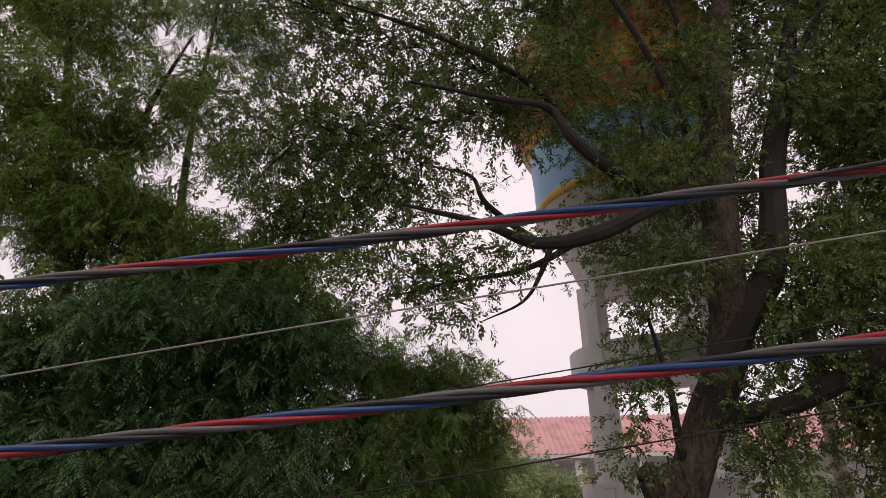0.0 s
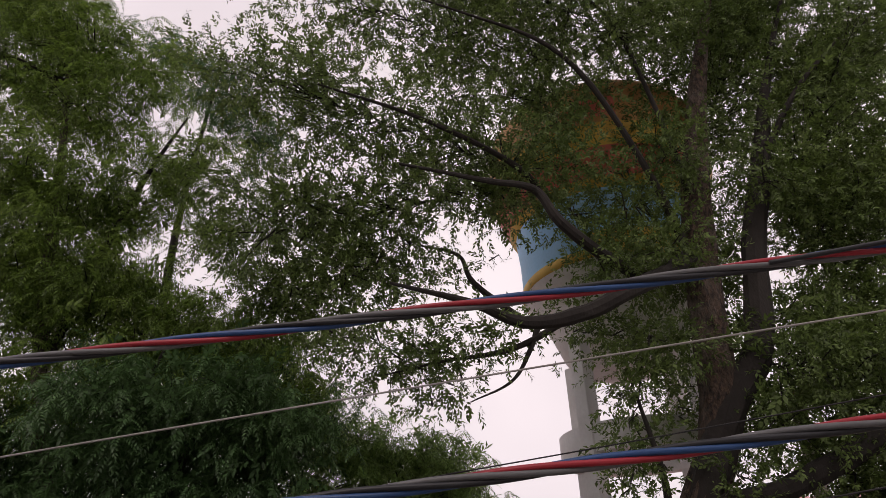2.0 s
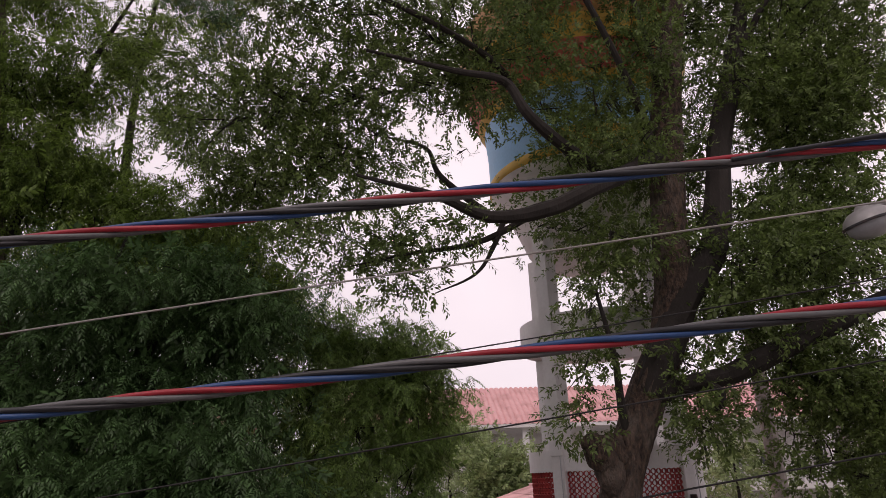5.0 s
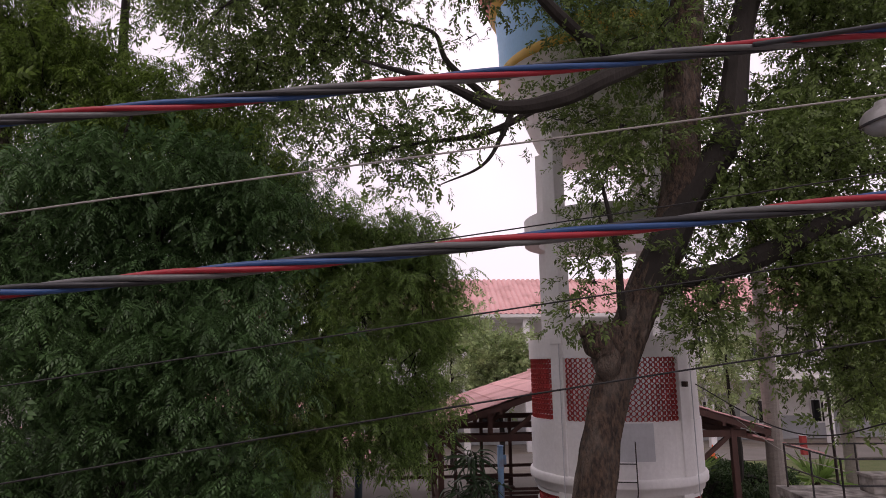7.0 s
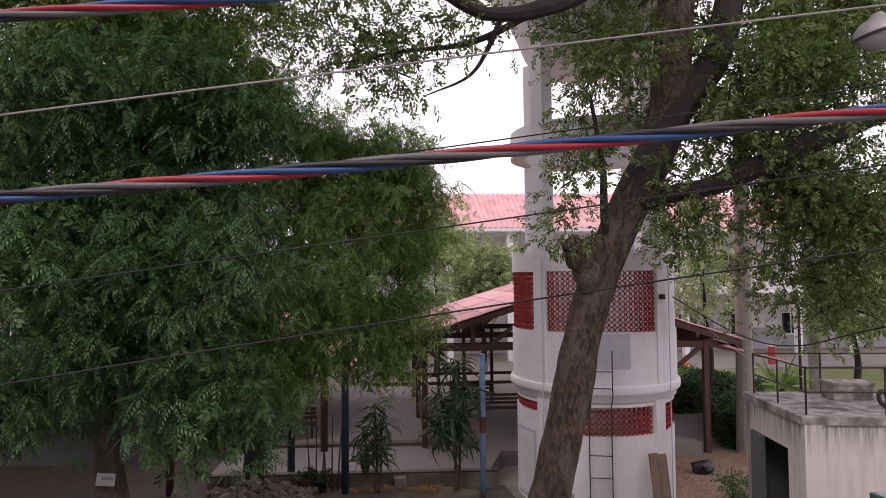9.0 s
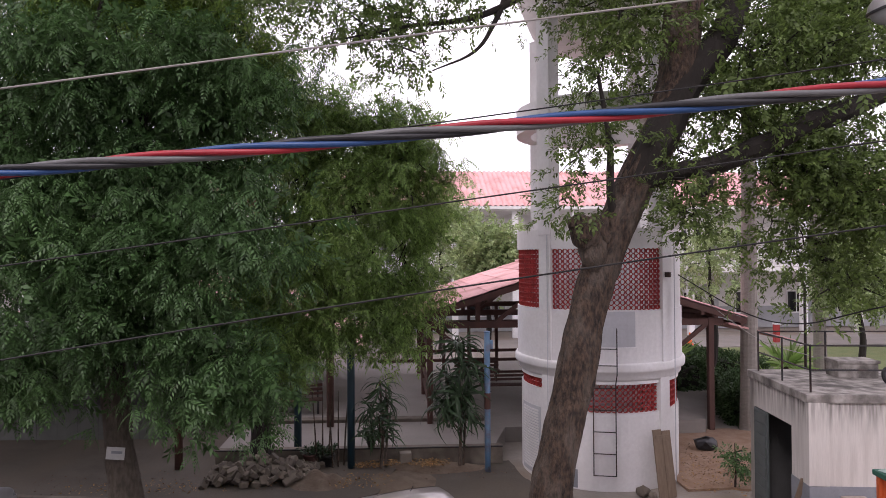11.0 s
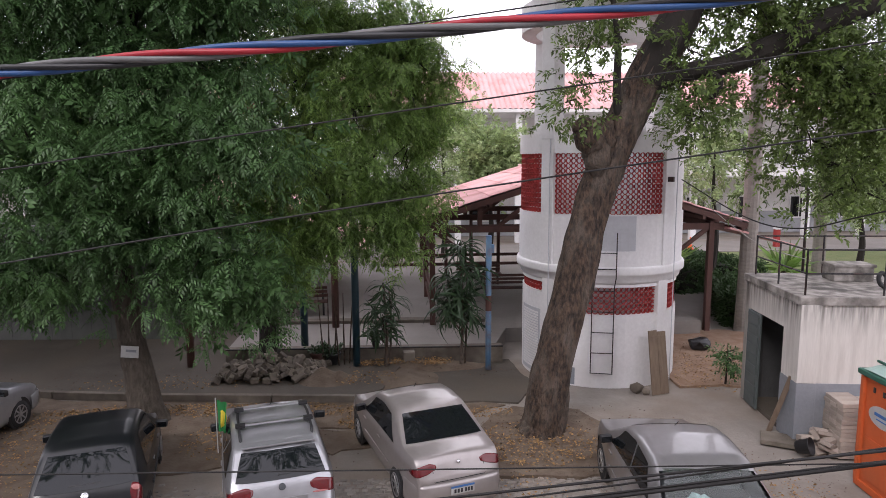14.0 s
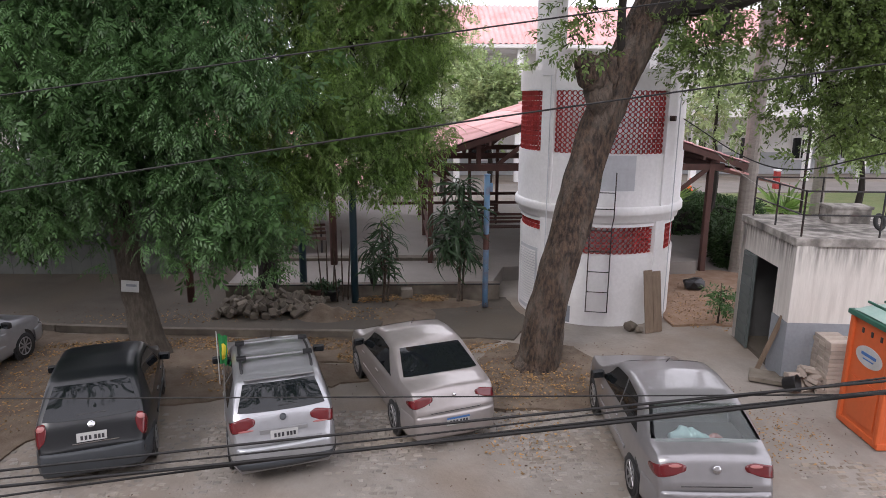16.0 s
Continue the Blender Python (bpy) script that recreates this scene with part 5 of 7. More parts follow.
class Shape:
    """The shell of a car: half width, sill, belt and top along its length (y forward from the rear bumper)."""

    def __init__(self, length, width, top, belt, tumble=0.3, sill=0.2):
        self.length, self.width, self.tumble, self.sill = length, width, tumble, sill
        self.ty, self.tz = [p[0] for p in top], [p[1] for p in top]
        self.by, self.bz = [p[0] for p in belt], [p[1] for p in belt]

    def top(self, y):
        return sum(float(np.interp(y + d, self.ty, self.tz)) * w for d, w in ((-0.06, 0.2), (-0.03, 0.2), (0, 0.2), (0.03, 0.2), (0.06, 0.2)))

    def half(self, y):
        u = abs(y - self.length * 0.48) / (self.length * 0.52)
        return self.width / 2 * (1 - 0.2 * u ** 5 - 0.02 * u * u)

    def section(self, y):
        w, top = self.half(y), self.top(y)
        belt = min(float(np.interp(y, self.by, self.bz)), top - 0.03)
        rise = top - belt
        k = min(1.0, max(0.12, rise / 0.4))
        wr = w * 0.965 - rise * self.tumble
        s = self.sill
        mid = s + (belt - s) * 0.55
        return [(0.0, s), (w * 0.9, s), (w * 0.965, s + 0.07), (w * 0.985, s + 0.2), (w, mid), (w * 0.995, belt - 0.1), (w * 0.985, belt - 0.035), (w * 0.96, belt),
                (wr + 0.02 * k, top - 0.1 * k), (wr - 0.005, top - 0.055 * k), (wr - 0.06 * k, top - 0.022 * k), (wr * 0.72, top - 0.006), (wr * 0.4, top + 0.006), (0.0, top + 0.012)]

    def shell(self):
        bm = bmesh.new()
        n = 90
        ys = [self.length * (0.5 - 0.5 * math.cos(math.pi * k / n)) * 0.55 + self.length * k / n * 0.45 for k in range(n + 1)]
        rings = []
        for y in ys:
            sec = self.section(y)
            pts = [(x, z) for x, z in sec] + [(-x, z) for x, z in sec[-2:0:-1]]
            rings.append([bm.verts.new((x, y, z)) for x, z in pts])
        m = len(rings[0])
        for a, b in zip(rings, rings[1:]):
            for k in range(m):
                bm.faces.new((a[k], b[k], b[(k + 1) % m], a[(k + 1) % m]))
        bm.faces.new(rings[0])
        bm.faces.new(rings[-1][::-1])
        bmesh.ops.recalc_face_normals(bm, faces=bm.faces)
        return bm

    def side(self, y, s):
        sec = self.section(y)
        (x0, z0), (x1, z1) = sec[7], sec[8]
        return x0 + (x1 - x0) * s, z0 + (z1 - z0) * s

    def side_glass(self, sign, front, back, n=10):
        """front and back: (y at the belt, y at the roof)."""
        bm = bmesh.new()
        rows = []
        for j in range(7):
            s = 0.04 + 0.92 * j / 6
            y0, y1 = back[0] + (back[1] - back[0]) * s, front[0] + (front[1] - front[0]) * s
            row = []
            for i in range(n + 1):
                y = y0 + (y1 - y0) * i / n
                x, z = self.side(y, s)
                row.append(bm.verts.new((sign * (x + 0.007), y, z + 0.003)))
            rows.append(row)
        for a, b in zip(rows, rows[1:]):
            for i in range(n):
                bm.faces.new((a[i], a[i + 1], b[i + 1], b[i]) if sign > 0 else (a[i], b[i], b[i + 1], a[i + 1]))
        return bm

    def across_glass(self, low, high, inset=0.07, n=12, m=10, lift=0.008, bow=0.03):
        """A windscreen or rear window over the sloping top from y=low to y=high."""
        bm = bmesh.new()
        rows = []
        for j in range(m + 1):
            v = j / m
            row = []
            for i in range(n + 1):
                q = -1 + 2 * i / n
                y = low + (high - low) * v - bow * (1 - q * q) * (1 if high > low else -1)
                sec = self.section(y)
                span = sec[10][0] - inset + 0.02
                x = q * span
                zs = sorted((p for p in sec[9:]), key=lambda p: p[0])
                z = float(np.interp(abs(x), [p[0] for p in zs], [p[1] for p in zs]))
                dz = (self.top(y + 0.02) - self.top(y - 0.02)) / 0.04
                nl = math.hypot(1, dz)
                row.append(bm.verts.new((x, y - dz / nl * lift, z + lift / nl)))
            rows.append(row)
        for a, b in zip(rows, rows[1:]):
            for i in range(n):
                bm.faces.new((a[i], a[i + 1], b[i + 1], b[i]) if high > low else (a[i], b[i], b[i + 1], a[i + 1]))
        bmesh.ops.recalc_face_normals(bm, faces=bm.faces)
        return bm


def wheel(parent, x, y, r, spokes=8):
    sgn = 1 if x > 0 else -1
    # flat black disc in place of the shaded gap round the tyre
    arch = part("wheel_arch", disc_x(x + sgn * 0.002, y, r + 0.015, r + 0.055, 0.03), M_BLACKPLASTIC, parent)
    w = part("wheel", lathe([(r * 0.68, -0.09), (r * 0.97, -0.085), (r, -0.06), (r, 0.06), (r * 0.97, 0.085), (r * 0.68, 0.09)], 32), M_TYRE, parent, "black tyre", True)
    w.matrix_local = pose(x - sgn * 0.07, y, r, 0, 90 * sgn, 0)
    part("rim", lathe([(r * 0.69, 0.08), (r * 0.64, 0.094), (r * 0.58, 0.06), (r * 0.5, 0.04), (0.0, 0.04)], 32), M_BLACKPLASTIC, w, "dark wheel well", True)
    for k in range(spokes):
        a = 2 * math.pi * k / spokes
        part("spoke", boxed((math.cos(a) * r * 0.36, math.sin(a) * r * 0.36, 0.075), (r * 0.56, r * 0.12, 0.02), math.degrees(a), 0.006), M_RIM, w)
    part("hub", lathe([(r * 0.16, 0.06), (r * 0.16, 0.095), (0, 0.1)], 16), M_RIM, w)
    part("rim_edge", lathe([(r * 0.68, 0.085), (r * 0.66, 0.1), (r * 0.6, 0.085)], 32), M_RIM, w, "", True)


def disc_x(x, y, z, r, thick):
    bm = lathe([(0, -thick / 2), (r, -thick / 2), (r, thick / 2), (0, thick / 2)], 32)
    bmesh.ops.transform(bm, matrix=pose(x - math.copysign(thick / 2 - 0.004, x), y, z, 0, 90, 0), verts=bm.verts)
    return bm


def bumper_bar(shape, z0, z1, out, depth=0.46, front=False):
    """A bumper of rounded section that wraps round the end of a car, close to its skin."""
    prof = [(0.0, z0 + 0.02), (0.55, z0), (0.92, z0 + 0.04), (1.0, (z0 + z1) / 2), (0.95, z1 - 0.04), (0.6, z1 - 0.008), (0.0, z1)]
    n = 28
    line = []
    for i in range(n + 1):
        u = -1 + 2 * i / n
        a = abs(u)
        if a < 0.6:
            y, x = -out * (1 - 0.5 * (a / 0.6) ** 3), 0.93 * a / 0.6
            x *= shape.half(shape.length - 0.03 if front else 0.03)
        else:
            k = (a - 0.6) / 0.4
            y = -out * 0.5 + (depth + out * 0.5) * k ** 1.4
            x = shape.half(shape.length - max(y, 0.03) if front else max(y, 0.03)) * (0.93 + 0.075 * min(1, k * 2.2))
        line.append(Vector((math.copysign(x, u), y, 0)))
    bm = bmesh.new()
    rows = []
    for i, p in enumerate(line):
        along = (line[min(i + 1, n)] - line[max(i - 1, 0)]).normalized()
        side = Vector((along.y, -along.x, 0))
        row = []
        for d, z in prof:
            q = p + side * (d * 0.05 - 0.035)
            row.append(bm.verts.new((q.x, shape.length - q.y if front else q.y, z)))
        rows.append(row)
    for p, q in zip(rows, rows[1:]):
        for k in range(len(prof) - 1):
            bm.faces.new((p[k], q[k], q[k + 1], p[k + 1]))
    bmesh.ops.recalc_face_normals(bm, faces=bm.faces)
    return bm


def seam(parent, shape, name, at, way, w, h):
    """A dark joint that follows the skin."""
    tree = BVHTree.FromBMesh(shape.shell())
    part(name, shell_patch(tree, at, way, w, h, 0.0025, 16, 1, 0), M_BLACKPLASTIC, parent, "", True)


def plate(parent, y, z, tilt, marks=True, w=0.4, h=0.13):
    p = part("number_plate", boxed((0, y, z), (w, 0.012, h), 0, 0.004, tilt), M_LABEL, parent, "white plate with dark bars")
    if marks:
        for x in (-0.13, -0.075, -0.02, 0.05, 0.1, 0.15):
            part("bar", boxed((x, y - 0.008, z - 0.008), (0.034, 0.006, 0.062), 0, 0, tilt), M_INK, p)
    return p


def mirror(parent, shape, sign, y, mat):
    x, z = shape.side(y, 0.06)
    m = part("wing_mirror", boxed((sign * (x + 0.11), y - 0.02, z + 0.06), (0.2, 0.11, 0.13), sign * -12, 0.035), mat, parent, "", True)
    part("mirror_glass", boxed((sign * (x + 0.115), y - 0.079, z + 0.06), (0.15, 0.006, 0.09), sign * -12), M_GLASSDARK, m)


def car(label, at, turn, shape, paint, wheels, glasses, rear, wind, radius=0.29, bumper_mat=None, bumper_z=(0.22, 0.56), out=0.05, size=0.96, cabin=False):
    t = thing("car", at, label, "car", "parked cars", turn)
    t.matrix_world = pose(*at, 0, 0, turn) @ Matrix.Scale(size, 4)
    skin = BVHTree.FromBMesh(shape.shell())
    shell = shape.shell()
    if cabin:
        # an opening below the rear window, with a dark shelf and seat backs inside
        gap = [f for f in shell.faces if rear[0] + 0.04 < f.calc_center_median().y < rear[1] - 0.02 and f.normal.z > 0.2 and abs(f.calc_center_median().x) < shape.section(rear[0])[10][0] - 0.1]
        bmesh.ops.delete(shell, geom=gap, context="FACES")
        part("parcel_shelf", boxed((0, (rear[0] + rear[1]) / 2 + 0.05, shape.top(rear[0]) - 0.1), (1.2, rear[1] - rear[0] + 0.15, 0.04), 0, 0.01), M_BLACKPLASTIC, t, "dark parcel shelf")
        part("seat_back", boxed((0, rear[1] + 0.2, 0.9), (1.2, 0.16, 0.6), 0, 0.05, -14), M_BUMPER, t, "grey seat backs")
    part("body", shell, paint, t, "", True)
    for sign in (1, -1):
        for k, (front, back) in enumerate(glasses):
            part("side_window", shape.side_glass(sign, front, back), M_GLASSDARK, t, "dark tinted window", True)
        for y in wheels:
            wheel(t, sign * (shape.half(y) - 0.012), y, radius)
        mirror(t, shape, sign, wind[0] - 0.22, M_BLACKPLASTIC)
        for y in (glasses[0][0][0] - 1.0, glasses[0][0][0] - 0.08):
            if y > 0.9:
                w = shape.half(y) + 0.002
                part("door_handle", boxed((sign * w, y - 0.15, 0.76), (0.03, 0.15, 0.03), 0, 0.008), paint, t)
        # door seams and rub strip
        part("rub_strip", boxed((sign * (shape.half(shape.length / 2) + 0.001), shape.length * 0.47, 0.5), (0.02, shape.length * 0.36, 0.05), 0, 0.008), bumper_mat or paint, t)
    part("rear_window", shape.across_glass(rear[0], rear[1]), M_GLASSCLEAR if cabin else M_GLASSDARK, t, "tinted rear window" if cabin else "dark rear window", True)
    part("windscreen", shape.across_glass(wind[0], wind[1]), M_GLASSDARK, t, "dark windscreen", True)
    part("bumper", bumper_bar(shape, bumper_z[0], bumper_z[1], out), bumper_mat or paint, t, "rear bumper", True)
    part("bumper", bumper_bar(shape, bumper_z[0], bumper_z[1], out, 0.46, True), bumper_mat or paint, t, "front bumper", True)
    for sign in (1, -1):
        part("headlamp", shell_patch(skin, (sign * shape.width * 0.34, shape.length - 0.1, 0.6), (-sign * 0.5, -1, 0), 0.36, 0.13, 0.008), M_HEADLAMP, t, "clear headlamp", True)
    part("aerial", tube(bmesh.new(), [(0, wind[1] - 0.15, shape.top(wind[1] - 0.15)), (0, wind[1] - 0.3, shape.top(wind[1]) + 0.17)], 0.006, 5), M_BLACKPLASTIC, t)
    return t


HATCH = Shape(3.75, 1.63, ((0, 0.55), (0.05, 0.62), (0.1, 0.8), (0.2, 0.97), (0.62, 1.4), (0.85, 1.47), (1.4, 1.5), (2.05, 1.45), (2.7, 1.0), (2.8, 0.93), (3.4, 0.82), (3.65, 0.68), (3.75, 0.5)),
              ((0, 0.93), (1.5, 0.9), (3.75, 0.85)))
WAGON = Shape(4.2, 1.66, ((0, 0.6), (0.05, 0.7), (0.1, 0.88), (0.2, 1.04), (0.55, 1.4), (0.72, 1.46), (1.5, 1.49), (2.2, 1.44), (2.9, 1.02), (3.05, 0.98), (3.85, 0.86), (4.1, 0.7), (4.2, 0.5)),
              ((0, 0.98), (1.5, 0.95), (4.2, 0.88)))
SALOON = Shape(4.15, 1.65, ((0, 0.62), (0.05, 0.78), (0.12, 0.93), (0.2, 0.985), (0.62, 1.02), (1.2, 1.34), (1.42, 1.41), (1.9, 1.44), (2.35, 1.38), (3.0, 0.97), (3.15, 0.93), (3.8, 0.82), (4.05, 0.68), (4.15, 0.5)),
               ((0, 0.93), (1.5, 0.93), (4.15, 0.86)))


def round_badge(parent, y, z, r, tilt, mat=M_CHROME):
    b = part("badge", lathe([(0, 0.012), (r * 0.8, 0.012), (r, 0.006), (r, 0)], 20), mat, parent, "plain round badge", True)
    b.matrix_local = pose(0, y, z, 90 + tilt, 0, 0)


# graphite hatchback
c = car("graphite hatchback parked facing the kerb", (-4.31, 8.5, 0), 16, HATCH, M_BLACKPAINT, (0.62, 3.0), (((2.58, 2.1), (0.75, 1.0)),), (0.22, 0.6), (2.66, 2.1),
        0.285, M_BUMPER, (0.22, 0.58), 0.07)
lamps(c, HATCH, 0.69, 0.8, 0.17, 0.31, 0.5, (0.0, 0.1, 0.1, 0.07))
plate(c, 0.052, 0.74, -14)
round_badge(c, 0.128, 0.9, 0.055, -40)
part("trim", boxed((0.05, 0.035, 0.655), (0.62, 0.012, 0.016), 0, 0.003), M_CHROME, c, "chrome strip")
part("wiper", boxed((0.0, 0.24, 1.02), (0.4, 0.015, 0.02), 0, 0, -45), M_BLACKPLASTIC, c)

# silver estate with roof bars
c = car("silver estate car with black and chrome roof bars", (-1.62, 8.42, 0), 15, WAGON, M_SILVER, (0.72, 3.3), (((2.8, 2.24), (1.7, 1.75)), ((1.65, 1.7), (0.6, 0.82))), (0.23, 0.54), (2.86, 2.24),
        0.31, M_STEELGREY, (0.26, 0.62), 0.09)
lamps(c, WAGON, 0.63, 0.9, 0.4, 0.17, 0.45, (0.1, -0.075, 0.2, 0.025), 0.12)
for s in (1, -1):
    part("roof_rail", tube(bmesh.new(), [(s * 0.53, 0.76, 1.42), (s * 0.54, 0.9, 1.5), (s * 0.55, 1.5, 1.53), (s * 0.54, 2.02, 1.49), (s * 0.53, 2.12, 1.42)], 0.022, 8), M_BLACKPLASTIC, c, "black roof rail", True)
for y in (1.16, 1.84):
    bar = part("cross_bar", boxed((0, y, 1.555), (0.92, 0.055, 0.03), 0, 0.01), M_ALU, c, "bright aluminium cross bar")
    for s in (1, -1):
        part("bar_foot", boxed((s * 0.52, y, 1.545), (0.15, 0.1, 0.06), 0, 0.015), M_BLACKPLASTIC, bar)
plate(c, 0.035, 0.74, -8)
round_badge(c, 0.115, 0.97, 0.05, -40, M_BUMPER)
part("plate_recess", boxed((0, 0.05, 0.8), (0.7, 0.02, 0.06), 0, 0.005), M_STEELGREY, c)
part("tailgate_seam", boxed((0, 0.02, 0.645), (1.12, 0.02, 0.012)), M_BLACKPLASTIC, c)
part("bumper_skirt", bumper_bar(WAGON, 0.28, 0.42, 0.11), M_BUMPER, c, "dark lower bumper", True)
part("wiper", boxed((0.16, 0.25, 1.1), (0.42, 0.018, 0.02), 4, 0, -45), M_BLACKPLASTIC, c)
part("spoiler", boxed((0, 0.58, 1.445), (1.06, 0.14, 0.03), 0, 0.012, 6), M_SILVER, c)

# warm silver saloon
c = car("warm silver saloon parked beside the leaning tree", (0.9, 9.18, 0), 18, SALOON, M_CHAMP, (0.82, 3.28), (((2.9, 2.32), (0.98, 1.42)),), (0.66, 1.22), (2.95, 2.34),
        0.295, None, (0.22, 0.62), 0.06)
lamps(c, SALOON, 0.6, 0.82, 0.42, 0.14, 0.55, None, 0.12)
plate(c, -0.1, 0.5, 0)
part("plate_edge", boxed((0, -0.107, 0.56), (0.4, 0.006, 0.03)), M_BLUEMARK, c, "blue plate edge")
round_badge(c, 0.075, 0.88, 0.03, -20)
seam(c, SALOON, "boot_seam", (0, 0.1, 0.64), (0, 1, 0), 0.86, 0.012)
for x in (-0.44, 0.44):
    seam(c, SALOON, "boot_seam", (x, 0.1, 0.76), (0, 1, 0), 0.012, 0.22)

# steel silver saloon
NOTCH = Shape(4.2, 1.69, ((0, 0.62), (0.05, 0.8), (0.11, 0.95), (0.18, 1.0), (0.4, 1.03), (0.92, 1.33), (1.2, 1.42), (1.8, 1.46), (2.3, 1.4), (3.0, 0.99), (3.15, 0.95), (3.85, 0.84), (4.1, 0.69), (4.2, 0.5)),
              ((0, 0.94), (1.5, 0.94), (4.2, 0.87)))
c = car("steel silver saloon with a red-lamped rear", (3.96, 6.85, 0), -5, NOTCH, M_STEEL, (0.84, 3.32), (((2.9, 2.32), (1.7, 1.75)), ((1.65, 1.7), (0.78, 1.2))), (0.43, 0.97), (2.95, 2.34),
        0.3, None, (0.22, 0.6), 0.06, 0.99, True)
lamps(c, NOTCH, 0.62, 0.84, 0.46, 0.15, 0.6, (0.12, 0.05, 0.14, 0.035), 0.1)
round_badge(c, 0.045, 0.87, 0.055, -15)
plate(c, -0.105, 0.42, 0)
seam(c, NOTCH, "boot_seam", (0, 0.1, 0.66), (0, 1, 0), 0.9, 0.012)
part("cloth", limb([(-0.42, 0.62, 0.98, 0.06), (-0.22, 0.66, 0.99, 0.12), (-0.05, 0.64, 0.98, 0.11), (0.1, 0.6, 0.97, 0.05)], 12, 0.45, 4), M_CLOTH, c, "pale blue cloth on the parcel shelf", True)
part("cushion", limb([(0.1, 0.64, 0.97, 0.03), (0.2, 0.66, 0.98, 0.06), (0.3, 0.65, 0.97, 0.02)], 10, 0.4, 7), M_TAILCLEAR, c, "small pink cushion", True)

# grey saloon at the end of the row
c = car("grey silver saloon at the end of the row", (-8.9, 10.2, 0), -6, SALOON, M_STEELGREY, (0.82, 3.28), (((2.9, 2.32), (1.75, 1.8)), ((1.7, 1.75), (0.98, 1.42))), (0.66, 1.22), (2.95, 2.34), 0.295)
lamps(c, SALOON, 0.6, 0.82, 0.46, 0.15, 0.6)


def flag():
    t = thing("flag", (-2.92, 10.0, 1.08), "small crumpled green flag with a yellow patch on a car", "flag")
    part("stick", tube(bmesh.new(), [(0, 0, -0.3), (0, 0, 0.62)], 0.008, 6), M_LABEL, t, "thin white stick")
    bm = bmesh.new()
    rows = [[bm.verts.new((0.02 + 0.16 * i / 6 * (1 - 0.25 * j / 8), 0.035 * math.sin(i * 1.7 + j * 0.3), 0.58 - 0.5 * j / 8 - 0.05 * i / 6)) for i in range(7)] for j in range(9)]
    for a, b in zip(rows, rows[1:]):
        for i in range(6):
            bm.faces.new((a[i], a[i + 1], b[i + 1], b[i]))
    part("cloth", bm, M_FLAGGREEN, t, "green cloth", True)
    bm = bmesh.new()
    rows = [[bm.verts.new((0.08 + 0.09 * i / 4 * math.sin(math.pi * (j + 0.5) / 7), 0.035 * math.sin((2.2 + i) * 1.2 + j * 0.36) - 0.03, 0.42 - 0.28 * j / 6)) for i in range(5)] for j in range(7)]
    for a, b in zip(rows, rows[1:]):
        for i in range(4):
            bm.faces.new((a[i], a[i + 1], b[i + 1], b[i]))
    part("patch", bm, M_FLAGYEL, t, "yellow patch", True)


flag()


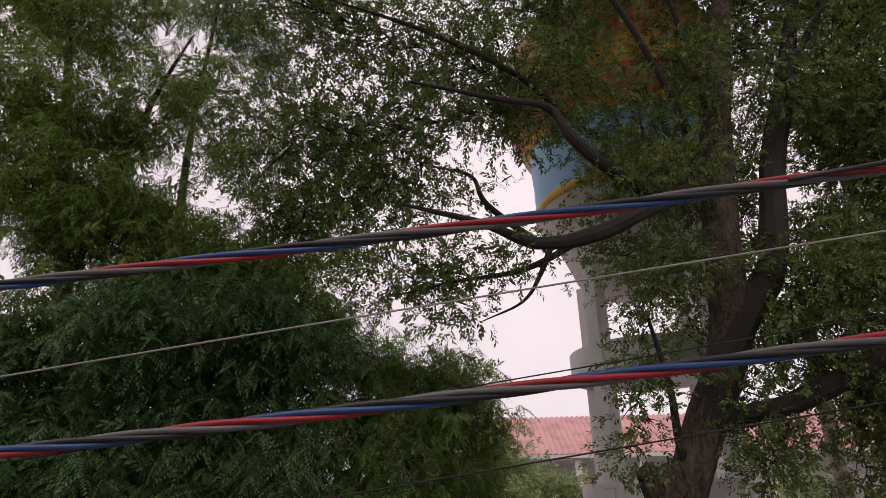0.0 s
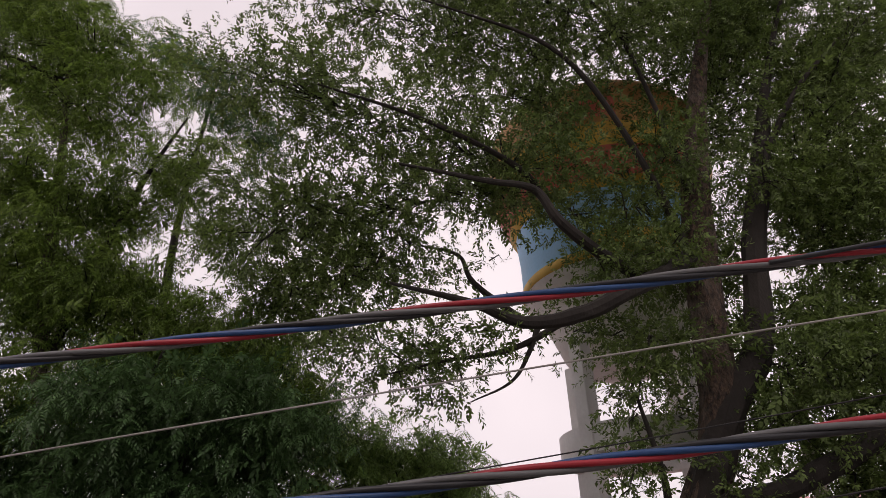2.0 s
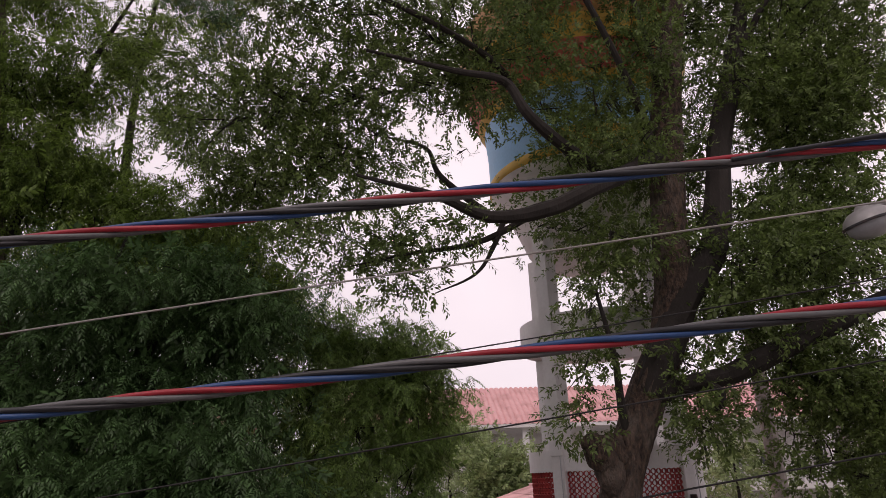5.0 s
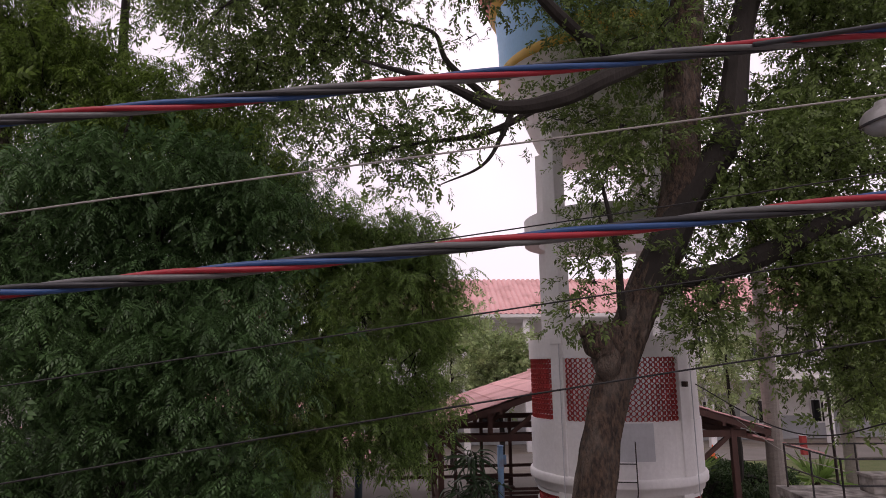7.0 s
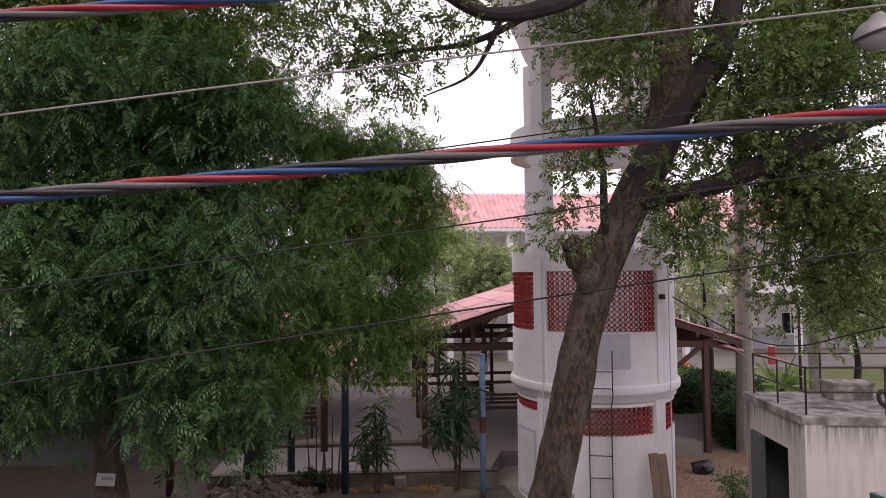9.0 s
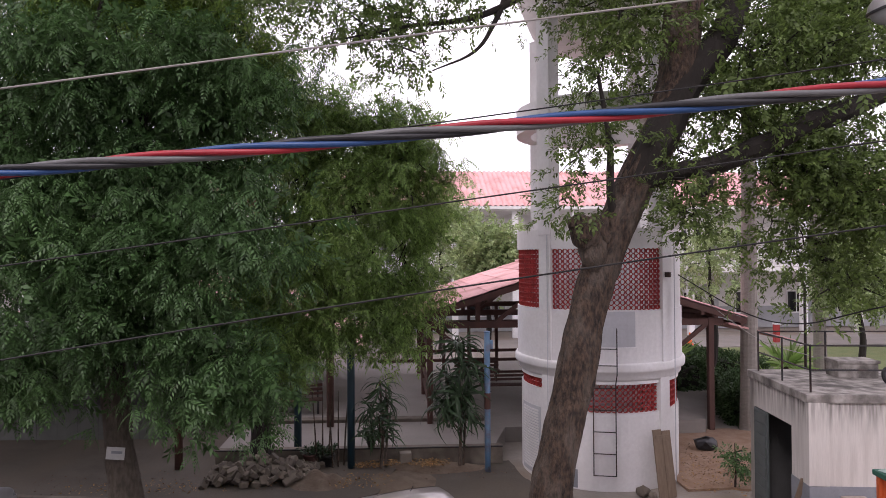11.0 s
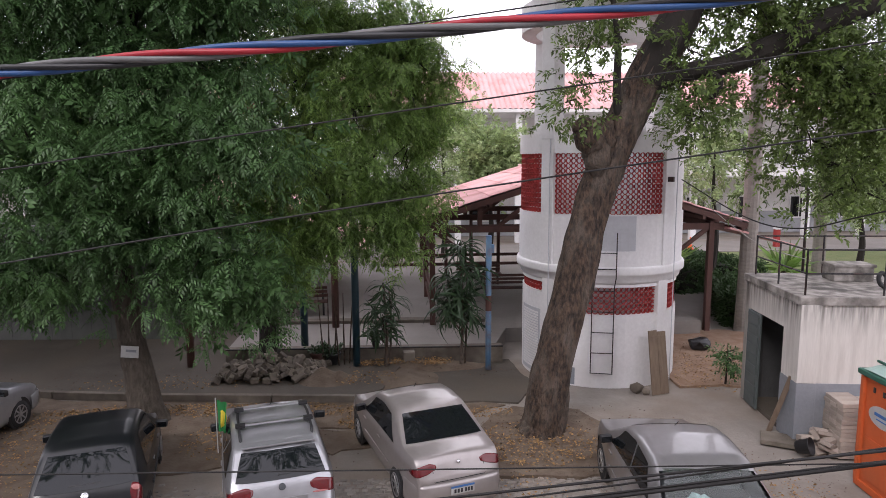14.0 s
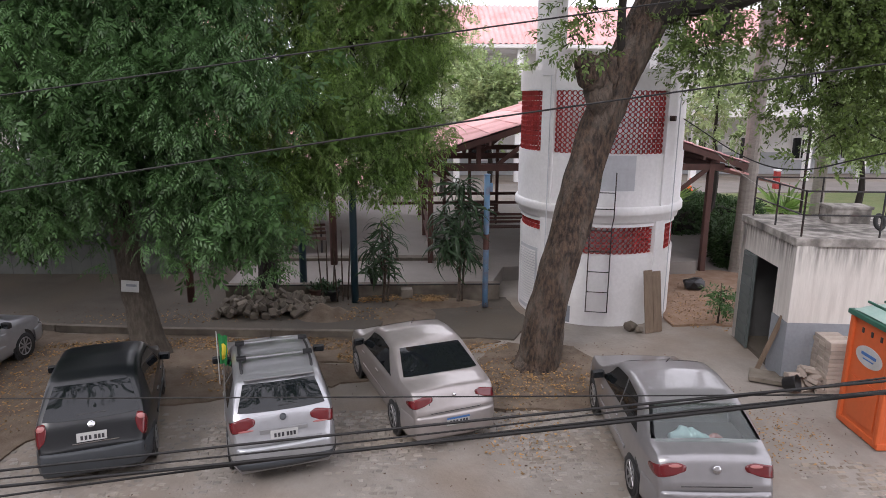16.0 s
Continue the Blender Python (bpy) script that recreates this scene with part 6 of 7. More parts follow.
# ---- flat-roofed hut ----
def hut():
    t = thing("hut", (7.5, 11.2, 0), "flat-roofed rendered hut with black mould streaks and a dark doorway", "hut", turn=-8)
    # local x runs along the street front, y along the side wall
    w, d, h = 6.0, 2.55, 2.72
    part("front_wall", boxed((w / 2, 0.1, 1.93), (w, 0.2, 1.58)), M_STAINED, t, "stained pale render")
    part("front_dado", boxed((w / 2, 0.09, 0.59), (w + 0.004, 0.21, 1.2)), M_SLATE, t, "blue-grey painted base")
    part("corner_pier", boxed((0.16, 0.07, 1.96), (0.36, 0.24, 1.52), 0, 0.01), M_STAINED, t, "stained corner pier")
    part("pier_dado", boxed((0.16, 0.07, 0.59), (0.364, 0.244, 1.21), 0, 0.01), M_SLATE, t, "blue-grey painted pier base")
    part("side_wall", boxed((0.1, 0.42, 1.93), (0.2, 0.46, 1.58)), M_STAINED, t)
    part("side_dado", boxed((0.09, 0.42, 0.59), (0.212, 0.46, 1.2)), M_SLATE, t)
    part("lintel", boxed((0.1, 1.6, 2.42), (0.2, 1.9, 0.6)), M_STAINED, t, "stained render over the doorway")
    part("side_wall", boxed((0.1, 2.42, 1.05), (0.2, 0.26, 2.15)), M_STAINED, t)
    part("back_wall", boxed((w / 2, d - 0.1, 1.36), (w, 0.2, 2.72)), M_STAINED, t)
    part("end_wall", boxed((w - 0.1, d / 2, 1.36), (0.2, d, 2.72)), M_STAINED, t)
    part("roof_slab", boxed((w / 2, d / 2, h + 0.06), (w + 0.1, d + 0.1, 0.16), 0, 0.015), M_ROOFSLAB, t, "mouldy concrete roof slab")
    part("floor_slab", boxed((w / 2, d / 2, 0.01), (w - 0.1, d - 0.1, 0.1)), M_WALK, t)
    # added dark sheets: the unlit room behind the doorway is put into their colour
    part("inner_partition", boxed((3.2, d / 2, 1.36), (0.12, d - 0.42, 2.66)), M_DARKWALL, t, "added dark partition for the shade inside")
    part("inner_lining", boxed((1.7, 0.23, 1.36), (2.9, 0.05, 2.66)), M_DARKWALL, t, "added dark lining for the shade inside")
    part("inner_lining", boxed((1.7, d - 0.23, 1.36), (2.9, 0.05, 2.66)), M_DARKWALL, t, "added dark lining for the shade inside")
    leaf = part("door_leaf", boxed((-0.02, 1.95, 1.06), (0.05, 0.62, 2.1), 0, 0.006), M_GREENDOOR, t, "grey-green panelled metal door, half open")
    for k in range(9):
        part("slat", boxed((-0.052, 1.95, 0.2 + k * 0.22), (0.012, 0.52, 0.17)), M_GREENDOOR, leaf)
    # guard rail on the roof
    for a, b in (((0.12, 0.15), (0.12, 2.4)), ((0.12, 0.15), (5.8, 0.15)), ((0.12, 2.4), (5.8, 2.4))):
        n = max(2, round(math.hypot(b[0] - a[0], b[1] - a[1]) / 1.3))
        for k in range(n + 1):
            x, y = a[0] + (b[0] - a[0]) * k / n, a[1] + (b[1] - a[1]) * k / n
            if k < n or b[0] > 1:
                part("rail_post", tube(bmesh.new(), [(x, y, h + 0.1), (x, y, h + 1.02)], 0.02, 6), M_IRON, t)
        for z in (1.0, 0.55) if a[1] < 1 else (1.0,):
            part("rail_bar", tube(bmesh.new(), [(a[0], a[1], h + z), (b[0], b[1], h + z)], 0.017, 6), M_IRON, t)


hut()


def roof_tank(at, size, turn):
    t = thing("roof_box", at, "grey concrete box on the mouldy hut roof", "concrete box", "roof boxes", turn)
    part("body", boxed((0, 0, size[2] / 2), size, 0, 0.02), M_ROOFSLAB, t)
    part("lid", boxed((0, 0, size[2] + 0.03), (size[0] + 0.05, size[1] + 0.05, 0.06), 0, 0.01), M_ROOFSLAB, t)


roof_tank((9.5, 12.75, 2.86), (0.8, 0.5, 0.3), -8)
tyre = thing("tyre_ring", (9.5, 11.75, 2.95), "small black rubber ring on the hut roof", "ring")
part("ring", lathe([(0.1, -0.03), (0.16, -0.03), (0.18, 0), (0.16, 0.03), (0.1, 0.03), (0.1, -0.03)], 20), M_TYRE, tyre, "", True).matrix_local = pose(0, 0, 0.09, 75, 0, 20)


# ---- orange site toilet ----
def toilet():
    t = thing("portable_toilet", (7.5, 8.6, 0), "orange plastic portable toilet with a grey-green roof", "portable toilet", turn=-5)
    part("body", boxed((0.6, 0.53, 1.0), (1.14, 1.06, 1.86), 0, 0.03), M_ORANGE, t, "orange plastic shell")
    part("base", boxed((0.6, 0.53, 0.05), (1.2, 1.1, 0.12), 0, 0.02), M_ORANGE, t)
    for y in (0.04, 1.02):
        part("corner_post", boxed((0.03, y, 1.0), (0.1, 0.1, 1.9), 0, 0.03), M_ORANGE, t)
    part("inset_panel", boxed((0.02, 0.53, 0.55), (0.02, 0.72, 0.7), 0, 0.008), M_ORANGE, t, "moulded side panel")
    part("roof_rim", boxed((0.6, 0.53, 1.94), (1.28, 1.2, 0.09), 0, 0.02), M_GREENRIM, t, "dark green roof rim")
    dome = bmesh.new()
    rows = []
    for i in range(9):
        u = -1 + i / 4
        rows.append([dome.verts.new((0.6 + 0.6 * u, 0.53 + 0.56 * (-1 + j / 4), 1.97 + 0.18 * (1 - u ** 4 * 0.8) * (1 - abs(-1 + j / 4) ** 4 * 0.8))) for j in range(9)])
    for a, b in zip(rows, rows[1:]):
        for j in range(8):
            dome.faces.new((a[j], b[j], b[j + 1], a[j + 1]))
    part("roof_dome", dome, M_GREENROOF, t, "translucent grey-green roof", True)
    for k in range(4):
        part("roof_rib", boxed((0.2 + k * 0.27, 0.53, 2.13), (0.04, 0.95, 0.04), 0, 0.012), M_GREENRIM, t)
    for y in (0.3, 0.53, 0.76):
        part("vent_hole", boxed((0.024, y, 1.72), (0.02, 0.05, 0.09), 0, 0.008), M_INK, t)
    lab = bmesh.new()
    ring = [lab.verts.new((0.022, 0.53 + 0.33 * math.cos(2 * math.pi * k / 32), 1.33 + 0.17 * math.sin(2 * math.pi * k / 32))) for k in range(32)]
    back = [lab.verts.new((0.032, v.co.y, v.co.z)) for v in ring]
    lab.faces.new(ring[::-1])
    for k in range(32):
        lab.faces.new((ring[k], ring[(k + 1) % 32], back[(k + 1) % 32], back[k]))
    sign = part("label", lab, M_LABEL, t, "white oval label with blue bars")
    part("bar", boxed((0.018, 0.53, 1.36), (0.008, 0.36, 0.05)), M_BLUEMARK, sign)
    part("bar", boxed((0.018, 0.53, 1.28), (0.008, 0.26, 0.018)), M_BLUEMARK, sign)


toilet()


# ---- small things by the hut ----
def brick_stack():
    rng = random.Random(4)
    t = thing("brick_stack", (8.15, 10.55, 0), "neat stack of pale paving bricks beside the hut wall", "brick stack", turn=-8)
    me = finish(boxed((0, 0, 0), (0.42, 0.2, 0.075), 0, 0.006), "brick", M_BRICK)
    for z in range(13):
        for i in range(2):
            for j in range(3):
                if z == 12 and (i, j) == (1, 2):
                    continue
                b = part("brick", me, M_BRICK, t)
                b.matrix_local = pose(i * 0.44 + rng.uniform(-0.012, 0.012), j * 0.215 + rng.uniform(-0.01, 0.01), 0.04 + z * 0.08, 0, 0, rng.uniform(-2, 2))
    p = thing("brick_heap", (7.72, 10.75, 0), "loose heap of pale bricks and offcuts", "brick heap")
    for k in range(16):
        b = part("brick", me, M_BRICK, p)
        b.matrix_local = pose(rng.uniform(-0.28, 0.3), rng.uniform(-0.2, 0.25), 0.05 + 0.06 * (k // 3), rng.uniform(-25, 60), rng.uniform(-25, 25), rng.uniform(0, 180)) @ Matrix.Diagonal((0.7, 1, 1, 1))


brick_stack()
solo("paving_slab", boxed((7.25, 11.25, 0.05), (0.62, 0.5, 0.09), -30, 0.01), M_KERB, "loose concrete slab on the ground", "slab")
solo("leaning_board", boxed((7.42, 11.55, 0.62), (0.09, 0.05, 1.3), -20, 0.006, 8, 14), M_PLANK, "narrow weathered board leaning by the doorway", "board")
pot = thing("bucket", (7.28, 10.72, 0.0), "black rubber bucket lying beside the slab", "bucket")
part("body", lathe([(0.0, 0.0), (0.11, 0.0), (0.15, 0.24), (0.165, 0.25), (0.15, 0.25), (0.12, 0.03), (0, 0.03)], 20), M_BLACKPLASTIC, pot, "", True).matrix_local = pose(0, 0, 0.15, 70, 0, 40)
pl = thing("plank_pair", (6.08, 13.98, 0), "weathered wide board leaning on the white tower", "board", turn=16)
part("plank", boxed((-0.13, 0.12, 0.72), (0.23, 0.035, 1.5), 0, 0.006, -9), M_PLANK, pl)
part("plank", boxed((0.11, 0.12, 0.7), (0.23, 0.035, 1.46), 0, 0.006, -9), M_PLANK, pl)
part("batten", boxed((0, 0.2, 1.3), (0.38, 0.03, 0.07), 0, 0.004, -9), M_PLANK, pl)


def boulder(name, at, size, mat, label, category, seed, group=""):
    bm = bmesh.new()
    bmesh.ops.create_icosphere(bm, subdivisions=2, radius=1)
    for v in bm.verts:
        v.co *= 1 + 0.28 * noise.noise(v.co * 1.7 + Vector((seed, 0, 0)))
        v.co = Vector((v.co.x * size[0], v.co.y * size[1], v.co.z * size[2])) + Vector(at)
    return solo(name, bm, mat, label, category, "", False, group)


boulder("stone", (5.55, 14.12, 0.1), (0.17, 0.13, 0.13), M_RUBBLE, "grey stone at the foot of the tower", "stone", 1)
boulder("stone", (5.72, 13.98, 0.06), (0.1, 0.09, 0.08), M_RUBBLE, "small grey stone by the weathered board", "stone", 5)
boulder("rubbish_bag", (8.6, 17.3, 0.16), (0.36, 0.24, 0.2), M_BAG, "full black plastic rubbish bag on the dirt", "rubbish bag", 3)


# rubble heap: blocks piled on the pavement
def rubble():
    t = thing("rubble_heap", (-3.15, 15.75, 0.13), "heap of broken grey concrete blocks on the pavement", "rubble heap")
    rng = random.Random(3)
    metas = [finish(boxed((0, 0, 0), s, 0, 0.02), "block", M_RUBBLE) for s in ((0.24, 0.17, 0.14), (0.2, 0.2, 0.12), (0.3, 0.16, 0.1))]
    for k in range(190):
        u, a = rng.uniform(-1, 1), rng.uniform(-1, 1)
        h = max(0, 0.55 * (1 - abs(u) ** 1.6) * (1 - 0.75 * abs(a)))
        b = part("block", metas[k % 3], M_RUBBLE, t)
        b.matrix_local = pose(u * 1.3, a * 0.62, 0.05 + h * rng.uniform(0.45, 1), rng.uniform(-60, 60), rng.uniform(-60, 60), rng.uniform(0, 180)) @ Matrix.Scale(rng.uniform(0.7, 1.15), 4)
    for x in (-0.42, -0.12):
        b = part("block", metas[1], M_RUBBLE, t)
        b.matrix_local = pose(x + 0.1, -0.62, 0.07, 0, 0, rng.uniform(-15, 15))


rubble()


def mound(at, rx, ry, h, mat, label, seed):
    bm = bmesh.new()
    n = 22
    grid = []
    for j in range(n + 1):
        row = []
        for i in range(n + 1):
            u, v = -1 + 2 * i / n, -1 + 2 * j / n
            d = min(1, math.hypot(u, v))
            z = h * (0.5 + 0.5 * math.cos(math.pi * d)) * (1 + 0.5 * noise.noise(Vector((u * 2.5 + seed, v * 2.5, 0))))
            row.append(bm.verts.new((at[0] + u * rx, at[1] + v * ry, at[2] + z - 0.01)))
        grid.append(row)
    for a, b in zip(grid, grid[1:]):
        for i in range(n):
            bm.faces.new((a[i], a[i + 1], b[i + 1], b[i]))
    return solo("soil_mound", bm, mat, label, "mound", "", True)


mound((-1.75, 15.25, 0.13), 0.8, 0.6, 0.3, M_DIRTGREY, "low mound of grey-brown sand on the pavement", 1)
mound((2.86, 12.1, 0.0), 0.85, 0.8, 0.12, M_DIRTGREY, "soil heaped round the roots of the leaning tree", 2)


mound((-0.1, 15.35, 0.0), 1.5, 1.7, 0.17, M_DIRTGREY, "trodden brown dirt sloping off the pavement", 3)
mound((0.7, 16.35, 0.0), 2.2, 0.55, 0.2, M_DIRTGREY, "brown dirt banked against the low step wall", 4)
solo("concrete_stub", boxed((0.26, 16.4, 0.25), (0.3, 0.24, 0.4), 4, 0.02), M_KERB, "short concrete stub before the step wall", "stub")


def flower_pot(at, r, h, mat, label):
    t = thing("flower_pot", at, label, "pot")
    part("body", lathe([(0, 0), (r * 0.7, 0), (r * 0.95, h * 0.6), (r, h * 0.85), (r * 1.06, h * 0.86), (r * 1.06, h), (r * 0.92, h), (r * 0.85, h * 0.8), (0, h * 0.78)], 20), mat, t, "", True)
    rng = np.random.default_rng(int(r * 1000))
    a = rng.uniform(0, 2 * math.pi, 26)
    v, q = sprays(TWIG, np.zeros((26, 3)) + (0, 0, h * 0.8), np.stack([np.cos(a), np.sin(a), rng.uniform(0.3, 1.6, 26)], 1), rng.uniform(0.7, 1.2, 26), rng)
    part("leaves", arrays_mesh("leaves", v, q, M_STRAP), M_STRAP, t, "small dark leaves")


flower_pot((-2.14, 16.44, 0.13), 0.17, 0.34, M_WOOD, "red-brown clay pot with a small plant by the wall")
flower_pot((-1.73, 16.5, 0.13), 0.2, 0.3, M_BAG, "black plastic pot with a small plant by the wall")
flower_pot((-0.63, 16.88, 0.46), 0.11, 0.2, M_IRON, "small dark pot on the low step wall")


# ---- posts, poles, saplings ----
def post(at, h, r, mat, label, lean=(0, 0)):
    t = thing("post", at, label, "post")
    part("shaft", tube(bmesh.new(), [(0, 0, -0.05), (lean[0] * 0.5, lean[1] * 0.5, h / 2), (lean[0], lean[1], h)], r, 12), mat, t, "", True)
    part("cap", lathe([(r * 1.05, 0), (r * 1.1, 0.03), (0, 0.05)], 12, at=(lean[0], lean[1], h)), mat, t)
    return t


p = post((2.3, 15.95, 0.1), 3.4, 0.075, M_BLUEPOLE, "weathered light blue steel pole with rust patches")
part("bracket", boxed((0.09, 0, 3.1), (0.1, 0.08, 0.22), 0, 0.01), M_BLUEPOLE, p)
part("rust_band", lathe([(0.078, 1.5), (0.079, 1.56), (0.079, 1.85), (0.078, 1.9)], 12), M_WOOD, p, "rusty patch")
post((-1.1, 16.3, 0.1), 3.6, 0.095, M_TEAL, "dark teal painted round post")
post((-2.55, 17.2, 0.35), 3.2, 0.1, M_TEAL, "dark teal painted round post")
post((-5.4, 16.6, 0.1), 3.0, 0.1, M_WOOD, "dark brown timber post under the trees")
post((-1.9, 19.2, 0.42), 3.0, 0.11, M_WOOD, "dark brown timber post of the pavilion")

def strap_template(length=0.75, width=0.05, parts=6):
    """One long leaf along +x that rises a little and then hangs."""
    v, q = [], []
    for k in range(parts + 1):
        s = k / parts
        w = width * 0.5 * (0.35 + 1.3 * s if s < 0.5 else 1.0) * (1.0 if s < 0.5 else 1.06 - (2 * s - 1) ** 2)
        x, z = length * (s - 0.32 * s ** 3), length * (0.42 * s - 0.95 * s * s)
        v += [(x, -w, z + w * 0.35), (x, 0, z), (x, w, z + w * 0.35)]
        if k:
            b = 3 * (k - 1)
            q += [(b, b + 1, b + 4, b + 3), (b + 1, b + 2, b + 5, b + 4)]
    return np.array(v, float), np.array(q, int)


STRAP = strap_template()


def dracaena(x, y, z, h, spread, seed, label, n=70):
    """A bare thin stem and a mop of long hanging leaves."""
    t = thing("dracaena", (0, 0, 0), label, "plant", "dracaena plants")
    part("stem", limb([(x, y, z, 0.045), (x + 0.04, y, z + h * 0.4, 0.035), (x - 0.03, y, z + h, 0.025)], 8), M_BARK, t)
    part("stem", limb([(x + 0.1, y + 0.05, z, 0.03), (x + 0.16, y, z + h * 0.5, 0.025), (x + 0.12, y, z + h * 0.9, 0.02)], 8), M_BARK, t)
    rng = np.random.default_rng(seed)
    # heads of leaves on short side stems
    heads = [(0.0, 0.0, 1.0), (-0.3 * spread, 0.1, 0.72), (0.22 * spread, -0.1, 0.8), (-0.05, -0.12, 0.6), (-0.28 * spread, 0.0, 0.5), (0.1, 0.1, 0.46)]
    for hx, hy, hz in heads[1:]:
        part("side_stem", limb([(x, y, z + h * (hz - 0.22), 0.022), (x + hx * 0.7, y + hy * 0.7, z + h * (hz - 0.13), 0.02), (x + hx, y + hy, z + h * hz, 0.016)], 6), M_BARK, t)
    who = rng.integers(0, len(heads), n)
    top = np.array(heads)[who]
    places = np.stack([x + top[:, 0] + rng.normal(0, 0.03, n), y + top[:, 1] + rng.normal(0, 0.03, n), z + h * top[:, 2] + rng.uniform(-0.28, 0.05, n)], 1)
    a = rng.uniform(0, 2 * math.pi, n)
    ways = np.stack([np.cos(a), np.sin(a), rng.uniform(-0.9, 0.7, n)], 1)
    v, q = sprays(STRAP, places, ways, rng.uniform(0.7, 1.2, n) * spread, rng)
    part("leaves", arrays_mesh("leaves", v, q, M_STRAP), M_STRAP, t, "long dark strap leaves")


dracaena(1.62, 16.2, 0.13, 3.2, 1.12, 31, "tall dracaena with drooping dark strap leaves", 330)
dracaena(-0.35, 16.2, 0.13, 2.2, 0.85, 32, "dracaena sapling with hanging strap leaves", 200)
bush = thing("shrub", (0, 0, 0), "small leafy green shrub in the dirt by the hut", "shrub")
part("stem", limb([(7.85, 14.4, 0.0, 0.03), (7.87, 14.4, 0.5, 0.02), (7.83, 14.38, 1.05, 0.008)], 6), M_BARK, bush)
crown(bush, (((7.85, 14.4, 0.45), (7.84, 14.4, 0.85), 0.22, 1),), TWIG, M_LEAFA, 330, 33, clump=0.1, per=10, size=(0.6, 1.0))
for k in range(6):
    sx = -1.95 + 0.13 * k
    st = thing("sapling", (sx, 16.35 + 0.08 * (k % 3), 0.13), "thin bare sapling stem against the step wall", "sapling", "thin stems")
    part("stem", limb([(0, 0, 0, 0.022), (0.05 * (k % 3 - 1), 0, 0.9, 0.018), (0.12 * (k % 3 - 1), 0.05, 1.9, 0.008)], 6), M_BARK, st)


# sign tied to the kerb tree
sg = thing("notice", (-5.42, 12.98, 1.62), "small weathered white notice tied to the trunk", "notice", turn=4)
part("board", boxed((0, 0, 0), (0.34, 0.02, 0.24), 0, 0.004, 0, 6), M_LABEL, sg)
part("bar", boxed((0.03, -0.013, 0.02), (0.2, 0.006, 0.05), 0, 0, 0, 6), M_SLATE, sg)


# porch of a low building behind the trees
pb = thing("porch_building", (-13.4, 20.0, 0), "low dark grey building with tiled dado and porch roof", "building", turn=-4)
part("wall", boxed((0, 0, 1.75), (13.5, 0.25, 3.7)), M_DARKWALL, pb, "dark grey wall")
part("dado", boxed((0, -0.14, 0.55), (13.5, 0.03, 1.1)), M_DADOTILE, pb, "tiled dado with the porch shade in its dull grey")
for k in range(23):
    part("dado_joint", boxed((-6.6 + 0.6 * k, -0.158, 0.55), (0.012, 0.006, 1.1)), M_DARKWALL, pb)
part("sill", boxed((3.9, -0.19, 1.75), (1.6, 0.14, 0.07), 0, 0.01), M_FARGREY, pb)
# slab hidden by leaves, set well forward to darken wall and pavement
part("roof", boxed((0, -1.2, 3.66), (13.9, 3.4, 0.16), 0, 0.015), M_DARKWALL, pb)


# ---- hedges and garden plants ----
def hedge(cx, cy, sx, sy, h, seed, label, turn=0.0):
    t = thing("hedge", (cx, cy, 0), label, "hedge", "clipped hedges", turn)
    rng = np.random.default_rng(seed)
    n = int(200 * (sx * sy + (sx + sy) * h))
    p = rng.uniform(-0.5, 0.5, (n, 3))
    ax = rng.integers(0, 3, n)
    p[np.arange(n), ax] = np.sign(p[np.arange(n), ax]) * rng.uniform(0.42, 0.52, n)
    p[:, 2] += 0.5
    ways = p - (0, 0, 0.4) + rng.normal(0, 0.3, p.shape)
    v, q = sprays(TWIG, p * (sx, sy, h), ways, rng.uniform(0.9, 1.3, n), rng)
    part("leaves", arrays_mesh("leaves", v, q, M_HEDGE), M_HEDGE, t)
    part("woody_core", boxed((0, 0, h * 0.45), (sx * 0.86, sy * 0.86, h * 0.9), 0, 0.05), M_BARKSHADE, t, "dark woody inside")


hedge(10.9, 25.4, 3.0, 1.1, 1.0, 41, "low clipped green hedge by the path", 4)
hedge(12.1, 21.6, 1.2, 4.4, 0.85, 42, "low clipped dark hedge along the path", -22)
hedge(14.2, 27.5, 1.0, 4.0, 0.9, 43, "low clipped hedge before the lawn", 20)

ARCH = leaf_quads([((0, 0, 0), (1, 0, 0.9), 1.0, 0.12, 0.75)])


def cycad(x, y, z, n, size, seed, label):
    t = thing("garden_plant", (x, y, z), label, "plant", "garden plants")
    rng = np.random.default_rng(seed)
    a = rng.uniform(0, 2 * math.pi, n)
    ways = np.stack([np.cos(a), np.sin(a), rng.uniform(-0.1, 1.2, n)], 1)
    v, q = sprays(ARCH, np.zeros((n, 3)) + (0, 0, 0.25), ways, rng.uniform(0.6, 1.1, n) * size, rng)
    part("leaves", arrays_mesh("leaves", v, q, M_LEAFB), M_LEAFB, t, "long arching leaves")
    part("stump", lathe([(0.12, -0.05), (0.14, 0.15), (0.08, 0.35), (0, 0.36)], 10), M_BARK, t)


cycad(11.6, 26.6, 0.6, 70, 1.3, 51, "spiky green garden plant behind the hedge")
cycad(12.9, 20.3, 0.4, 50, 1.0, 52, "broad-leaved green garden plant by the path")
cycad(13.6, 22.8, 0.4, 50, 1.1, 53, "broad-leaved green garden plant by the path")
cycad(17.5, 27.6, 0.1, 60, 1.6, 54, "spiky plant on the far lawn")


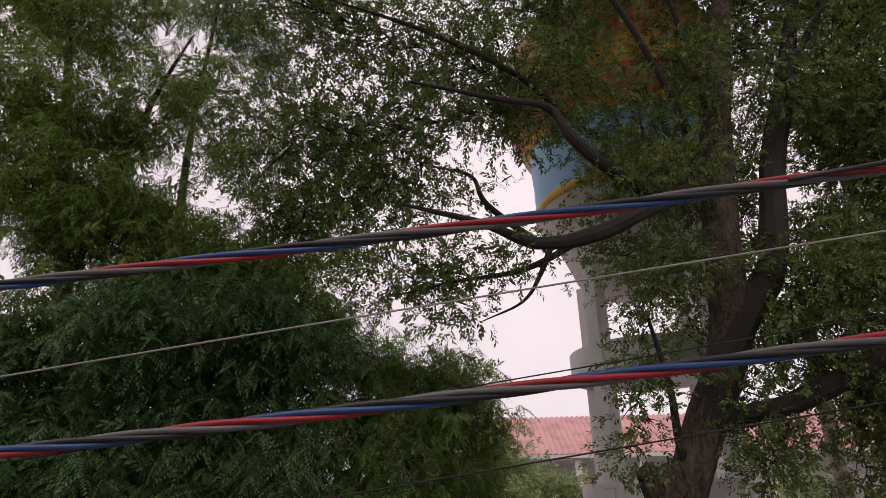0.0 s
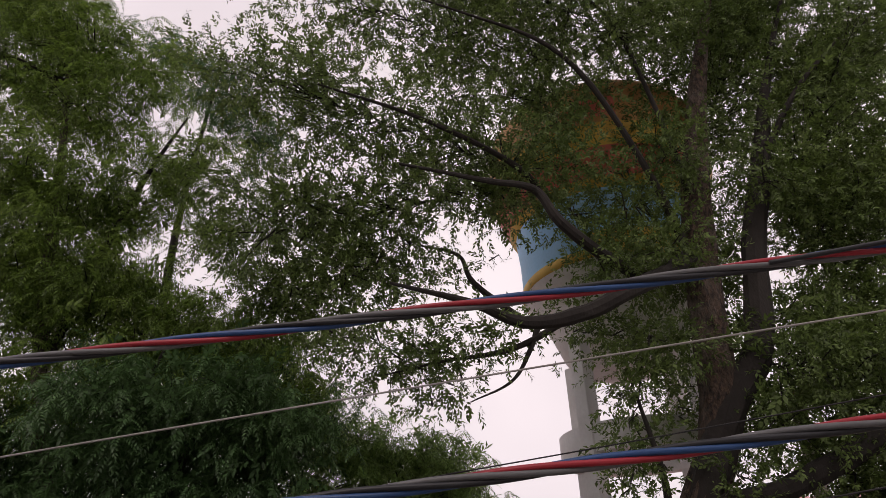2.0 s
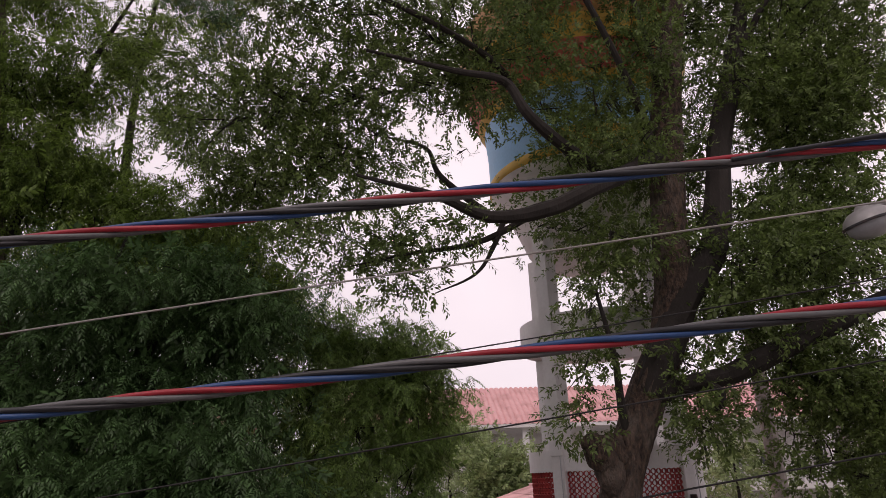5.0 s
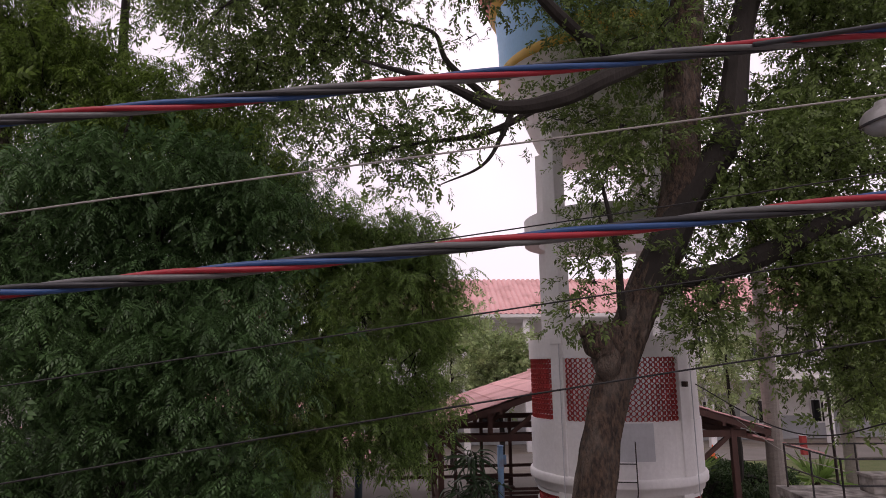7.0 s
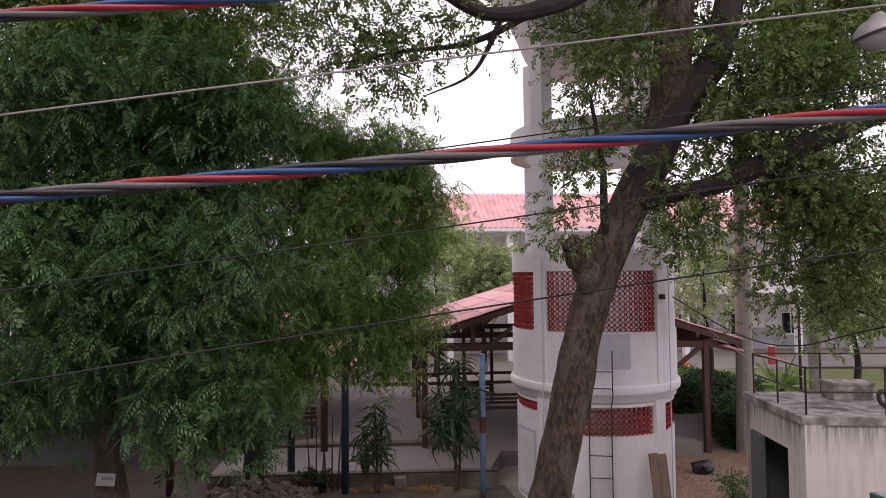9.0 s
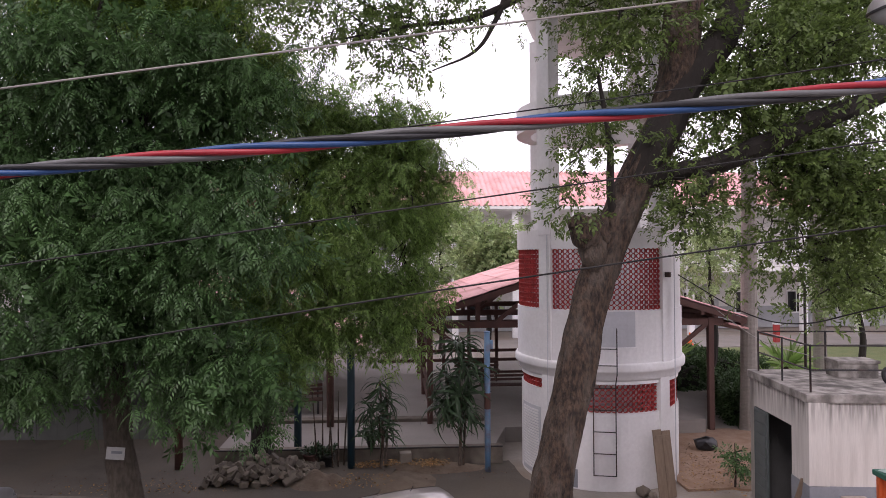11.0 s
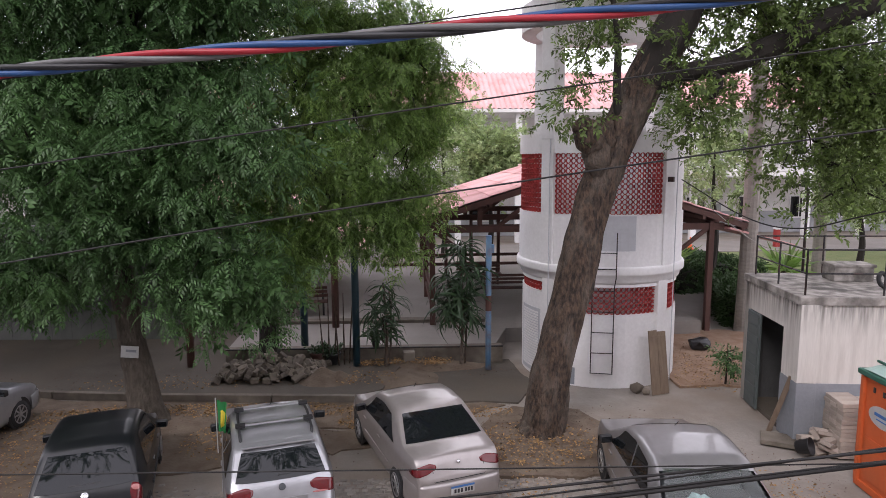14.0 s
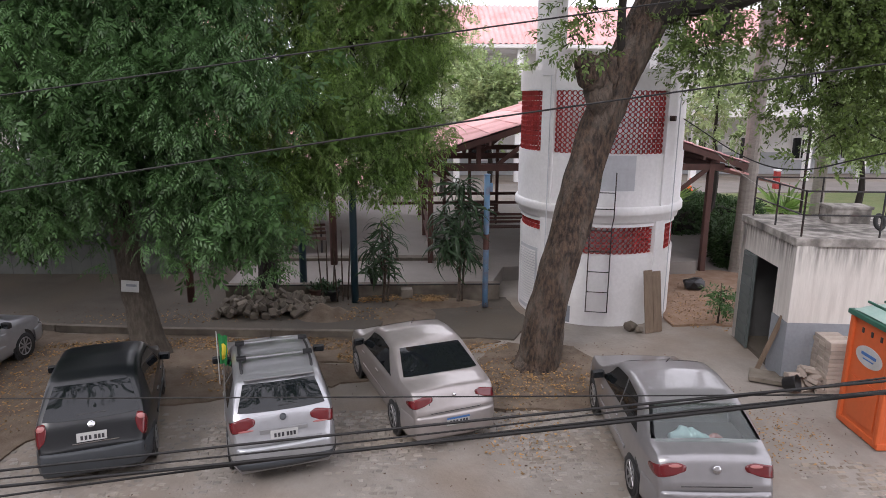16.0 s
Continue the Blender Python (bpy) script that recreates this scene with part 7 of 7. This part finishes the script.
def cone(x, y):
    t = thing("traffic_cone", (x, y, 0.03), "orange traffic cone with a white band on the road", "traffic cone")
    part("base", boxed((0, 0, 0.02), (0.4, 0.4, 0.04), 0, 0.01), M_CONE, t)
    part("body", lathe([(0.16, 0.03), (0.11, 0.3)], 20), M_CONE, t, "", True)
    part("white_band", lathe([(0.112, 0.3), (0.075, 0.52)], 20), M_LABEL, t, "white band", True)
    part("tip", lathe([(0.075, 0.52), (0.03, 0.74), (0, 0.75)], 20), M_CONE, t, "", True)


cone(17.7, 37.4)
gp = thing("guard_post", (23.5, 38.0, 0), "red and white painted barrier post by the road", "post")
part("shaft", boxed((0, 0, 0.55), (0.3, 0.3, 1.1), 0, 0.02), M_RED, gp)
part("cap", boxed((0, 0, 1.15), (0.36, 0.36, 0.1), 0, 0.02), M_WHITE, gp)


# iron railing and pipe at the palm
rp = thing("conduit_pole", (10.4, 15.6, 0), "thin dark steel pole with a bent top by the hut", "pole")
part("shaft", tube(bmesh.new(), [(0, 0, 0), (0, 0, 4.6), (-0.05, 0, 4.72), (-0.35, 0, 4.76), (-0.42, 0, 4.68)], 0.035, 8), M_IRON, rp, "", True)
part("box", boxed((0.02, -0.06, 1.4), (0.22, 0.12, 0.32), 0, 0.01), M_FARGREY, rp)


# ---- overhead lines ----
SKEW = -0.13  # the lines drift towards the houses as they run to the right


def sag_line(points, near=2.5, steps=60, ends=(-12.5, 13.8)):
    """An even sagging curve along the street, through (x, z) marks taken on the plane y = near, seen from the balcony."""
    eye = 5.42
    marks = []
    for x, z in points:
        k = 1 / (1 - SKEW * x / near)
        marks.append((x * k, eye + (z - eye) * k))
    xs, hs = [m[0] for m in marks], [m[1] for m in marks]
    bend = np.polyfit(xs, hs, 2)[0] if len(marks) > 2 else 0.004
    bend = min(0.014, max(-0.006, bend))
    slope, level = np.polyfit(xs, [h - bend * x * x for x, h in zip(xs, hs)], 1)
    out = []
    for k in range(steps * 8 + 1):
        x = ends[0] + (ends[1] - ends[0]) * k / (steps * 8)
        arc = x * x if abs(x) < 3 else 9 + 6 * (abs(x) - 3)
        out.append((x, near + SKEW * x, bend * arc + slope * x + level))
    return out


def twisted_cable(points, label, lay, red_at, r=0.0125):
    """Four insulated strands laid round one another; the red one comes over the top at x = red_at."""
    t = thing("power_cable", (0, 0, 0), label, "cable", "overhead cables")
    path = [Vector(p) for p in sag_line(points, steps=90)]
    run = [0.0]
    for a, b in zip(path, path[1:]):
        run.append(run[-1] + (b - a).length)
    zero = float(np.interp(red_at, [p.x for p in path], run))
    for k, (mat, lab) in enumerate(((M_CABRED, "red strand"), (M_CABGREY, "grey strand"), (M_CABBLACK, "black strand"), (M_CABBLUE, "blue strand"))):
        pts = []
        for p, s in zip(path, run):
            a = 2 * math.pi * (s - zero) / lay + math.pi / 2 + k * math.pi / 2
            # the strands lie a little unevenly
            loose = 1.3 + 0.16 * noise.noise(Vector((s * 1.1, k * 3.7, lay)))
            pts.append(p + Vector((0, math.cos(a), math.sin(a))) * r * loose)
        part("strand", tube(bmesh.new(), pts, r, 10), mat, t, lab, True)


def wire(points, r, mat, label, name="wire", slack=False, near=2.5, ends=(-12.5, 13.8)):
    t = thing(name, (0, 0, 0), label, "wire", "overhead wires")
    part("strand", tube(bmesh.new(), [q[:3] for q in smooth_path([(*p, 0) for p in points], 14)] if slack else sag_line(points, near, 20, ends), r, 8), mat, t, "", True)


twisted_cable(((-1.82, 6.371), (-1.56, 6.403), (-0.7, 6.5), (0.28, 6.6), (1.03, 6.711), (1.25, 6.746), (2.0, 6.827)), "twisted overhead cable of red, blue, grey and black strands", 1.42, -0.14)
twisted_cable(((-1.49, 5.722), (-0.66, 5.803), (0.2, 5.888), (1.11, 5.992), (1.98, 6.09)), "twisted overhead cable of red, blue, grey and black strands", 1.28, 0.23)
wire(((-1.71, 5.99), (-1.5, 6.035), (-0.4, 6.195), (0.89, 6.378), (2.0, 6.545)), 0.0043, M_WIRE, "thin pale overhead wire")
wire(((-1.47, 5.692), (-0.65, 5.812), (0.2, 5.928), (0.74, 5.999), (2.0, 6.202)), 0.0028, M_BUNDLE, "thin dark overhead wire")
wire(((-1.48, 5.373), (-0.45, 5.52), (0.54, 5.658), (1.99, 5.862)), 0.0031, M_BUNDLE, "thin dark overhead wire")
wire(((-1.46, 5.03), (-0.44, 5.182), (0.62, 5.334), (1.95, 5.508)), 0.0035, M_BUNDLE, "thin dark overhead wire")
wire(((-1.6, 4.185), (-0.25, 4.144), (0.82, 4.113), (1.3, 4.098)), 0.0032, M_BUNDLE, "black telephone wire across the street")
wire(((-1.65, 3.865), (-1.0, 3.912), (-0.21, 3.966), (0.98, 4.065), (1.29, 4.09), (2.18, 4.13)), 0.006, M_BUNDLE, "black telephone cable across the street", "telephone_cable")
wire(((-1.66, 3.825), (-1.01, 3.854), (0.09, 3.939), (0.98, 4.038), (1.29, 4.075), (2.18, 4.135)), 0.0042, M_BUNDLE, "black telephone cable across the street", "telephone_cable", near=2.51)
wire(((-1.66, 3.778), (-0.8, 3.826), (-0.21, 3.89), (0.98, 3.975), (1.58, 4.01), (2.19, 4.075)), 0.008, M_BUNDLE, "thick black telephone cable", "telephone_cable", near=2.52)
wire(((-1.55, 3.725), (-0.81, 3.817), (-0.31, 3.872), (0.98, 3.967), (2.19, 4.068)), 0.0055, M_BUNDLE, "black telephone cable across the street", "telephone_cable", near=2.54)
wire(((1.55, 6.765), (1.8, 6.81), (2.1, 6.86), (2.4, 6.915)), 0.011, M_CABBLACK, "loose black cable that leaves the twisted bundle", near=2.46, ends=(1.38, 13.8))
# cable from the tower bracket to the street
wire(((6.9, 15.3, 4.95), (7.6, 13.5, 4.15), (7.9, 12, 4.05), (8.1, 10, 4.55), (9.0, 6, 5.6)), 0.014, M_BUNDLE, "slack dark cable tied to the tower", slack=True)
wire(((6.9, 15.4, 4.9), (8.8, 15.2, 3.4), (10.2, 15.0, 2.9)), 0.01, M_WIRE, "slack pale cable tied to the tower", slack=True)


# ---- street lamp at the edge of the road ----
lp = thing("street_lamp", (6.64, 8.0, 8.72), "pale street lamp with a domed hood and clouded glass", "street lamp")
part("arm", tube(bmesh.new(), [(0.1, 0, 0.2), (0.6, -0.1, 0.36), (1.6, -0.3, 0.3), (2.6, -0.6, -0.2), (2.7, -0.65, -8.75)], 0.045, 10), M_LAMP, lp, "grey steel arm and pole", True)
hood = part("hood", lathe([(0.0, 0.24), (0.07, 0.24), (0.1, 0.19), (0.22, 0.15), (0.3, 0.08), (0.34, -0.02), (0.345, -0.05), (0.325, -0.05), (0.3, 0.0)], 28), M_LAMP, lp, "pale grey domed hood", True)
hood.matrix_local = pose(0, 0, 0, 0, -14, 0)
glass = part("glass", lathe([(0.315, -0.05), (0.3, -0.12), (0.23, -0.2), (0.12, -0.25), (0.0, -0.26)], 28), M_HEADLAMP, lp, "clouded lamp glass", True)
glass.matrix_local = pose(0, 0, 0, 0, -14, 0)
part("collar", lathe([(0.332, -0.055), (0.35, -0.05), (0.35, -0.02), (0.332, -0.015)], 28), M_IRON, lp, "dark rim").matrix_local = pose(0, 0, 0, 0, -14, 0)


# ---- the house from which the street is seen ----
hs = thing("balcony_house", (0, 0, 0), "plain pale house front behind the overhead lines", "house")
# unseen wall, made tall to cut the sky mirrored in the cars
part("wall", boxed((0, -4.0, 5.0), (24, 0.3, 10.4)), M_PLASTER, hs)
part("balcony_floor", boxed((0, -1.9, 3.7), (6, 4.0, 0.18)), M_PLASTER, hs)
# added block, never in view, that cuts sky light from the left
nb = thing("neighbour_house", (-17.5, 3.5, 0), "added house block out of view that shades the left side", "house")
part("wall", boxed((0, 0, 4.5), (9, 14, 9)), M_FARGREY, nb, "grey plastered walls")
part("roof", boxed((0, 0, 9.1), (9.6, 14.6, 0.25), 0, 0.02), M_ROOFSLAB, nb)
for x in (-12.6, 14):
    up = thing("utility_pole", (x, 2.5 + SKEW * x, 0), "grey concrete utility pole carrying the overhead lines", "utility pole", "utility poles")
    part("shaft", tube(bmesh.new(), [(0, 0, -0.2), (0, 0, 9.6)], [0.2, 0.13], 12), M_KERB, up, "", True)
    part("cross_arm", boxed((0, 0.0, 8.9), (0.14, 1.2, 0.14), 0, 0.01), M_KERB, up)



# ---- fallen leaves and paving, as pieces ----
def litter(areas, mat, seed, size, label):
    rng = np.random.default_rng(seed)
    one = leaf_quads([((-0.5, 0, 0), (1, 0, 0), 1.0, 0.45, 0.12)])
    vs, qs, base = [], [], 0
    for cx, cy, rx, ry, z, n in areas:
        a, d = rng.uniform(0, 2 * math.pi, n), rng.uniform(0, 1, n) ** 0.6
        p = np.stack([cx + np.cos(a) * d * rx, cy + np.sin(a) * d * ry, z + rng.uniform(0.012, 0.035, n)], 1)
        w = np.stack([np.cos(a * 7), np.sin(a * 7), rng.normal(0, 0.15, n)], 1)
        v, q = sprays(one, p, w, rng.uniform(0.7, 1.3, n) * size, rng)
        vs.append(v)
        qs.append(q + base)
        base += len(v)
    ob = new("fallen_leaves", arrays_mesh("fallen_leaves", np.concatenate(vs), np.concatenate(qs), mat))
    tagged(ob, label, "leaf litter", kind="stuff")


litter(((-2.2, 13.6, 2.6, 0.35, 0, 900), (1.2, 13.2, 1.3, 0.35, 0, 700), (2.6, 11.5, 1.2, 1.0, 0.05, 900), (2.0, 9.4, 0.8, 1.2, 0, 300), (-6.5, 13.6, 1.6, 0.7, 0, 400), (6.1, 9.2, 0.9, 1.0, 0, 350),
        (7.6, 15.4, 1.2, 1.6, 0.01, 500), (0.2, 16.35, 1.3, 0.25, 0.2, 520), (0.9, 16.2, 0.5, 0.2, 0.18, 260), (-0.6, 16.3, 0.5, 0.2, 0.16, 260), (-0.6, 12.9, 0.7, 0.4, 0, 500),
        (-4.6, 13.9, 3.2, 0.3, 0, 1200), (-7.4, 11.4, 1.4, 2.2, 0, 1300), (-3.2, 12.2, 1.1, 0.9, 0, 600), (-5.2, 15.3, 2.6, 0.5, 0.13, 260), (-0.9, 15.1, 0.9, 0.5, 0.2, 160)), M_DRY, 61, 0.06, "dry yellow and brown leaves along kerb and trunk")
litter(((-1, 12.6, 7, 1.2, 0, 900), (2.8, 11.6, 1.6, 1.5, 0.03, 700), (7.9, 16.2, 1.3, 1.8, 0.01, 600), (-1, 9.5, 9, 2.5, 0, 420), (6.2, 9.5, 1.2, 1.6, 0, 260), (-4, 15.6, 7, 0.9, 0.13, 700)), M_TWIGLITTER, 62, 0.045,
       "small brown bits of bark and leaf on the ground")


def sett_block(w, d):
    """A block with a rounded top and no bottom."""
    bm = bmesh.new()
    rings = [[bm.verts.new((sx * (w / 2 - i), sy * (d / 2 - i), z)) for sx, sy in ((-1, -1), (1, -1), (1, 1), (-1, 1))] for i, z in ((0, -0.05), (0, 0.03), (0.018, 0.05))]
    for a, b in zip(rings, rings[1:]):
        for k in range(4):
            bm.faces.new((a[k], a[(k + 1) % 4], b[(k + 1) % 4], b[k]))
    bm.faces.new(rings[-1])
    return bm


def paving():
    """Worn stone setts of the street, in rows that run across it."""
    rng = random.Random(6)
    shapes = []
    for k in range(6):
        bm = sett_block(0.118 + 0.018 * (k % 3), 0.098)
        for v in bm.verts:
            v.co += Vector((rng.uniform(-0.015, 0.015), rng.uniform(-0.013, 0.013), rng.uniform(-0.007, 0.007)))
        shapes.append(finish(bm, "sett", M_STONE))
    road = thing("road", (0, 0, 0), "worn grey stone setts half buried in sand", "road", kind="structure")
    coords = [np.array([v.co[:] for v in me.vertices]) for me in shapes]
    polys = [[list(p.vertices) for p in me.polygons] for me in shapes]
    vs, fs, base, made = [], [], 0, 0
    rows = int(8.4 / 0.112)
    for j in range(rows):
        for i in range(int(17.5 / 0.15)):
            x = -8.7 + i * 0.15 + (j % 2) * 0.07 + rng.uniform(-0.025, 0.025)
            y = 3.4 + j * 0.112 + rng.uniform(-0.018, 0.018) + 0.12 * noise.noise(Vector((x * 0.3, 0, 1)))
            edge = 10.6 + 0.9 * noise.noise(Vector((x * 0.5, 7, 0)))
            sand = noise.noise(Vector((x * 0.45, y * 0.45, 5)))
            if y > edge or sand > 0.42 or (x > 5.2 and y > 8.4):
                continue
            z = -0.074 + rng.uniform(-0.014, 0.01) - 0.05 * max(0, sand)
            k = rng.randrange(6)
            m = pose(x, y, z, rng.uniform(-4, 4), rng.uniform(-4, 4), rng.uniform(-9, 9))
            if made < 300 and 1.4 < x < 5.6 and 7.0 < y < 9.8:
                part("sett", shapes[k], M_STONE, road).matrix_local = m
                made += 1
            else:
                a = np.array(m.to_3x3())
                vs.append(coords[k] @ a.T + (x, y, z))
                fs += [[q + base for q in f] for f in polys[k]]
                base += len(coords[k])
    me = bpy.data.meshes.new("setts")
    me.from_pydata(np.concatenate(vs).tolist(), [], fs)
    me.materials.append(M_STONE)
    tagged(part("setts", me, M_STONE, road, "worn stone setts in rows"), kind="stuff")


paving()
